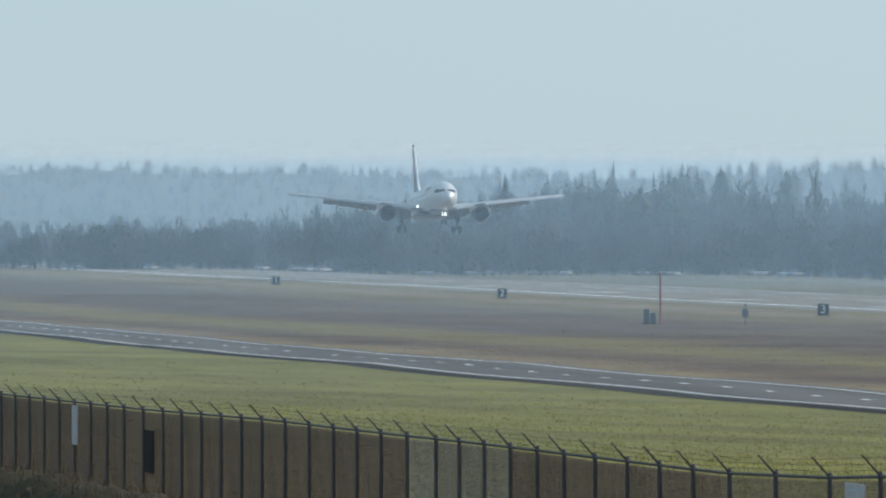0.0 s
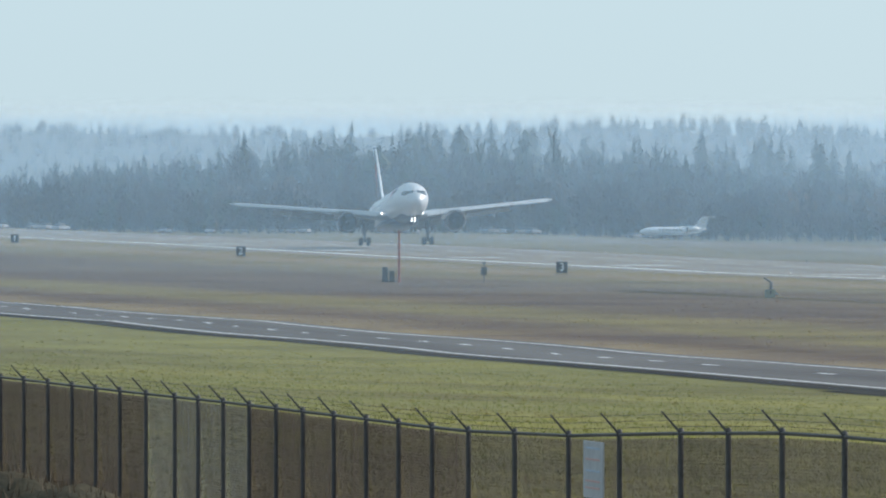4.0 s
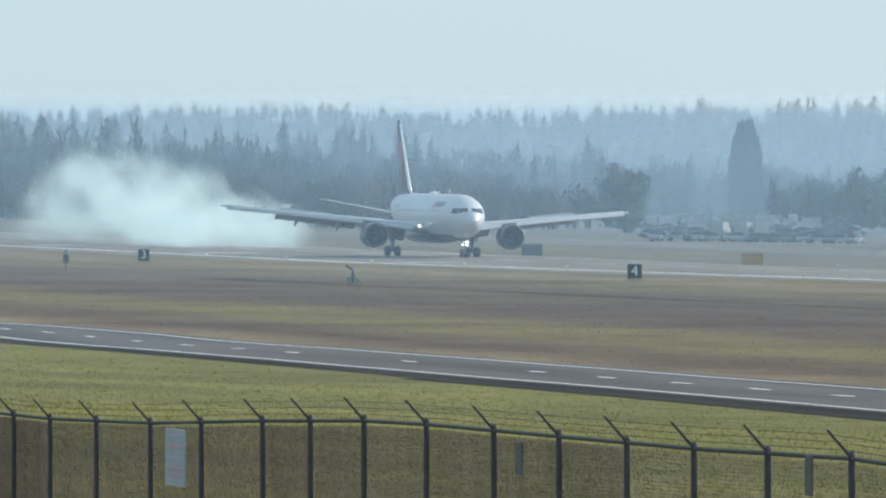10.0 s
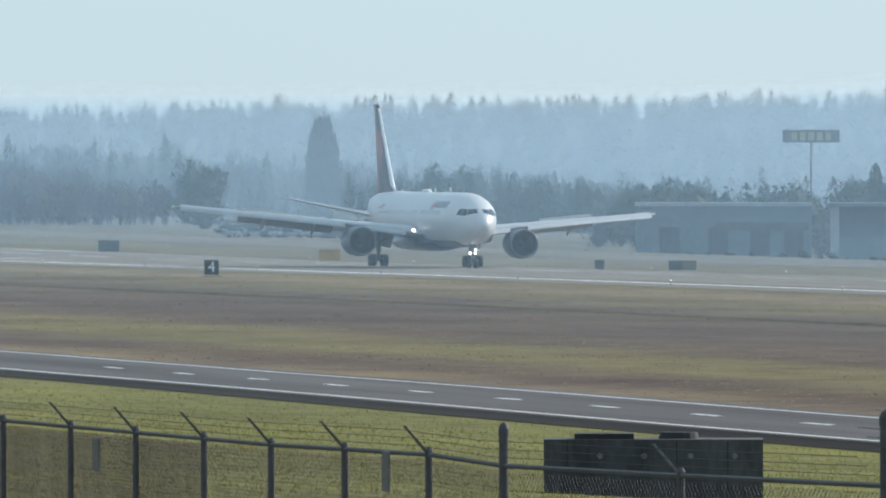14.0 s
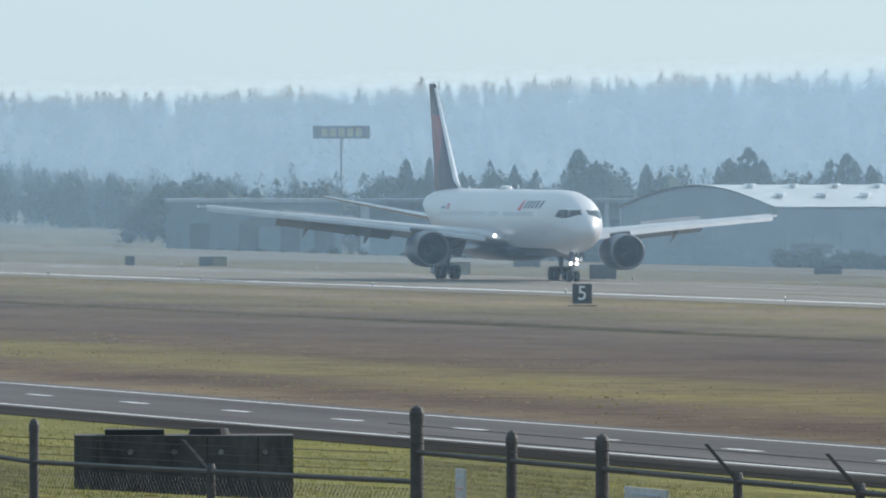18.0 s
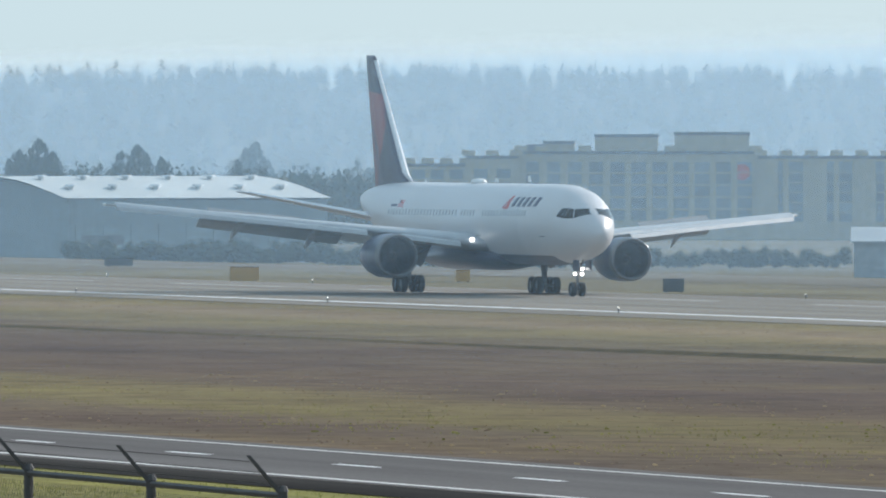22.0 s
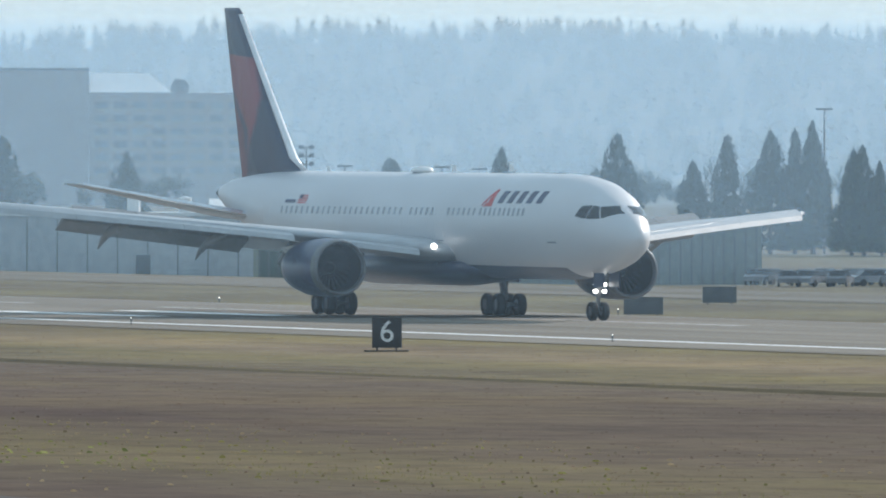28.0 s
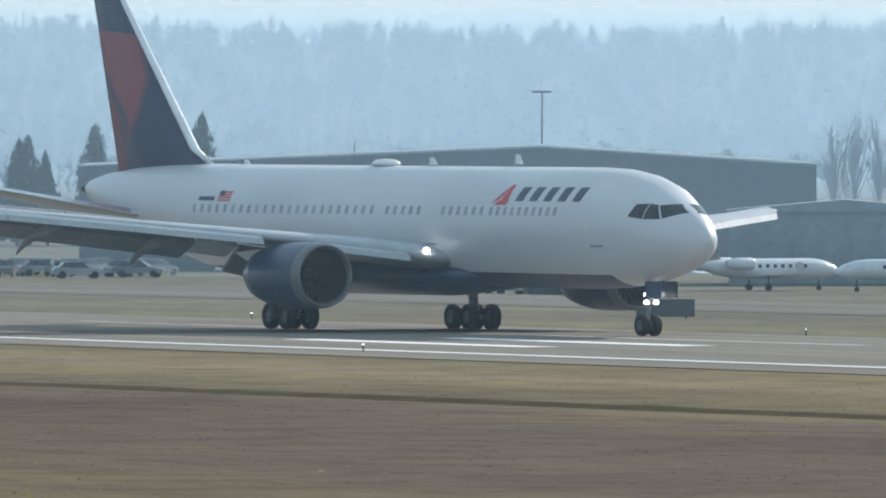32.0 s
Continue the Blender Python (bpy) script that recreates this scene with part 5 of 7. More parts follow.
def wood(name, b0, b1, d0, d1, count, kinds, heights, base, label, mat):
    """A belt of trees between two bearings and distances; heights: bearing-wise (bearing, low, high)."""
    g = Grove()
    hb, hl, hh = zip(*heights)
    for _ in range(count):
        b, d = rng.uniform(b0, b1), rng.uniform(d0, d1)
        x, y = spot(b, d)
        h = np.interp(b, hb, hl) + (np.interp(b, hb, hh) - np.interp(b, hb, hl)) * rng.random() ** 1.6
        h = min(h, 0.86 * np.interp(b, hb, hh)) * 1.05
        h *= 0.92 + 0.22 * noise.noise(Vector((b * 9.0, d * 0.01, 2.0)))      # trees stand in clumps
        z = base(b, d) if callable(base) else base
        g.add(rng.choice(kinds), x, y, z, rng.uniform(0, 6.28), h)
    return g.make(name, mat, label, "woods")


# ridge line: bearing, top of the wooded skyline at 4600 m
RIDGE = ((-90, 36), (-86.31, 38), (-84.347, 37), (-83.121, 35), (-81.6, 38), (-80.667, 34), (-79.441, 36), (-77.969, 36), (-76.742, 40), (-75.172, 43), (-73.798, 43),
         (-72.081, 42), (-70.609, 46), (-69.873, 52), (-67.911, 53), (-65.948, 49), (-64.231, 48), (-62.759, 50), (-55, 52))


def ridge(b):
    return float(np.interp(b, [r[0] for r in RIDGE], [r[1] for r in RIDGE]))


def hill_z(b, d):
    """Height of the hillside: it climbs from the plain to just below the skyline."""
    f = min(1.0, max(0.0, (d - 3700) / 850))
    return LOW + (ridge(b) - 7.5 - LOW) * f * f * (3 - 2 * f)


bs = [-92 + i * 0.25 for i in range(150)]
ds = [3650, 3750, 3850, 3950, 4050, 4150, 4250, 4350, 4450, 4550, 4650, 4750]
verts = [(*spot(b, d), hill_z(b, d) + (3 * noise.noise(Vector((b * 2, d * 0.004, 0))) if d > 3700 else -1)) for b in bs for d in ds]
n = len(ds)
faces = [(i * n + j, i * n + j + 1, (i + 1) * n + j + 1, (i + 1) * n + j) for i in range(len(bs) - 1) for j in range(n - 1)]
tagged(new("hillside", mesh_from("hillside", verts, faces, M["hill"], True)), "low wooded hills across the distance", "hills", kind="structure")
wood("hill_forest", -88, -60, 3780, 4570, 9500, FAR, ((-90, 3, 5), (-82.5, 3, 6), (-81, 5, 9), (-79, 6, 11), (-60, 6, 11)), hill_z, "hazy conifer forest covering the distant hills", M["conifer"])
wood("hill_woods", -88, -60, 3760, 4560, 1600, BUSH, ((-90, 3, 5), (-82, 3, 6), (-78, 5, 9), (-60, 5, 9)), hill_z, "hazy leafless woods on the distant hills", M["bare_twigs"])

def on_land(b, d):
    return lie(*spot(b, d)) - 0.2


# belts of trees on the plain
wood("mixed_belt", -86.31, -80.299, 2790, 3080, 620, NARROW + BARE * 2 + LEAFY, ((-86.31, 4, 9), (-84.838, 6, 12), (-84.102, 9, 17), (-83.488, 11, 22), (-82.63, 12, 25), (-81.894, 12, 25), (-81.035, 10, 19), (-80.299, 6, 12)), on_land, "dark belt of mixed conifers and leafless trees", M["conifer"])
wood("leafless_belt", -86.31, -80.4, 2760, 3000, 900, BARE, ((-86.31, 5, 10), (-84.347, 8, 14), (-83.366, 10, 20), (-81.649, 11, 20), (-80.4, 8, 14)), on_land, "belt of slender leafless winter trees in haze", M["bare_twigs"])
wood("leafless_far_belt", -82.6, -78.214, 3100, 3700, 560, BARE * 3 + BUSH, ((-82.6, 12, 22), (-79.931, 10, 19), (-78.214, 7, 12)), on_land, "belt of leafless trees paler in haze", M["bare_twigs"])
wood("conifer_belt", -83.709, -79.195, 3050, 3650, 420, NARROW * 2 + CON, ((-83.709, 9, 22), (-82.753, 12, 29), (-81.403, 12, 29), (-80.177, 10, 23), (-79.195, 6, 13)), on_land, "belt of tall conifers paler in haze", M["conifer"])
wood("bare_thicket", -86.31, -80.054, 2665, 2770, 900, BARE + BUSH, ((-86.31, 4, 8), (-83.856, 6, 12), (-81.894, 7, 14), (-80.054, 5, 11)), on_land, "leafless thicket at the field's far end", M["bare_twigs"])
wood("thicket", -86.31, -80.422, 2680, 2760, 110, LEAFY, ((-86.31, 3, 9), (-84.838, 5, 11), (-81.894, 3, 9), (-80.422, 3, 9)), on_land, "dark evergreen thicket at the field's far end", M["conifer"])
wood("conifer_row", -78.05, -73.9, 1900, 2200, 330, SPRUCE + LEAFY, ((-78.5, 9, 14), (-75.761, 10, 15.5), (-73.9, 9, 15)), LOW, "row of dark evergreen trees behind the hangars", M["conifer"])
wood("lot_trees", -79.3, -77.723, 2640, 2800, 200, SPRUCE + BARE + LEAFY, ((-79.3, 7, 12), (-78.9, 9, 15), (-77.723, 9, 14)), on_land, "dark trees behind the vehicle lot", M["conifer"])
wood("shrub_row", -78.214, -74.166, 1900, 2200, 110, LEAFY, ((-78.214, 6, 10), (-74.166, 7, 11)), LOW, "dense shrubs behind the hangars", M["bare_twigs"])
wood("town_trees", -73.308, -62.514, 2300, 3300, 190, LEAFY * 2 + BARE, ((-73.308, 7, 12), (-69, 6, 10), (-62.514, 8, 14)), LOW, "mixed trees among distant buildings in haze", M["conifer"])


# ---- haze as thin upright sheets, each an arc about the eye ----
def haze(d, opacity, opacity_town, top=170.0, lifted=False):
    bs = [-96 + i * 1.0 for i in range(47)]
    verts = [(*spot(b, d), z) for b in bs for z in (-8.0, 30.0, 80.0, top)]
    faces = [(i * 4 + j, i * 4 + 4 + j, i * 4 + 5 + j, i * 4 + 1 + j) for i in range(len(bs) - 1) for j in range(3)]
    me = mesh_from("haze_sheet", verts, faces, veil_material("haze_sheet_blue", opacity, opacity_town, (0.58, 0.742, 0.88) if d > 3500 else (0.535, 0.715, 0.875) if d > 2900 else (0.475, 0.685, 0.885), lifted, EYE + (0.0074 if d > 2500 else 0.0078) * d, EYE + (0.0102 if d > 2500 else 0.0108) * d), True)
    tagged(new("haze_sheet", me), "thin pale blue sheet standing in for haze over the plain", "haze", kind="stuff")


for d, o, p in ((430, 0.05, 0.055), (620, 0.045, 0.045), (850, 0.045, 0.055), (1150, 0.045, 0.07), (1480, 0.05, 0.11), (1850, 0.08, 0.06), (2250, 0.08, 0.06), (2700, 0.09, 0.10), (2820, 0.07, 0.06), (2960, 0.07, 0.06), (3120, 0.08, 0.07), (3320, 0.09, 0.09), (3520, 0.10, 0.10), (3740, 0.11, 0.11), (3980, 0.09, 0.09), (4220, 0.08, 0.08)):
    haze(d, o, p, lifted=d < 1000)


# ---- buildings beyond the field ----
M["hangar_white"] = varied("pale_sheet_cladding", (0.30, 0.33, 0.35), (0.40, 0.43, 0.45), 0.15, 0.5, by_object=0.1)
# bluer and darker than bare sheet: haze and shade are in the colour
M["hangar_grey"] = varied("hazed_grey_cladding", (0.14, 0.18, 0.20), (0.21, 0.255, 0.275), 0.15, 0.55, by_object=0.1)
# grey for doors, and for the shade inside open bays
M["bay_grey"] = varied("door_bay_grey", (0.085, 0.10, 0.108), (0.12, 0.135, 0.145), 0.3, 0.6)
M["roof_white"] = varied("white_metal_roof", (0.52, 0.54, 0.54), (0.64, 0.65, 0.65), 0.1, 0.4)
M["hangar_dark"] = varied("dark_slate_cladding", (0.03, 0.042, 0.048), (0.05, 0.064, 0.07), 0.2, 0.5)
M["hotel_wall"] = varied("cream_render", (0.335, 0.29, 0.20), (0.42, 0.37, 0.27), 0.1, 0.8)
M["block_wall"] = varied("pale_pink_concrete", (0.25, 0.222, 0.21), (0.315, 0.285, 0.268), 0.08, 0.8)
M["brick_wall"] = varied("faded_brick_cladding", (0.30, 0.21, 0.19), (0.36, 0.26, 0.235), 0.08, 0.8)
M["pane"] = varied("far_window_glass", (0.11, 0.135, 0.145), (0.19, 0.215, 0.225), 0.4, 0.3, by_object=0.6)
M["arch_roof"] = varied("dull_white_roof", (0.42, 0.44, 0.43), (0.54, 0.56, 0.55), 0.1, 0.5)
M["slate"] = varied("dark_flat_roof", (0.06, 0.065, 0.07), (0.1, 0.1, 0.11), 0.2, 0.8)
# the haze before the long shed is mixed into this green-grey
M["shed_green"] = varied("hazy_green_grey_sheet", (0.14, 0.17, 0.155), (0.20, 0.23, 0.215), 0.2, 0.6)
# dark green for the shade inside the shed's openings
M["green_sheet"] = varied("opening_shade_green", (0.07, 0.10, 0.085), (0.10, 0.13, 0.11), 0.3, 0.6)
M["hedge"] = island_varied("dark_hedge_leaves", (0.015, 0.025, 0.015), (0.035, 0.05, 0.025))


def facing(bearing, d, turn=0.0, z=LOW):
    """A pose whose x runs to the right as seen from the eye, and whose y runs away from it."""
    x, y = spot(bearing, d)
    return pose(x, y, z, 0, 0, -bearing + turn)


def span(b0, b1, d):
    return 2 * d * math.tan(radians(b1 - b0) / 2)


pane_cache = {}


def windows(parent, x0, x1, cols, z0, z1, rows, w, h, y=-0.02):
    if (w, h) not in pane_cache:
        pane_cache[(w, h)] = (finish(boxes((-w / 2, w / 2, -0.02, 0.1, -h / 2, h / 2)), "window", M["pane"]), finish(boxes((-w / 2 - 0.1, w / 2 + 0.1, -0.18, 0.05, -h / 2 - 0.15, -h / 2)), "window_sill", M["hotel_wall"]))
    glass, sill = pane_cache[(w, h)]
    for i in range(cols):
        for j in range(rows):
            p = part("window", glass, None, parent, at=pose(x0 + (x1 - x0) * (i + 0.5) / cols, y, z0 + (z1 - z0) * (j + 0.5) / rows))
            part("window_sill", sill, None, p)


def block(parent, x0, x1, y1, h, mat, roofmat="slate", y0=0.0, par=0.5, name="wall"):
    w = part(name, boxes((x0, x1, y0, y1, 0, h)), M[mat], parent)
    part("roof", boxes((x0 - 0.15, x1 + 0.15, y0 - 0.15, y1 + 0.15, h, h + par)), M[roofmat], parent, bevel=0.03)
    return w


def door_panels(parent, x0, x1, n, h, mat="roof_white"):
    for i in range(n):
        w = (x1 - x0) / n
        part("door_panel", boxes((x0 + i * w + 0.12, x0 + (i + 1) * w - 0.12, -0.09, 0.05, 0.1, h)), M[mat], parent, bevel=0.02)


def column_mesh(seed, bits=1500):
    """A dense upright crown, widest below its middle, of many slender leaning twig clumps."""
    g = random.Random(seed)
    verts, faces = [], []
    for _ in range(bits):
        f = g.random()
        r = min(1.0, 0.35 + 3.0 * f, 0.42 + 1.5 * (1 - f)) * g.random() ** 0.4 * g.uniform(0.85, 1.1)
        a, w, ln = g.uniform(0, 6.283), g.uniform(0.05, 0.13), g.uniform(0.04, 0.09)
        x, y, z, i = r * math.cos(a), r * math.sin(a), 0.04 + 0.9 * f, len(verts)
        verts += [(x - w, y, z), (x + w, y + g.uniform(-w, w), z), (x * 1.05 + g.uniform(-w, w), y * 1.05, z + ln)]
        faces.append((i, i + 1, i + 2))
    return np.array(verts), faces


def fan_mesh(seed, limbs=34, twigs=9):
    """A leafless crown: steep slender limbs fanning from the stem, each with fine twigs along it."""
    g = random.Random(seed)
    verts, faces = [], []

    def sliver(p, q, w):
        i = len(verts)
        verts.extend([(p[0] - w, p[1], p[2]), (p[0] + w, p[1] + w, p[2]), q])
        faces.append((i, i + 1, i + 2))
    for _ in range(limbs):
        a, f = g.uniform(0, 6.283), g.random()
        p = (0.0, 0.0, 0.12 + 0.45 * f)
        out = g.uniform(0.35, 1.0) * (1.0 - 0.45 * f)
        q = (out * math.cos(a), out * math.sin(a), min(1.0, p[2] + g.uniform(0.3, 0.5)))
        sliver(p, q, 0.035)
        for _ in range(twigs):
            e = g.uniform(0.3, 1.0)
            b = tuple(u + (v - u) * e for u, v in zip(p, q))
            sliver(b, (b[0] + g.uniform(-0.2, 0.2), b[1] + g.uniform(-0.2, 0.2), b[2] + g.uniform(0.05, 0.14)), 0.016)
    return np.array(verts), faces


def tree(name, bearing, d, top, r, shape, label, leaf="conifer"):
    s = thing(name, facing(bearing, d), label, "tree", "single trees")
    h = top - LOW
    v, f = shape
    part("trunk", pipe(((0, 0, -0.2), (0, 0, h * 0.5), h * 0.02, h * 0.012), n=6), M["bark"], s)
    part("crown", mesh_from("crown", (v * np.array((r, r, h))).tolist(), f, M[leaf]), None, s)


# low workshop with a white roof and a dark window band
d = 1750
b0, b1 = -78.029, -77.263
W = span(b0, b1, d)
s = thing("workshop", facing((b0 + b1) / 2, d), "low pale workshop with a white flat roof and dark window band", "building")
H1 = 4.64 - LOW
wl = block(s, -W / 2, W / 2, 18, H1, "hangar_grey", "hangar_white")
part("window_band", boxes((-W / 2 + 10.5, W / 2 - 0.5, -0.12, 0.1, H1 - 3.2, H1 - 2.1)), M["pane"], wl)
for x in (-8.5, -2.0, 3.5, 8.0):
    part("door_bay_sheet", boxes((x, x + 2.6, -0.1, 0.05, 0.0, 5.4)), M["bay_grey"], wl)

# second workshop: tall bays and one pale door
b0, b1 = -77.184, -75.884
W = span(b0, b1, d)
s = thing("workshop", facing((b0 + b1) / 2, d), "long grey workshop, its open bays filled with shade-coloured sheets, and a tall pale door", "building")
H2 = 4.62 - LOW
K2 = W / 530.0
w0 = part("wall", boxes((-W / 2, W / 2, 3.0, 20, 0, H2)), M["hangar_grey"], s)
part("roof", boxes((-W / 2 - 0.3, W / 2 + 0.3, -0.6, 20.3, H2, H2 + 0.5)), M["hangar_grey"], s, bevel=0.03)
for u0, u1, zb, zt, nm, mt in ((3420, 3436, 0, H2, "pier", "hangar_white"), (3436, 3630, 0, H2 * 0.5, "low_wall", "hangar_grey"), (3630, 3644, 0, H2, "pier", "hangar_white"), (3764, 3812, 0, H2, "tall_door", "hangar_white"), (3934, 3950, 0, H2, "pier", "hangar_white"), (3852, 3860, 0, H2, "pier", "hangar_white")):
    part(nm, boxes(((u0 - 3685) * K2, (u1 - 3685) * K2, 0, 0.4, zb, zt)), M[mt], s)
# grey sheets stand in for the shade inside the open bays
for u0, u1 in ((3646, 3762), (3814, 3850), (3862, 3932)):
    part("door_bay_sheet", boxes(((u0 - 3685) * K2, (u1 - 3685) * K2, 2.6, 2.99, 0, H2 * 0.72)), M["bay_grey"], w0)

# arched hangar: gable end and long side
d = 1600
s = thing("arched_hangar", facing(-75.373, d, 42), "long pale hangar with an arched white roof and roof vents", "hangar")
EAVE, CREST, LONG, DEEP = 4.18 - LOW, 6.85 - LOW, 43.0, 29.0
part("side_wall", boxes((0, LONG, 0, 0.3, 0, EAVE)), M["hangar_grey"], s)
part("back_wall", boxes((0, LONG, DEEP - 0.3, DEEP, 0, EAVE)), M["hangar_white"], s)
arc = [(DEEP * i / 20, EAVE + (CREST - EAVE) * math.sin(math.pi * i / 20)) for i in range(21)]
for x0, x1 in ((0.0, 0.3), (LONG - 0.3, LONG)):
    part("gable_wall", loft([[(x, y, z) for y, z in [(0.31, 0)] + [(min(max(a, 0.31), DEEP - 0.31), b - 0.05) for a, b in arc] + [(DEEP - 0.31, 0)]] for x in (x0, x1)]), M["hangar_grey"], s)
part("arched_roof", loft([[(x, y - 0.2 if i == 0 else y, z + t) for i, (y, z) in enumerate(arc)] + [(y, z) for y, z in []] for x, t in ((-0.5, 0.25), (LONG + 0.5, 0.25))], closed=False, cap=False), M["arch_roof"], s, smooth=True)
for i in range(6):
    for yy in (4.0, 9.5):
        zz = EAVE + (CREST - EAVE) * math.sin(math.pi * yy / DEEP) + 0.25
        part("roof_vent", pipe(((4 + i * 7, yy, zz - 0.2), (4 + i * 7, yy, zz + 0.3), 0.35), ((4 + i * 7, yy, zz + 0.3), (4 + i * 7, yy, zz + 0.55), 0.85, 0.6), n=12), M["roof_white"], s)
door_panels(s, 1.0, LONG - 1.0, 9, EAVE * 0.62, "hangar_grey")
part("window_band", boxes((2, 9, -0.1, 0.02, 2.2, 3.4)), M["pane"], s)

# cream hotel in stepped blocks
d = 2100
bm_ = (-73.987 + -71.338) / 2
s = thing("hotel", facing(bm_, d), "cream rendered multi-storey hotel in stepped blocks with many windows", "hotel")
PXM = d / 23355.4      # metres to one pixel of the view at this distance


def hx(px):
    return (px - 870) * PXM


ZB = lambda y: 34.28 - LOW - y * PXM
w1 = block(s, hx(330), hx(470), 14, ZB(290), "hotel_wall")
windows(w1, hx(338), hx(465), 4, 3.0, ZB(292), 4, 2.6, 1.5)
w2 = block(s, hx(471), hx(560), 16, ZB(276), "hotel_wall", y0=-1)
windows(w2, hx(475), hx(556), 2, 3.0, ZB(290), 4, 2.2, 1.5, y=-1.02)
w3 = block(s, hx(562), hx(985), 18, ZB(268), "hotel_wall", y0=0.4)
windows(w3, hx(570), hx(980), 11, 3.0, ZB(280), 5, 2.4, 1.6, y=0.38)
block(s, hx(606), hx(660), 12, ZB(250), "hotel_wall", y0=1.5, name="stair_tower")
block(s, hx(697), hx(808), 13, ZB(238), "hotel_wall", y0=1.2, name="tower")
block(s, hx(838), hx(970), 13, ZB(234), "hotel_wall", y0=1.2, name="tower")
part("red_disc", pipe(((hx(957), 0.38, ZB(300)), (hx(957), 0.2, ZB(300)), 1.3), n=18), M["red"], s, "round red sign")
w4 = block(s, hx(987), hx(1351), 17, ZB(276), "hotel_wall", y0=-0.6)
windows(w4, hx(1000), hx(1346), 4, 3.0, ZB(282), 6, 4.0, 1.7, y=-0.62)
PIER = finish(boxes((-0.45, 0.45, -0.5, 0.02, 0.0, 1.0)), "pilaster", M["hotel_wall"])
CAP = finish(boxes((-1.0, 1.0, -0.6, 0.6, 0.0, 0.9)), "parapet_block", M["hotel_wall"])
for own, p0, p1, n, top, front in ((w1, 334, 468, 5, 290, 0.0), (w2, 473, 558, 3, 276, -1.0), (w3, 565, 982, 12, 268, 0.4), (w4, 990, 1348, 9, 276, -0.6)):
    for i in range(n):
        u = hx(p0 + (p1 - p0) * i / (n - 1))
        part("pilaster", PIER, None, own, at=pose(u, front, 0) @ Matrix.Diagonal((1, 1, ZB(top), 1)))
        part("parapet_block", CAP, None, own, at=pose(u, front + 0.6, ZB(top) + 0.45))
w5 = block(s, hx(1352), hx(1410), 15, ZB(256), "hotel_wall", y0=-1.6, name="stair_tower")
windows(w5, hx(1360), hx(1402), 1, 3.0, ZB(282), 6, 2.2, 1.7, y=-1.62)
for px in (575, 700, 760, 850):
    part("roof_unit", boxes((hx(px), hx(px) + 3, 5, 8, ZB(268) + 0.4, ZB(268) + 1.6)), M["galv"], s)

# white office behind the hotel
d = 2350
b0, b1 = -71.315, -70.75
W = span(b0, b1, d)
s = thing("white_office", facing((b0 + b1) / 2, d), "white flat-roofed office block with dark windows", "building")
hh = 10.72 - LOW
w1 = block(s, -W / 2, W / 2, 14, hh, "hangar_white", "roof_white")
windows(w1, -W / 2 + 0.5, W / 2 - 0.5, 5, hh - 8, hh - 1, 2, 2.6, 1.5)
block(s, -W / 2 + 0.8, W / 6, 9, hh + 1.8, "hangar_white", "roof_white", y0=2.0, name="plant_room")

# big pale block with a sloping white roof
d = 2800
b0, b1 = -70.75, -69.259
W = span(b0, b1, d)
s = thing("office_tower", facing((b0 + b1) / 2, d), "large pale concrete block with window bands and sloping white roof", "building")
K = W / 608.0


def tx(px):
    return (px - 834) * K


def tz(y):
    return 41.12 - LOW - y * 2800 / 23355.4


w1 = block(s, tx(530), tx(694), 20, tz(178), "block_wall")
windows(w1, tx(536), tx(692), 6, 6, tz(186), 6, 2.5, 1.1)
block(s, tx(557), tx(647), 12, tz(137), "brick_wall", y0=3, name="lift_tower")
block(s, tx(660), tx(694), 12, tz(155), "block_wall", y0=3, name="plant_room")
block(s, tx(695), tx(857), 22, tz(133), "block_wall", y0=-1.5, name="core")
w2 = block(s, tx(858), tx(1138), 20, tz(180), "block_wall", "block_wall", par=0.8)
windows(w2, tx(862), tx(1134), 8, 6, tz(184), 6, 2.9, 1.5)
part("sloping_roof", loft([[(tx(859), 0.5, tz(179) + 0.82), (tx(1005), 0.5, tz(179) + 0.82), (tx(1005), 18.0, tz(179) + 0.82), (tx(859), 18.0, tz(179) + 0.82)], [(tx(859), 13.0, tz(137)), (tx(962), 13.0, tz(138)), (tx(962), 15.9, tz(138)), (tx(859), 15.9, tz(137))]]), M["roof_white"], s, "white sloping roof")
part("satellite_dish", loft([[(tx(1018) + r * math.cos(k), 2 - q, tz(165) + r * math.sin(k)) for k in (2 * math.pi * i / 16 for i in range(16))] for r, q in ((2.0, 0.9), (1.4, 0.4), (0.6, 0.08), (0.05, 0.0))], cap=False), M["galv"], s)
part("dish_mount", pipe(((tx(1018), 2.2, tz(180)), (tx(1018), 2.1, tz(166)), 0.3)), M["galv"], s)

# row of low white storage hangars
for b0, b1, top, d, n in ((-71.963, -71.388, 1.5, 1180, 3), (-71.383, -70.824, 2.42, 1180, 3)):
    W = span(b0, b1, d)
    s = thing("storage_hangar", facing((b0 + b1) / 2, d), "low white storage hangar with wide panel doors", "hangar", "storage hangars")
    hh = top - LOW
    part("wall", boxes((-W / 2, W / 2, 0, 12, 0, hh)), M["hangar_white"], s)
    part("pitched_roof", loft([[(x, -0.4, hh), (x, 6, hh + 1.2), (x, 12.4, hh), (x, 12.4, hh + 0.15), (x, 6, hh + 1.4), (x, -0.4, hh + 0.15)] for x in (-W / 2 - 0.3, W / 2 + 0.3)]), M["hangar_white"], s)
    door_panels(s, -W / 2 + 0.3, W / 2 - 0.3, n, hh * 0.7, "hangar_white")

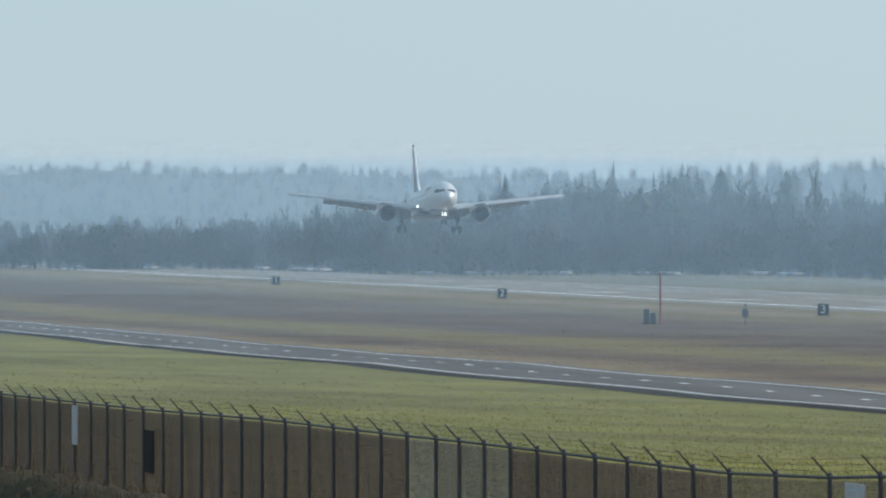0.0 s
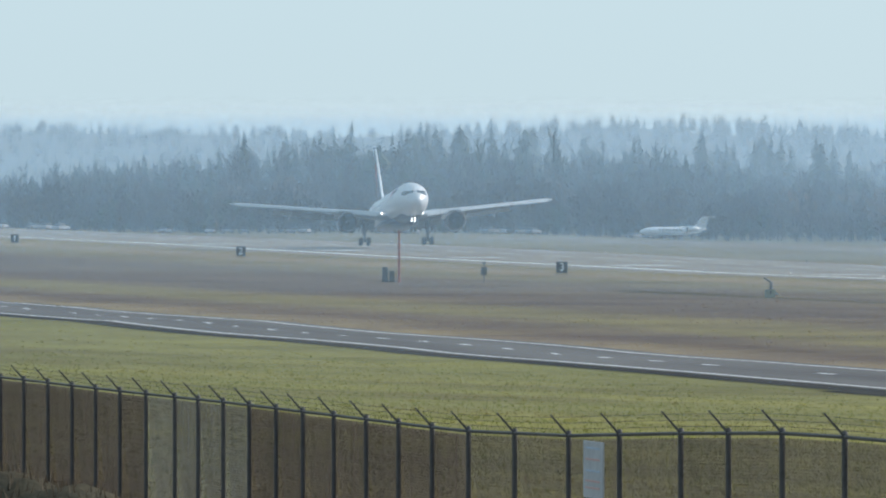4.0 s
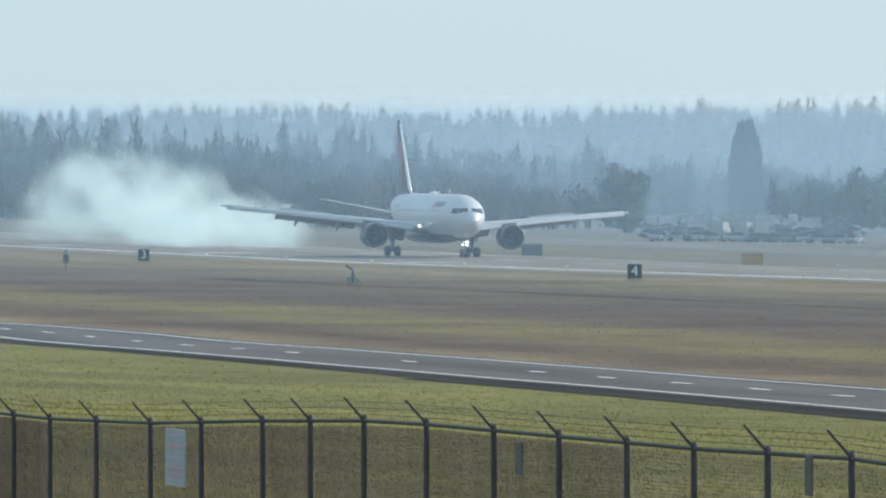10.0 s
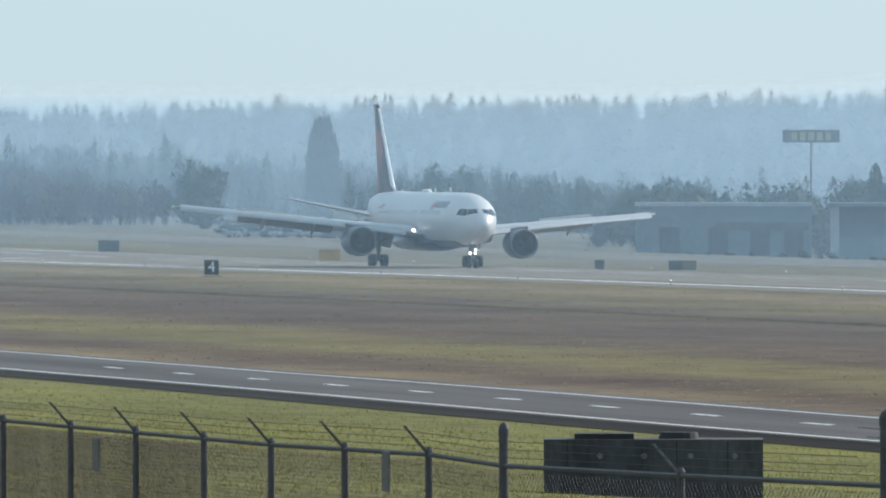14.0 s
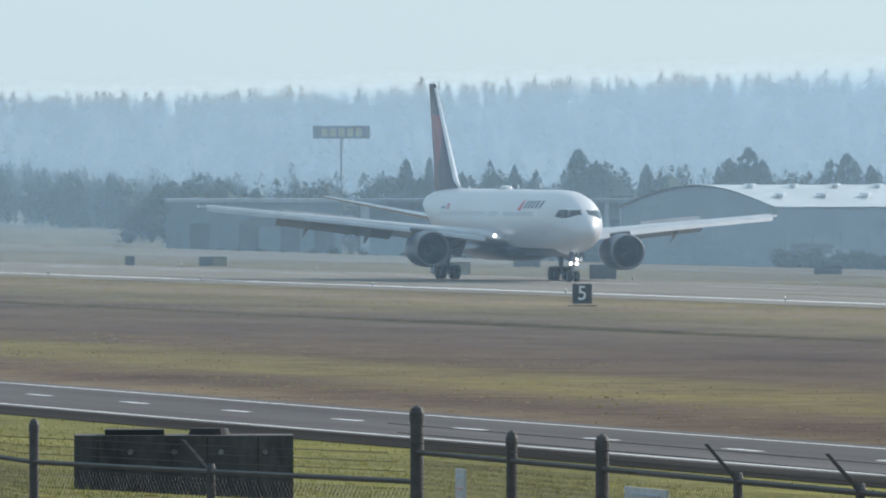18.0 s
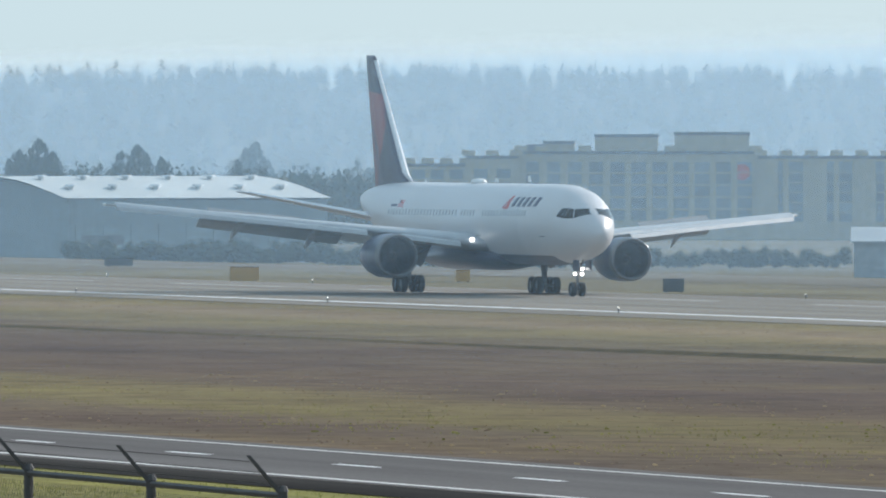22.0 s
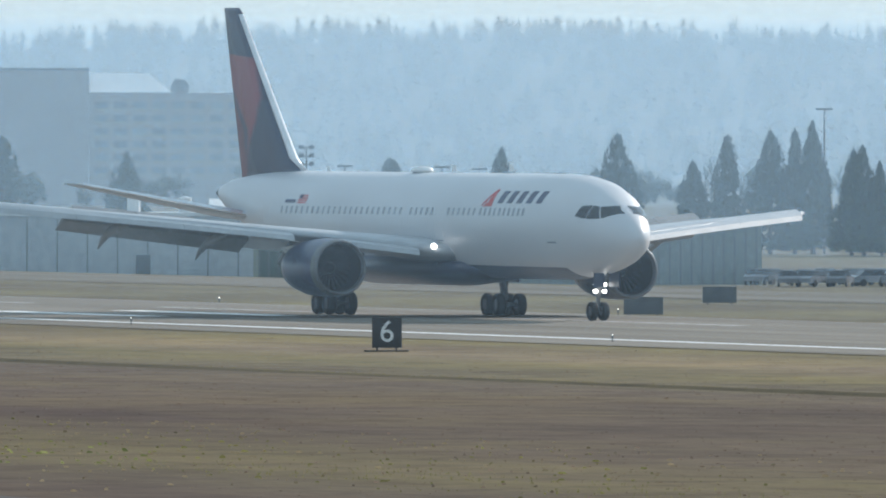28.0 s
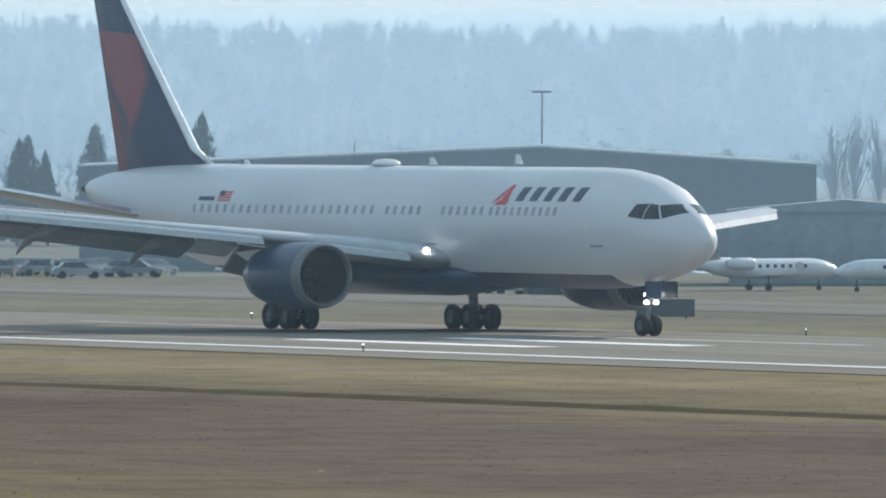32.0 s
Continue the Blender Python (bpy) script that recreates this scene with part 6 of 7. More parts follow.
# long screen wall and sloped roof beside it
d = 1150
b0, b1 = -69.23, -68.647
W = span(b0, b1, d)
s = thing("screen_building", facing((b0 + b1) / 2, d), "long grey-green flat-topped shed with panel seams", "building")
hh = 1.94 - LOW
w1 = block(s, -W / 2, W / 2, 15, hh, "cabinet", "roof_white", par=0.25)
# dark sheets stand in for the shaded openings
for u0, u1 in ((6672, 6755), (6777, 6890)):
    part("opening_sheet", boxes(((u0 - 6781) * W / 238, (u1 - 6781) * W / 238, -0.05, 0.02, 0.0, hh - 0.5)), M["green_sheet"], w1, "dark green sheet standing in for a shaded opening")
for i in range(14):
    part("wall_seam", boxes((-W / 2 + W * (i + 0.5) / 14 - 0.06, -W / 2 + W * (i + 0.5) / 14 + 0.06, -0.1, 0.03, 0.0, hh - 0.2)), M["galv"], w1)
d = 1165
b0, b1 = -68.627, -67.027
W = span(b0, b1, d)
s = thing("long_shed", facing((b0 + b1) / 2, d), "long flat-topped grey-green shed with upright seams", "building")
hh = 1.7 - LOW
w1 = block(s, -W / 2, W / 2, 15, hh, "shed_green", "hangar_white", par=0.25)
for i in range(34):
    part("wall_seam", boxes((-W / 2 + W * (i + 0.5) / 34 - 0.05, -W / 2 + W * (i + 0.5) / 34 + 0.05, -0.08, 0.03, 0.0, hh - 0.2)), M["galv"], w1)
d = 1200
b0, b1 = -69.43, -68.996
W = span(b0, b1, d)
s = thing("pale_roof_shed", facing((b0 + b1) / 2, d), "shed with a pale sloping roof and dark skylight strip", "building")
hh = 1.29 - LOW
part("wall", boxes((-W / 2, W / 2, 0, 14, 0, hh)), M["cabinet"], s)
part("sloping_roof", loft([[(x0, -0.4, hh), (x0, 14, hh + rise), (x0, 14, hh + rise + 0.2), (x0, -0.4, hh + 0.2)] for x0, rise in ((-W / 2, 2.4), (W * 0.22, 2.3), (W / 2, 0.5))]), M["roof_white"], s)
part("skylight", boxes((-W / 2 + 0.6, W * 0.05, 4.0, 6.0, hh + 1.3, hh + 1.55)), M["slate"], s)

# long white shed with tanks on its roof
d = 1190
b0, b1 = -70.413, -69.235
W = span(b0, b1, d)
s = thing("white_shed", facing((b0 + b1) / 2, d), "long white sheet-clad shed with pale tanks on the roof", "building")
hh = 2.42 - LOW
w1 = block(s, -W / 2, W / 2, 13, hh, "hangar_white", "roof_white", par=0.3)
for i in range(9):
    part("wall_seam", boxes((-W / 2 + W * (i + 0.5) / 9 - 0.05, -W / 2 + W * (i + 0.5) / 9 + 0.05, -0.08, 0.03, 0.0, hh - 0.3)), M["galv"], w1)
for u in (6449, 6540, 6626):
    x = (u - 6420) * W / 480.0
    part("roof_tank", pipe(((x, 5, hh + 0.3), (x, 5, hh + 1.6), 0.6), ((x, 5, hh + 1.6), (x, 5, hh + 1.75), 0.6, 0.2), n=14), M["roof_white"], s)
part("service_door", boxes((-W / 2 + 13.9, -W / 2 + 15.2, -0.1, 0.02, 0, 2.4)), M["hangar_dark"], s)

# great dark hangar with a shallow gable
d = 1200
b0, b1 = -66.369, -63.168
W = span(b0, b1, d)
s = thing("dark_hangar", facing((b0 + b1) / 2, d), "wide dark slate hangar with a shallow gable", "hangar")
zl, za, zr = 5.89 - LOW, 7.64 - LOW, 6.04 - LOW
xa = -W / 2 + W * (960 - 140) / 1305.0
part("front_wall", loft([[(-W / 2, y, 0), (W / 2, y, 0), (W / 2, y, zr), (xa, y, za), (-W / 2, y, zl)] for y in (0, 0.5)]), M["hangar_dark"], s)
part("side_wall", boxes((-W / 2, -W / 2 + 0.4, 0.51, 38, 0, zl - 0.1)), M["hangar_dark"], s)
part("side_wall", boxes((W / 2 - 0.4, W / 2, 0.51, 38, 0, zr - 0.1)), M["hangar_dark"], s)
part("back_wall", boxes((-W / 2 + 0.41, W / 2 - 0.41, 37.5, 38, 0, zr - 0.2)), M["hangar_dark"], s)
part("roof", loft([[(-W / 2 - 0.3, y, zl + lift), (xa, y, za + lift), (W / 2 + 0.3, y, zr + lift), (W / 2 + 0.3, y, zr + lift + 0.12), (xa, y, za + lift + 0.15), (-W / 2 - 0.3, y, zl + lift + 0.12)] for y, lift in ((-0.3, 0.02), (38, 0.2))]), M["hangar_grey"], s, "grey metal roof")
for i in range(11):
    x = -W / 2 + 6.2 + i * 0.62
    part("sign_block", boxes((x, x + 0.4, -0.1, 0.02, 6.2, 7.2)), M["roof_white"], s, "white raised sign block")
part("sign_underline", boxes((-W / 2 + 9.8, -W / 2 + 12.4, -0.1, 0.02, 5.5, 5.65)), M["red"], s)
part("white_door", boxes((-W / 2 + 12.4, -W / 2 + 14.6, -0.1, 0.02, 0.0, 3.0)), M["roof_white"], s)
part("door_leaf", boxes((-W / 2 + 21, -W / 2 + 36, -0.12, 0.02, 0.0, 6.0)), M["cabinet"], s)
part("door_leaf", boxes((-W / 2 + 36.2, -W / 2 + 50, -0.12, 0.02, 0.0, 6.0)), M["cabinet"], s)
part("wall_lamp_box", boxes((-W / 2 + 17.2, -W / 2 + 18.9, -0.2, 0.02, 6.6, 7.5)), M["hangar_white"], s)
part("roof_antenna", pipe(((-W / 2 + 25.0, 6, zl + 0.3), (-W / 2 + 25.0, 6, zl + 2.3), 0.07), ((-W / 2 + 23.8, 6, zl + 0.4), (-W / 2 + 26.3, 6, zl + 0.4), 0.14)), M["slate"], s)

# white hangar to the side
d = 1080
b0, b1 = -63.548, -62.542
W = span(b0, b1, d)
s = thing("white_hangar", facing((b0 + b1) / 2, d), "sheet-clad hangar with a low gable, haze in its grey-blue colour", "hangar")
hh = 2.49 - LOW
part("wall", boxes((-W / 2, W / 2, 0, 15, 0, hh - 0.01)), M["hangar_grey"], s)
part("pitched_roof", loft([[(-W / 2 - 0.3, y, hh), (W / 2 + 0.3, y, hh), (W / 2 + 0.3, y, hh + 0.15), (0, y, hh + 1.0), (-W / 2 - 0.3, y, hh + 0.15)] for y in (-0.4, 15.4)]), M["hangar_grey"], s)
door_panels(s, -W / 2 + 1, W / 2 - 1, 4, hh * 0.75, "hangar_grey")

# billboard on a post
d = 2400
s = thing("billboard", facing(-77.267, d), "wide dark billboard with yellow blocks on one post", "billboard")
zb, zt = 14.81 - LOW, 17.17 - LOW
part("panel", boxes((-5.2, 5.2, 0, 0.8, zb, zt)), M["grey_board"], s, bevel=0.05)
M["yellow"] = varied("faded_yellow", (0.32, 0.30, 0.17), (0.4, 0.37, 0.22), 1, 0.6)
for i in range(5):
    part("letter_block", boxes((-3.6 + i * 1.55, -2.5 + i * 1.55, -0.06, 0.02, zb + 0.4, zt - 0.45)), M["yellow"], s)
part("post", pipe(((0, 0.4, -0.1), (0, 0.4, zb), 0.22)), M["galv"], s)


def light_mast(bearing, d, top, kind):
    s = thing("light_mast", facing(bearing, d), "tall slender floodlight mast", "lamp mast", "floodlight masts")
    h = top - LOW
    part("pole", pipe(((0, 0, -0.1), (0, 0, h), 0.16, 0.09)), M["galv"], s)
    if kind == "bar":
        part("head", boxes((-1.0, 1.0, -0.3, 0.3, h - 0.1, h + 0.12)), M["slate"], s, bevel=0.04)
    else:
        for j in range(3):
            part("cross_bar", boxes((-0.8, 0.8, -0.06, 0.06, h - 0.2 - j * 0.95, h - 0.08 - j * 0.95)), M["galv"], s)
            for q in (-0.6, 0.6):
                part("floodlight", boxes((q - 0.28, q + 0.28, -0.3, 0.1, h - 0.3 - j * 0.95, h + 0.15 - j * 0.95)), M["slate"], s, bevel=0.03)


light_mast(-64.36, 1350, 13.25, "bar")
light_mast(-66.756, 1500, 12.98, "bar")
light_mast(-69.004, 1500, 8.75, "rows")
light_mast(-68.837, 1700, 6.24, "bar")
light_mast(-68.415, 1700, 6.09, "bar")
light_mast(-68.253, 1700, 5.87, "bar")


for i, (b, d, top, r) in enumerate((
        (-68.166, 1550, 8.82, 1.7),
        (-67.646, 1500, 10.54, 2.1),
        (-67.313, 1500, 7.2, 2.0),
        (-67.18, 1500, 10.28, 1.5),
        (-66.991, 1500, 10.73, 2.1),
        (-66.883, 1500, 10.93, 1.3),
        (-66.805, 1500, 11.82, 2.0),
        (-66.638, 1480, 8.61, 1.6),
        (-66.584, 1480, 9.12, 1.6),
        (-66.506, 1480, 7.22, 1.4),
        (-66.302, 1480, 10.26, 1.7),
        (-66.184, 1480, 8.17, 1.2),
        (-66.064, 1480, 9.75, 1.4),
        (-65.971, 1480, 11.34, 1.5),
        (-65.848, 1480, 11.53, 2.1),
        (-69.214, 1600, 9.17, 1.6),
        (-69.16, 1600, 7.94, 1.3),
        (-68.829, 1600, 5.75, 1.6),
        (-68.645, 1600, 7.46, 1.7),
        (-70.326, 1500, 10.03, 2.0),
        (-69.781, 1500, 8.3, 1.5),
        (-69.217, 1500, 9.13, 1.9),
        (-74.551, 1900, 12.05, 1.9),
        (-74.593, 1900, 11.08, 1.6),
        (-74.068, 1900, 8.23, 1.4),
        (-68.628, 1500, 7.34, 1.4),
        (-68.812, 1550, 5.44, 1.6),
)):
    if b < -68.5:      # pushed back along the line of sight and scaled, for thicker haze
        d, top = d * 1.5, EYE + (top - EYE) * 1.5
    tree("conifer_tree", b, d, top, r * (d / 1500) * 1.75, spruce_mesh(40 + i % 7), "dark pointed conifer behind the apron buildings")
for i, (b, top, r) in enumerate(((-76.977, 10.8, 1.5), (-76.879, 11.0, 0.95), (-76.82, 10.0, 1.3), (-76.516, 9.8, 1.9), (-76.222, 12.1, 3.4), (-76.16, 10.4, 2.6), (-75.95, 9.9, 1.6), (-75.60, 10.9, 2.4), (-75.512, 12.4, 2.9), (-75.43, 10.6, 2.0), (-75.07, 11.6, 2.3), (-74.96, 9.9, 2.0))):
    v, f = spruce_mesh(90 + i)
    v[:, :2] *= np.minimum(1.7, np.maximum(0.03, 1.02 - v[:, 2:3]) ** -0.3)     # rounder towards the top
    tree("fir_tree", b, 1900 + 12 * (i % 4), top, r * 1.25, (v, f), "broad dark fir standing above the row behind the hangars")
tree("poplar_tree", -79.387, 3050, 22.88, 4.1, column_mesh(77), "tall dense brownish poplar in haze", "bare_twigs")
tree("evergreen_tree", -79.915, 2600, 12.41, 13.0, leafy_mesh(1.0, 0.5, random.Random(5), 2600), "broad dark evergreen tree in haze")
for b, top, r, k in ((-85.10, 13.2, 11.0, 6), (-84.97, 10.6, 9.0, 7), (-83.55, 10.2, 8.0, 8)):
    tree("evergreen_tree", b, 2690, top, r, leafy_mesh(1.0, 0.5, random.Random(k), 1500), "broad dark evergreen tree at the field's far end")
for b, d, top, r in ((-63.087, 1900, 11.06, 2.9), (-63.003, 1910, 12.21, 3.4), (-62.898, 1890, 11.53, 3.0), (-62.788, 1905, 11.23, 2.8)):
    tree("bare_tree", b, d, top, r, fan_mesh(int(r * 10 + d)), "leafless winter tree behind the hangar", "bare_twigs")


# ---- vehicles and parked aeroplanes ----
M["car_paint"] = varied("car_paint", (0.12, 0.13, 0.145), (0.36, 0.36, 0.37), 0.05, 0.25, by_object=0.9)
M["jet_white"] = varied("jet_white_paint", (0.5, 0.52, 0.54), (0.62, 0.63, 0.64), 0.5, 0.25)
M["van_white"] = varied("dull_white_van_paint", (0.26, 0.27, 0.27), (0.5, 0.5, 0.48), 0.4, 0.45, by_object=0.6)
M["jet_brown"] = varied("jet_brown_fin", (0.16, 0.10, 0.08), (0.22, 0.14, 0.11), 0.5, 0.35)


def section(y0, y1, pts):
    return loft([[(x, y, z) for x, z in pts] for y in (y0, y1)])


def first_car():
    s = thing("parked_car", pose(0, 0, LOW), "parked car seen through the haze beyond the field", "car", "parked cars")
    b = part("body", section(-0.88, 0.88, ((-2.2, 0.35), (2.2, 0.35), (2.25, 0.7), (1.2, 0.92), (-1.9, 0.95), (-2.25, 0.75))), M["car_paint"], s, bevel=0.04)
    part("cabin", loft([[(-1.75, -0.8, 0.93), (0.95, -0.8, 0.93), (0.95, 0.8, 0.93), (-1.75, 0.8, 0.93)], [(-1.2, -0.62, 1.42), (0.25, -0.62, 1.42), (0.25, 0.62, 1.42), (-1.2, 0.62, 1.42)]]), M["glass"], s, "dark glass cabin")
    part("roof", boxes((-1.15, 0.2, -0.6, 0.6, 1.42, 1.46)), M["car_paint"], s)
    wm = finish(pipe(((0, -0.1, 0), (0, 0.1, 0), 0.32), n=12), "wheel", M["tyre"])
    for x in (-1.4, 1.4):
        for y in (-0.82, 0.82):
            part("wheel", wm, None, s, at=pose(x, y, 0.32))
    return s


def first_van():
    s = thing("delivery_van", pose(0, 0, LOW), "white box van parked beyond the field", "van", "parked vans")
    part("cargo_box", boxes((-2.6, 1.0, -1.0, 1.0, 0.6, 2.9)), M["van_white"], s, bevel=0.05)
    part("cab", section(-0.95, 0.95, ((1.03, 0.5), (2.7, 0.5), (2.75, 1.2), (2.2, 1.35), (1.75, 2.15), (1.03, 2.2))), M["van_white"], s, bevel=0.04)
    part("windscreen", section(-0.85, 0.85, ((2.24, 1.36), (1.80, 2.1), (1.84, 2.12), (2.30, 1.38))), M["glass"], s)
    wm = finish(pipe(((0, -0.12, 0), (0, 0.12, 0), 0.38), n=12), "wheel", M["tyre"])
    for x in (-1.7, 1.9):
        for y in (-0.85, 0.85):
            part("wheel", wm, None, s, at=pose(x, y, 0.38))
    return s


car = first_car()
van = first_van()
x, y = spot(-79.441, 2690)
van.matrix_world = pose(x, y, lie(x, y), 0, 0, --79.441 + 15)
rc = random.Random(3)
x, y = spot(-66.376, 1130)
car.matrix_world = pose(x, y, LOW, 0, 0, --66.376 + 8)
for t_bearing, d, turn in ((-66.535, 1150, 20), (-66.106, 1140, -12), (-66.241, 1170, 4)):
    x, y = spot(t_bearing, d)
    copy_thing(car, pose(x, y, LOW, 0, 0, -t_bearing + turn))
for b, d, turn in ((-64.50, 1010, 35), (-64.36, 1015, 30)):
    x, y = spot(b, d)
    copy_thing(car, pose(x, y, LOW, 0, 0, -b + turn))
for i in range(18):
    b = -67.064 + (-66.009 - -67.064) * (i + rc.uniform(0.2, 0.8)) / 18
    x, y = spot(b, 1146 + rc.choice((0, 8, 16)))
    copy_thing(car, pose(x, y, LOW, 0, 0, -b + rc.choice((90, 80, 100, 60))))
for i in range(14):
    b = -79.82 + 0.72 * (i + rc.uniform(0.1, 0.9)) / 14
    x, y = spot(b, rc.choice((2050, 2230, 2400, 2540, 2640, 2715)))
    copy_thing(van, pose(x, y, lie(x, y), 0, 0, -b + rc.choice((0, 180, 90, 75))))
for row in range(9):
    for i in range(17):
        b = -79.809 + (-78.901 - -79.809) * (i + rc.uniform(0.1, 0.9)) / 17
        d = 1985 + row * 85
        x, y = spot(b, d)
        copy_thing(car, pose(x, y, lie(x, y), 0, 0, -b + rc.choice((0, 90, 70, 20))))
for cluster in range(11):
    b = -85.427 + (-81.526 - -85.427) * (cluster + rc.random()) / 11
    for k in range(rc.randint(1, 4)):
        x, y = spot(b + k * 0.06 + rc.uniform(0, 0.03), rc.uniform(2640, 2664))
        copy_thing(car, pose(x, y, lie(x, y), 0, 0, -b + 90 + rc.uniform(-40, 40)))


def light_jet(bearing, d, turn, fin, length=18.0, label="parked white business jet with a T-tail"):
    k = length / 18.0
    x, y = spot(bearing, d)
    s = thing("business_jet", pose(x, y, lie(x, y), 0, 0, -bearing + turn), label, "airplane", "parked jets")
    rings = ((9.0, 1.75, 0.05), (8.7, 1.78, 0.3), (8.0, 1.85, 0.62), (6.8, 1.95, 0.88), (5.5, 2.0, 0.95), (-3.0, 2.0, 0.95), (-5.5, 2.15, 0.75), (-7.8, 2.4, 0.35), (-8.6, 2.5, 0.1))
    body = part("fuselage", loft([[(x * k, r * k * math.cos(q), (z + r * math.sin(q)) * k) for q in (2 * math.pi * i / 20 for i in range(20))] for x, z, r in rings]), M["jet_white"], s, smooth=True)
    wn = finish(boxes((-0.16, 0.16, -0.02, 0.02, -0.14, 0.14)), "cabin_window", M["glass"])
    for i in range(7):
        for sy in (-1, 1):
            part("cabin_window", wn, None, body, at=pose((-1.2 + i * 0.9) * k, sy * 0.93 * k, 2.25 * k))
    part("windscreen", section(-0.55 * k, 0.55 * k, [(a * k, b * k) for a, b in ((7.2, 2.45), (7.9, 2.28), (7.8, 2.2), (6.9, 2.5))]), M["glass"], body)
    for sy in (-1, 1):
        part("wing", loft([[(a * k, sy * yy * k, zz * k) for a, zz in ((le, 1.3 + (yy - 0.8) * 0.05), (le - c * 0.3, 1.42 + (yy - 0.8) * 0.05), (le - c, 1.32 + (yy - 0.8) * 0.05), (le - c * 0.3, 1.26 + (yy - 0.8) * 0.05))] for yy, le, c in ((0.6, 1.6, 3.0), (8.0, -1.4, 1.2))]), M["jet_white"], s)
        part("winglet", loft([[(-1.5 * k, sy * 8.0 * k, 1.7 * k), (-2.6 * k, sy * 8.0 * k, 1.7 * k), (-2.6 * k, sy * 7.95 * k, 1.68 * k)], [(-2.4 * k, sy * 8.25 * k, 2.7 * k), (-3.0 * k, sy * 8.25 * k, 2.7 * k), (-3.0 * k, sy * 8.2 * k, 2.7 * k)]]), M["jet_white"], s)
        en = part("engine", loft([[(x * k, (sy * 1.55 + r * math.cos(q)) * k, (2.5 + r * math.sin(q)) * k) for q in (2 * math.pi * i / 16 for i in range(16))] for x, r in ((-2.6, 0.48), (-2.8, 0.56), (-4.5, 0.55), (-5.6, 0.36))]), M["jet_white"], s, smooth=True)
        part("intake", loft([[(x * k, (sy * 1.55 + r * math.cos(q)) * k, (2.5 + r * math.sin(q)) * k) for q in (2 * math.pi * i / 16 for i in range(16))] for x, r in ((-2.58, 0.42), (-2.62, 0.1))]), M["dark"], en)
        part("tailplane", loft([[(a * k, sy * yy * k, 5.2 * k + zz * k) for a, zz in ((le, 0), (le - c * 0.35, 0.06), (le - c, 0), (le - c * 0.35, -0.05))] for yy, le, c in ((0.0, -7.6, 1.7), (3.0, -8.5, 0.9))]), M["jet_white"], s)
        part("main_gear", pipe(((-0.6 * k, sy * 1.4 * k, 1.3 * k), (-0.6 * k, sy * 1.4 * k, 0.3 * k), 0.07 * k), ((-0.6 * k, sy * 1.25 * k, 0.3 * k), (-0.6 * k, sy * 1.55 * k, 0.3 * k), 0.3 * k), n=12), M["tyre"], s)
    part("tail_fin", loft([[(a * k, yy, b * k) for a, b in ((-5.0, 2.75), (-8.2, 2.75), (-9.2, 5.2), (-7.6, 5.2))] for yy in (-0.12 * k, 0.12 * k)]), M[fin], s, "coloured tail fin")
    part("nose_gear", pipe(((6.6 * k, 0, 1.4 * k), (6.6 * k, 0, 0.2 * k), 0.06 * k), ((6.6 * k, -0.12 * k, 0.22 * k), (6.6 * k, 0.12 * k, 0.22 * k), 0.22 * k), n=12), M["tyre"], s)


light_jet(-65.125, 1050, 38, "jet_white", 16.6, label="parked white business jet with a white T-tail")
light_jet(-63.397, 1040, 40, "jet_brown", 15.5, label="parked white business jet with a brown T-tail")
light_jet(-62.712, 1035, 207, "jet_white", 15.5, label="parked white business jet beside a hangar")
light_jet(-81.514, 2500, 180 + 30, "jet_white", 15.0, label="parked white commuter aeroplane in haze")

# freight container and crates by the apron
s = thing("freight_container", facing(-64.202, 985, 10), "dark steel freight container with a roof sheet", "container")
part("container_body", boxes((-1.6, 1.6, -1.2, 1.2, 0, 2.6)), M["hangar_dark"], s, bevel=0.04)
part("roof_sheet", boxes((-1.8, 1.8, -1.4, 1.4, 2.6, 2.72)), M["slate"], s)
for i in range(7):
    part("rib", boxes((-1.5 + i * 0.48, -1.42 + i * 0.48, -1.26, -1.2, 0.1, 2.5)), M["slate"], s)
s = thing("skip", facing(-64.34, 985, 10), "low dark steel skip beside the freight container", "skip")
part("skip_body", loft([[(-1.75, -1, 1.3), (1.75, -1, 1.3), (1.75, 1, 1.3), (-1.75, 1, 1.3)], [(-1.45, -0.9, 0), (1.45, -0.9, 0), (1.45, 0.9, 0), (-1.45, 0.9, 0)]]), M["hangar_dark"], s, bevel=0.03)
part("rim", boxes((-1.82, 1.82, -1.07, -1.0, 1.22, 1.34), (-1.82, 1.82, 1.0, 1.07, 1.22, 1.34)), M["slate"], s)
s = thing("crate", facing(-64.16, 975, 10), "tan wooden crate on the apron", "crate")
part("crate_body", boxes((-0.6, 0.6, -0.6, 0.6, 0, 1.6)), M["dull_tan"], s, bevel=0.03)
part("batten", boxes((-0.66, 0.66, -0.66, 0.66, 1.45, 1.55)), M["bark"], s)

# low hedge along the foot of the hangars
for k, (b0, b1, d, h0) in enumerate(((-75.373, -74.246, 1560, 2.9), (-74.247, -71.983, 1500, 2.6), (-79.073, -76.006, 1720, 2.2))):
    g = Grove()
    rh = random.Random(11 + k)
    for i in range(120):
        b = b0 + (b1 - b0) * (i + rh.random()) / 120
        x, y = spot(b, d + rh.uniform(-8, 8))
        g.add(rh.choice(LEAFY), x, y, LOW, rh.uniform(0, 6), h0 * rh.uniform(0.6, 1.25))
    g.make("hedge", M["hedge"], "dark scrub along the foot of the hangars", "hedge")


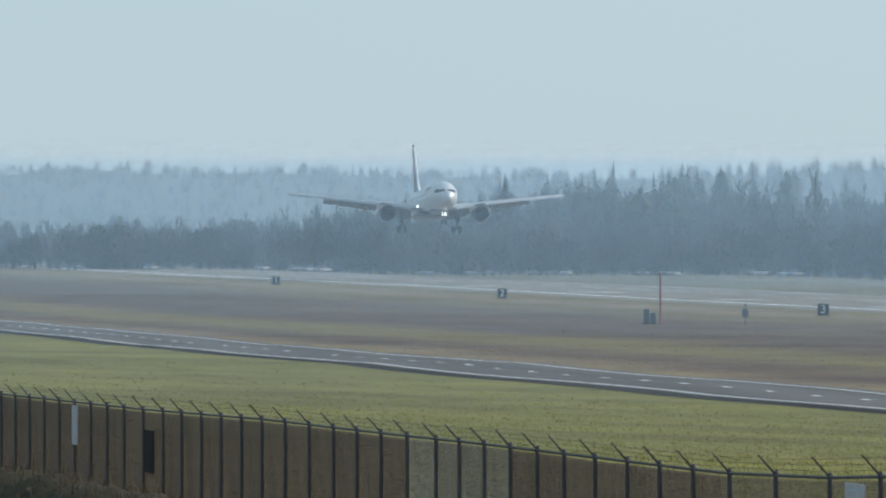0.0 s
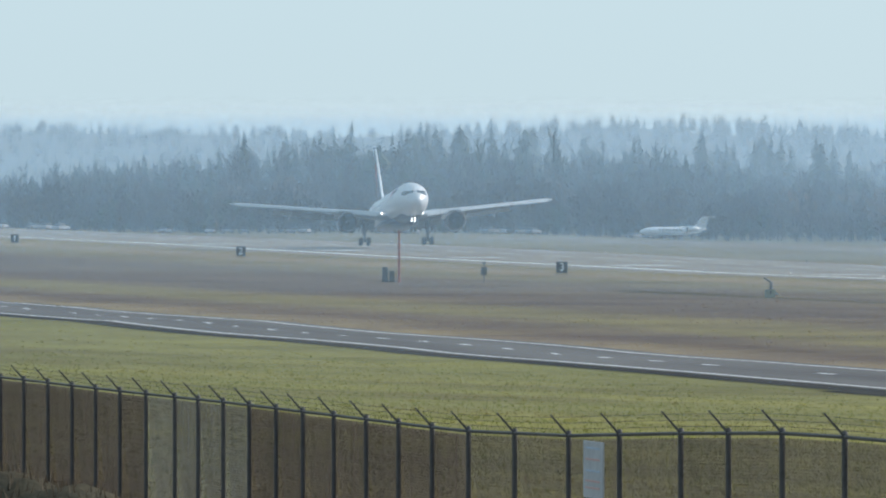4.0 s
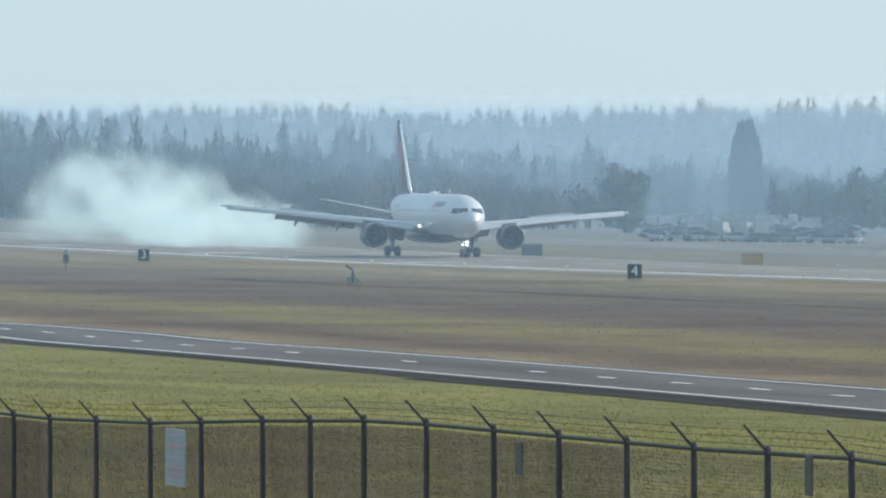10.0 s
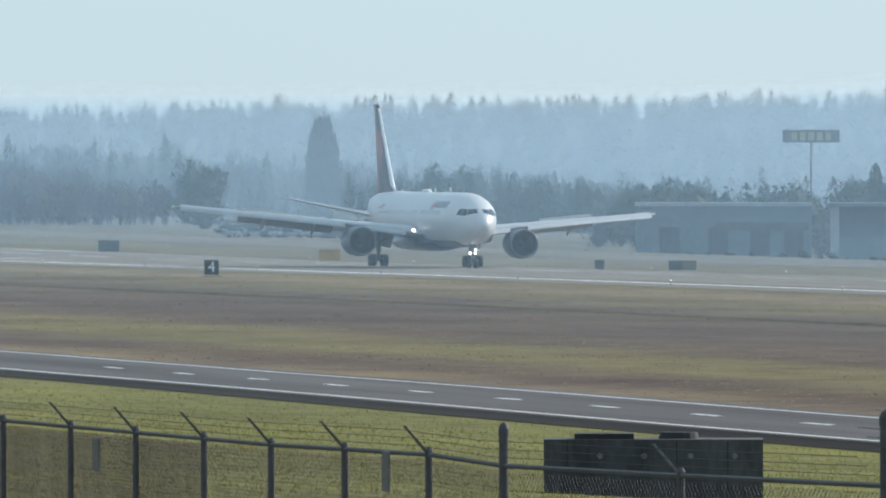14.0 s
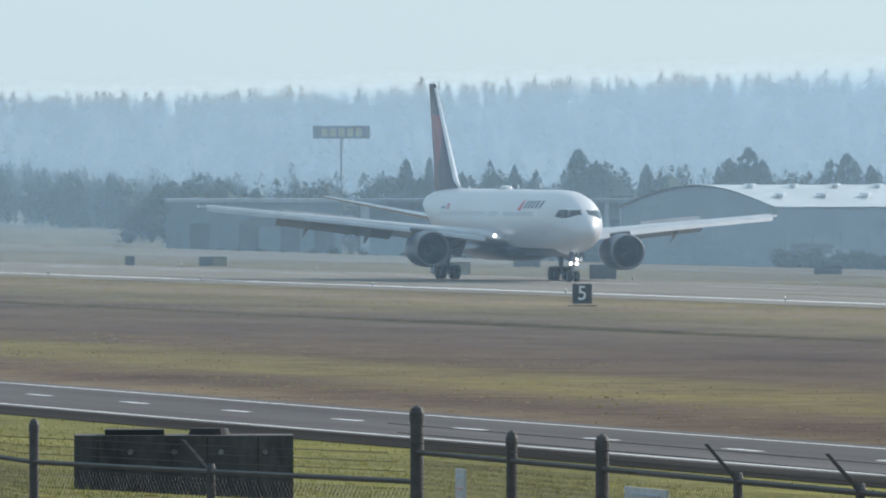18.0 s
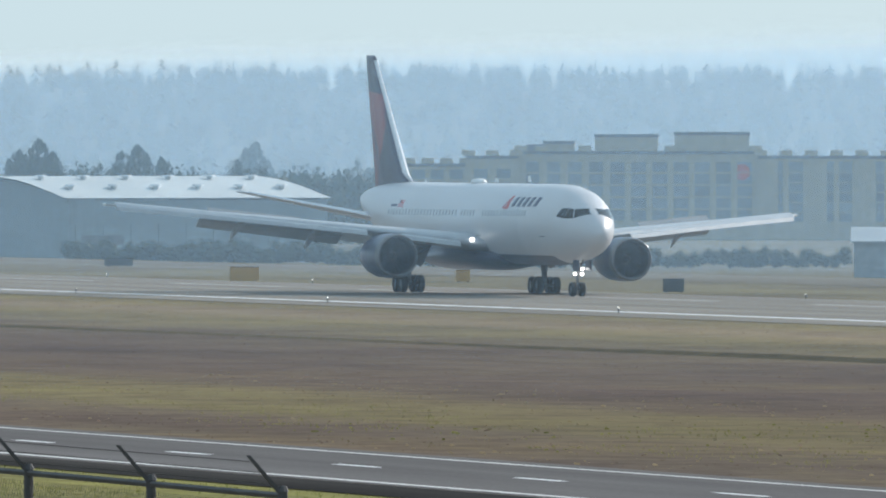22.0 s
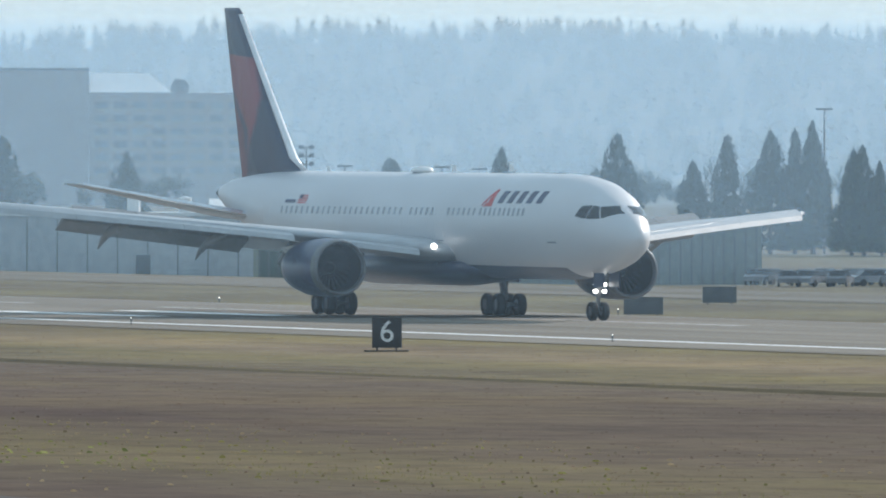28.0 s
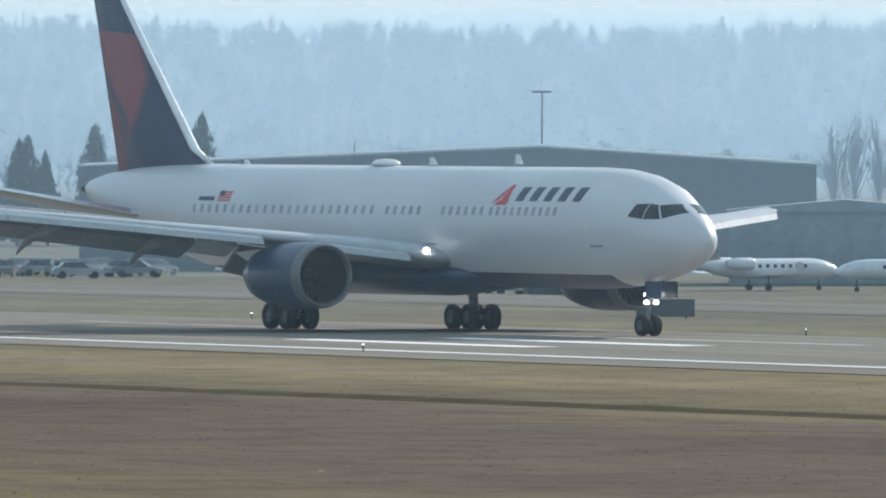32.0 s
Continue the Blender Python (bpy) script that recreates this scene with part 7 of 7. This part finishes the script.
# ---- grass and weeds ----
M["grass"] = island_varied("green_grass_blades", (0.14, 0.128, 0.04), (0.275, 0.24, 0.09), 0.8, 0.5)
M["brushwood"] = island_varied("dry_brush", (0.055, 0.042, 0.032), (0.14, 0.11, 0.075), 0.9, 0.2)
M["weed"] = island_varied("green_weeds", (0.12, 0.12, 0.04), (0.27, 0.26, 0.08), 0.85, 0.4)


def tufts(name, count, x0, x1, y0, y1, h0, h1, mat, label, seed, patchy=0.0, scale=0.05):
    """Blades of grass, three to a tuft, thinned by a patchy noise."""
    g = np.random.RandomState(seed)
    xs = x0 + (x1 - x0) * g.rand(count) ** 0.6 if x0 < x1 else x0 + (x1 - x0) * g.rand(count)
    ys = y0 + (y1 - y0) * g.rand(count)
    verts, faces = [], []
    for x, y in zip(xs, ys):
        if patchy and noise.noise(Vector((x * scale * 0.35, y * scale, seed))) < patchy - 0.5:
            continue
        z = lie(x, y)
        dy = road_drift(x)
        if 98.0 + dy < y < 114.0 + dy:
            continue
        for _ in range(3):
            h = h0 + (h1 - h0) * g.rand()
            a, lean, w = g.rand() * 6.28, g.rand() * 0.6 * h, h * 0.16
            bx, by = x + (g.rand() - 0.5) * h * 2, y + (g.rand() - 0.5) * h * 2
            c, s_ = math.cos(a), math.sin(a)
            i = len(verts)
            verts += [(bx - w * c, by - w * s_, z - 0.02), (bx + w * c, by + w * s_, z - 0.02), (bx + lean * s_, by - lean * c, z + h)]
            faces.append((i, i + 1, i + 2))
    tagged(new(name, mesh_from(name, verts, faces, mat)), label, "grass", kind="stuff")


tufts("bank_grass", 95000, -720.0, -55.0, 19.0, 97.0, 0.03, 0.11, patchy_grass("bank_grass_blades"), "short green grass on the near bank", 1)
tufts("verge_weeds", 4500, -620.0, -230.0, 113.0, 127.0, 0.03, 0.10, M["weed"], "patchy green weeds on the road's far verge", 2, 0.52, 0.12)
M["tan_clump"] = island_varied("tan_turf_clumps", (0.20, 0.165, 0.105), (0.30, 0.245, 0.15), 0.9, 0.5)
M["brown_clump"] = island_varied("brown_turf_clumps", (0.15, 0.11, 0.092), (0.24, 0.18, 0.145), 0.9, 0.65)


def clumps(name, count, x0, x1, y0, y1, h0, h1, mat, label, seed, gap=0.0):
    """Low ragged clumps of turf, each one broad blade-edged sheet, thinned where the noise is low."""
    g = np.random.RandomState(seed)
    verts, faces = [], []
    for u, v, r1, r2, r3, r4 in g.rand(count, 6):
        x, y = x0 + (x1 - x0) * u, y0 + (y1 - y0) * v
        if y < 114.2 + road_drift(x) or noise.noise(Vector((x * 0.012, y * 0.05, seed))) < gap - 0.5:
            continue
        z, h, a = lie(x, y), h0 + (h1 - h0) * r1 * r1, (r2 - 0.5) * 2.2
        w = h * (0.7 + 2.3 * r3)
        c, s_, i = math.sin(a) * w, math.cos(a) * w, len(verts)
        verts += [(x - c, y - s_, z - 0.02), (x + c, y + s_, z - 0.02), (x + c * 0.5, y + s_ * 0.5, z + h * (0.6 + 0.4 * r4)), (x - c * 0.6, y - s_ * 0.6, z + h)]
        faces.append((i, i + 1, i + 2, i + 3))
    tagged(new(name, mesh_from(name, verts, faces, mat)), label, "grass", kind="stuff")




def tussocks(name, count, x0, x1, y0, y1, h0, h1, mat, label, seed):
    """Ragged standing tufts of turf, each a low jagged fan of blades, more of them where the noise is high."""
    g = np.random.RandomState(seed)
    verts, faces = [], []
    for u, v, r1, r2, r3, r4, r5 in g.rand(count, 7):
        x, y = x0 + (x1 - x0) * u, y0 + (y1 - y0) * v
        dy = road_drift(x)
        if 96.5 + dy < y < 114.2 + dy or noise.noise(Vector((x * 0.02, y * 0.09, seed))) + 0.6 * noise.noise(Vector((x * 0.11, y * 0.4, seed))) < r5 * 0.7 - 0.55:
            continue
        z, h, a = lie(x, y) - 0.02, h0 + (h1 - h0) * r1 * r1, (r2 - 0.5) * 1.6
        w = h * (1.0 + 3.0 * r3) + 0.02
        c, s_, i = math.cos(a) * w, math.sin(a) * w, len(verts)
        verts += [(x - c, y - s_, z), (x + c, y + s_, z), (x + c * 0.8, y + s_ * 0.8, z + h * (0.35 + 0.4 * r4)), (x + c * 0.25, y + s_ * 0.25, z + h), (x - c * 0.2, y - s_ * 0.2, z + h * (0.5 + 0.4 * r3)), (x - c * 0.75, y - s_ * 0.75, z + h * (0.95 - 0.6 * r4))]
        faces.append((i, i + 1, i + 2, i + 3, i + 4, i + 5))
    tagged(new(name, mesh_from(name, verts, faces, mat)), label, "grass", kind="stuff")


M["tussock"] = ground_material("standing_turf", 0.5)
tussocks("turf_tussocks", 90000, -760.0, -225.0, 104.0, 217.0, 0.006, 0.042, M["tussock"], "uneven standing tufts across the brown and tan turf", 41)
tussocks("far_tussocks", 26000, -1250.0, -760.0, 100.0, 217.0, 0.01, 0.07, M["tussock"], "uneven standing tufts across the far turf", 42)
tussocks("bank_tussocks", 40000, -900.0, -60.0, 20.0, 99.0, 0.012, 0.075, M["tussock"], "uneven standing tufts of green grass on the near bank", 43)
clumps("tan_turf", 10000, -1150.0, -230.0, 184.0, 213.0, 0.005, 0.030, M["tan_clump"], "short tan turf beside the runway", 11, 0.2)
clumps("brown_turf", 16000, -1150.0, -230.0, 139.0, 190.0, 0.005, 0.028, M["brown_clump"], "short brown dead turf across the field", 12, 0.2)
clumps("verge_turf", 12000, -1000.0, -230.0, 102.0, 143.0, 0.005, 0.050, M["tan_clump"], "short tan and olive turf beyond the road", 13, 0.25)
clumps("verge_brown", 6000, -1000.0, -230.0, 102.0, 143.0, 0.005, 0.045, M["brown_clump"], "brown dead turf beyond the road", 14, 0.45)
M["leafy_weed"] = island_varied("bright_weed_leaves", (0.11, 0.13, 0.04), (0.27, 0.29, 0.11), 0.8, 0.5)
clumps("weed_leaves", 1000, -365.0, -235.0, 118.5, 132.0, 0.015, 0.075, M["leafy_weed"], "bright green leafy weeds in a strip of turf", 21, 0.52)


def furrow_y(x):
    """The line of a shallow furrow across the turf."""
    return float(np.interp(x, (-1150, -900, -734, -435, -300, -200), (167.0, 168.5, 169.5, 179.5, 183.5, 185.0))) + 0.7 * noise.noise(Vector((x * 0.02, 4.0, 0.0)))


xs = [-1150 + 2.5 * i for i in range(377)]
rings = []
for x in xs:
    y, h = furrow_y(x), max(0.02, 0.11 + 0.16 * noise.noise(Vector((x * 0.012, 0.0, 9.0))) + 0.05 * noise.noise(Vector((x * 0.21, 0.0, 2.0))))
    rings.append([(x, y + dy, lie(x, y + dy) + dz) for dy, dz in ((-0.9, -0.03), (-0.25, h * 0.55), (0.1, h), (0.9, h * 0.6), (3.2, -0.03))])
# dark turf colour holds the shade along the furrow's near side
M["furrow"] = varied("furrow_shade_turf", (0.05, 0.042, 0.03), (0.11, 0.092, 0.055), 0.4, 0.95, relief=0.05, fine=5)
M["furrow"].node_tree.nodes["Principled BSDF"].inputs["Specular IOR Level"].default_value = 0.02
tagged(new("furrow", finish(loft(rings, closed=False, cap=False), "furrow", M["furrow"], True)), "low ragged furrow across the field, its shade in dark turf colour", "furrow", kind="stuff")
verts, faces = [], []
gs = random.Random(31)
for k in range(9000):
    x = -760.0 + 540.0 * k / 9000 + gs.uniform(-0.1, 0.1)
    y = furrow_y(x) + gs.uniform(0.4, 2.2)
    z, h, i = lie(x, y), gs.uniform(0.02, 0.07), len(verts)
    verts += [(x - h * 0.5, y, z - 0.01), (x + h * 0.5, y + gs.uniform(-0.03, 0.03), z - 0.01), (x + gs.uniform(-0.04, 0.04), y, z + h)]
    faces.append((i, i + 1, i + 2))
tagged(new("seam_grass", mesh_from("seam_grass", verts, faces, M["grass"])), "thin line of taller grass along a seam in the turf", "grass", kind="stuff")
clumps("verge_green", 5000, -800.0, -230.0, 112.0, 140.0, 0.01, 0.05, M["weed"], "green weeds in the turf beyond the road", 15, 0.55)
g = random.Random(8)
verts, faces = [], []
for _ in range(11000):
    x, y = g.uniform(-232, -128), g.uniform(12.0, 16.4)
    z = lie(x, y) + max(0.0, bank_top(x, y))
    h, a = g.uniform(0.03, 0.15), g.uniform(0, 6.28)
    w, i = h * 0.12, len(verts)
    verts += [(x - w * math.cos(a), y - w * math.sin(a), z - 0.03), (x + w * math.cos(a), y + w * math.sin(a), z - 0.03), (x + g.uniform(-0.5, 0.5) * h, y + g.uniform(-0.5, 0.5) * h, z + h)]
    faces.append((i, i + 1, i + 2))
tagged(new("brush", mesh_from("brush", verts, faces, M["brushwood"])), "dark dry brush on the earth bank", "brush", kind="stuff")


# ---- tyre smoke ----
def smoke_material():
    m = bpy.data.materials.new("tyre_smoke")
    m.use_nodes = True
    nt = m.node_tree
    nt.nodes.remove(nt.nodes["Principled BSDF"])
    clear, dif, tra = (nt.nodes.new("ShaderNodeBsdf" + k) for k in ("Transparent", "Diffuse", "Translucent"))
    dif.inputs[0].default_value = tra.inputs[0].default_value = (0.78, 0.93, 0.93, 1)
    half, whole = nt.nodes.new("ShaderNodeMixShader"), nt.nodes.new("ShaderNodeMixShader")
    half.inputs[0].default_value = 0.78
    nt.links.new(dif.outputs[0], half.inputs[1])
    nt.links.new(tra.outputs[0], half.inputs[2])
    f = noise_node(nt, 0.35, 2)
    r = ramp(nt, f, ((0.3, (0.006, 0.006, 0.006)), (0.72, (0.044, 0.044, 0.044))))
    nt.links.new(r, whole.inputs[0])
    nt.links.new(clear.outputs[0], whole.inputs[1])
    nt.links.new(half.outputs[0], whole.inputs[2])
    nt.links.new(whole.outputs[0], nt.nodes["Material Output"].inputs[0])
    return m


M["smoke"] = smoke_material()
scene.cycles.transparent_max_bounces = 240


def smoke_mesh(r, seed):
    """Four ragged shells, one inside the other, so that the rim is thin."""
    bm = bmesh.new()
    for k, q in enumerate((1.0, 0.82, 0.62, 0.38)):
        made = bmesh.ops.create_icosphere(bm, subdivisions=2, radius=r * q)
        for v in made["verts"]:
            v.co *= 1 + 0.42 * noise.noise(v.co * (1.3 / r) + Vector((seed * 3.1, k * 5.0, 0)))
    return finish(bm, "smoke_puff", M["smoke"], True)


smoke_rows = []
puff_meshes = [smoke_mesh(r, i) for i, r in enumerate((1.9, 2.4, 2.9, 3.4, 4.0))]
rs = random.Random(21)
smoke = thing("tyre_smoke", pose(0, 0, 0), "pale blue-white tyre smoke hanging over the touchdown spot", "smoke")
FLIGHT_T, FLIGHT_X = [r[0] for r in FLIGHT], [r[1] for r in FLIGHT]
for i in range(185):
    f = (i + rs.random()) / 185
    x0 = -1808 + 150 * f ** 1.1
    side = rs.choice((-4.65, 4.65))
    t0 = float(np.interp(x0, FLIGHT_X, FLIGHT_T))
    q = rs.random()
    top = float(np.interp(f, (0.0, 0.12, 0.35, 0.55, 0.66, 0.82, 1.0), (5.0, 8.5, 9.5, 5.5, 4.0, 6.0, 1.5))) * q ** 0.8
    puff = part("smoke_puff", puff_meshes[min(4, int(rs.random() * 5))], None, smoke)
    y0 = CENTRE + side
    base = level(x0)
    start = pose(x0, y0, base - 6.0)
    rows = [(0.0, start), (max(0.1, t0 - 0.05), start), (t0 + 0.25, pose(x0 + 3, y0 + rs.uniform(-1, 1), base + 0.3, 0, 0, 10))]
    dx, dy = rs.uniform(-7, 6), rs.uniform(-2, 4)
    for dt, g in ((1.2, 0.62), (2.6, 0.85), (4.5, 1.2), (8.0, 1.9)):
        if t0 + dt < 31.5:
            rows.append((t0 + dt, pose(x0 + 3 + dx * g, y0 + dy * g, base + 0.6 + top * g, 0, 0, 10 + 30 * g)))
    rows.append((32.0, pose(x0 + 3 + dx * 2.2, y0 + dy * 3, base + 2.0 + top * 3.2, 0, 0, 75)))
    smoke_rows.append((puff, rows))


# ---- what moves ----
def motions():
    walk(plane, [(t, pose(x, CENTRE + dy, level(x) + z, lean, -nose, turn)) for t, x, dy, z, turn, nose, lean in FLIGHT])
    # in the air the legs hang out by half a metre and the wings bend up; both settle on touchdown
    drops = ((0.0, 0.5), (4.8, 0.5), (5.3, 0.3), (5.8, 0.15), (6.5, 0.08), (7.5, 0.0), (32.0, 0.0))
    bends = ((0.0, 2.3), (4.5, 2.3), (5.5, 1.5), (7.0, 0.8), (8.5, 0.3), (10.0, 0.0), (32.0, 0.0))
    for leg in moving_legs:
        walk(leg, [(t, pose(0, 0, -drop)) for t, drop in drops])
    for wing, side in moving_wings:
        root = pose(0, side * 2.4, 3.3)
        walk(wing, [(t, root @ pose(0, 0, 0, side * bend) @ root.inverted()) for t, bend in bends])
    for wheel, main in moving_wheels:
        # the tyres spin up on touchdown and then slow with the aeroplane; a turn of 80 degrees is the most between two keys
        at, rows, spin = wheel.location.copy(), [(0.0, 0.0), (4.8, 0.0), (5.2, 0.0)], 0.0
        for i in range(1, 135):
            spin += 78.0
            rows.append((5.2 + i * 0.2, spin))
        hang = [float(np.interp(t, [d[0] for d in drops], [d[1] for d in drops])) * main for t, _ in rows]
        walk(wheel, [(t, pose(at.x, at.y, at.z - low, 0, turn, 0)) for (t, turn), low in zip(rows, hang)])
    for puff, rows in smoke_rows:
        walk(puff, rows)


motions()
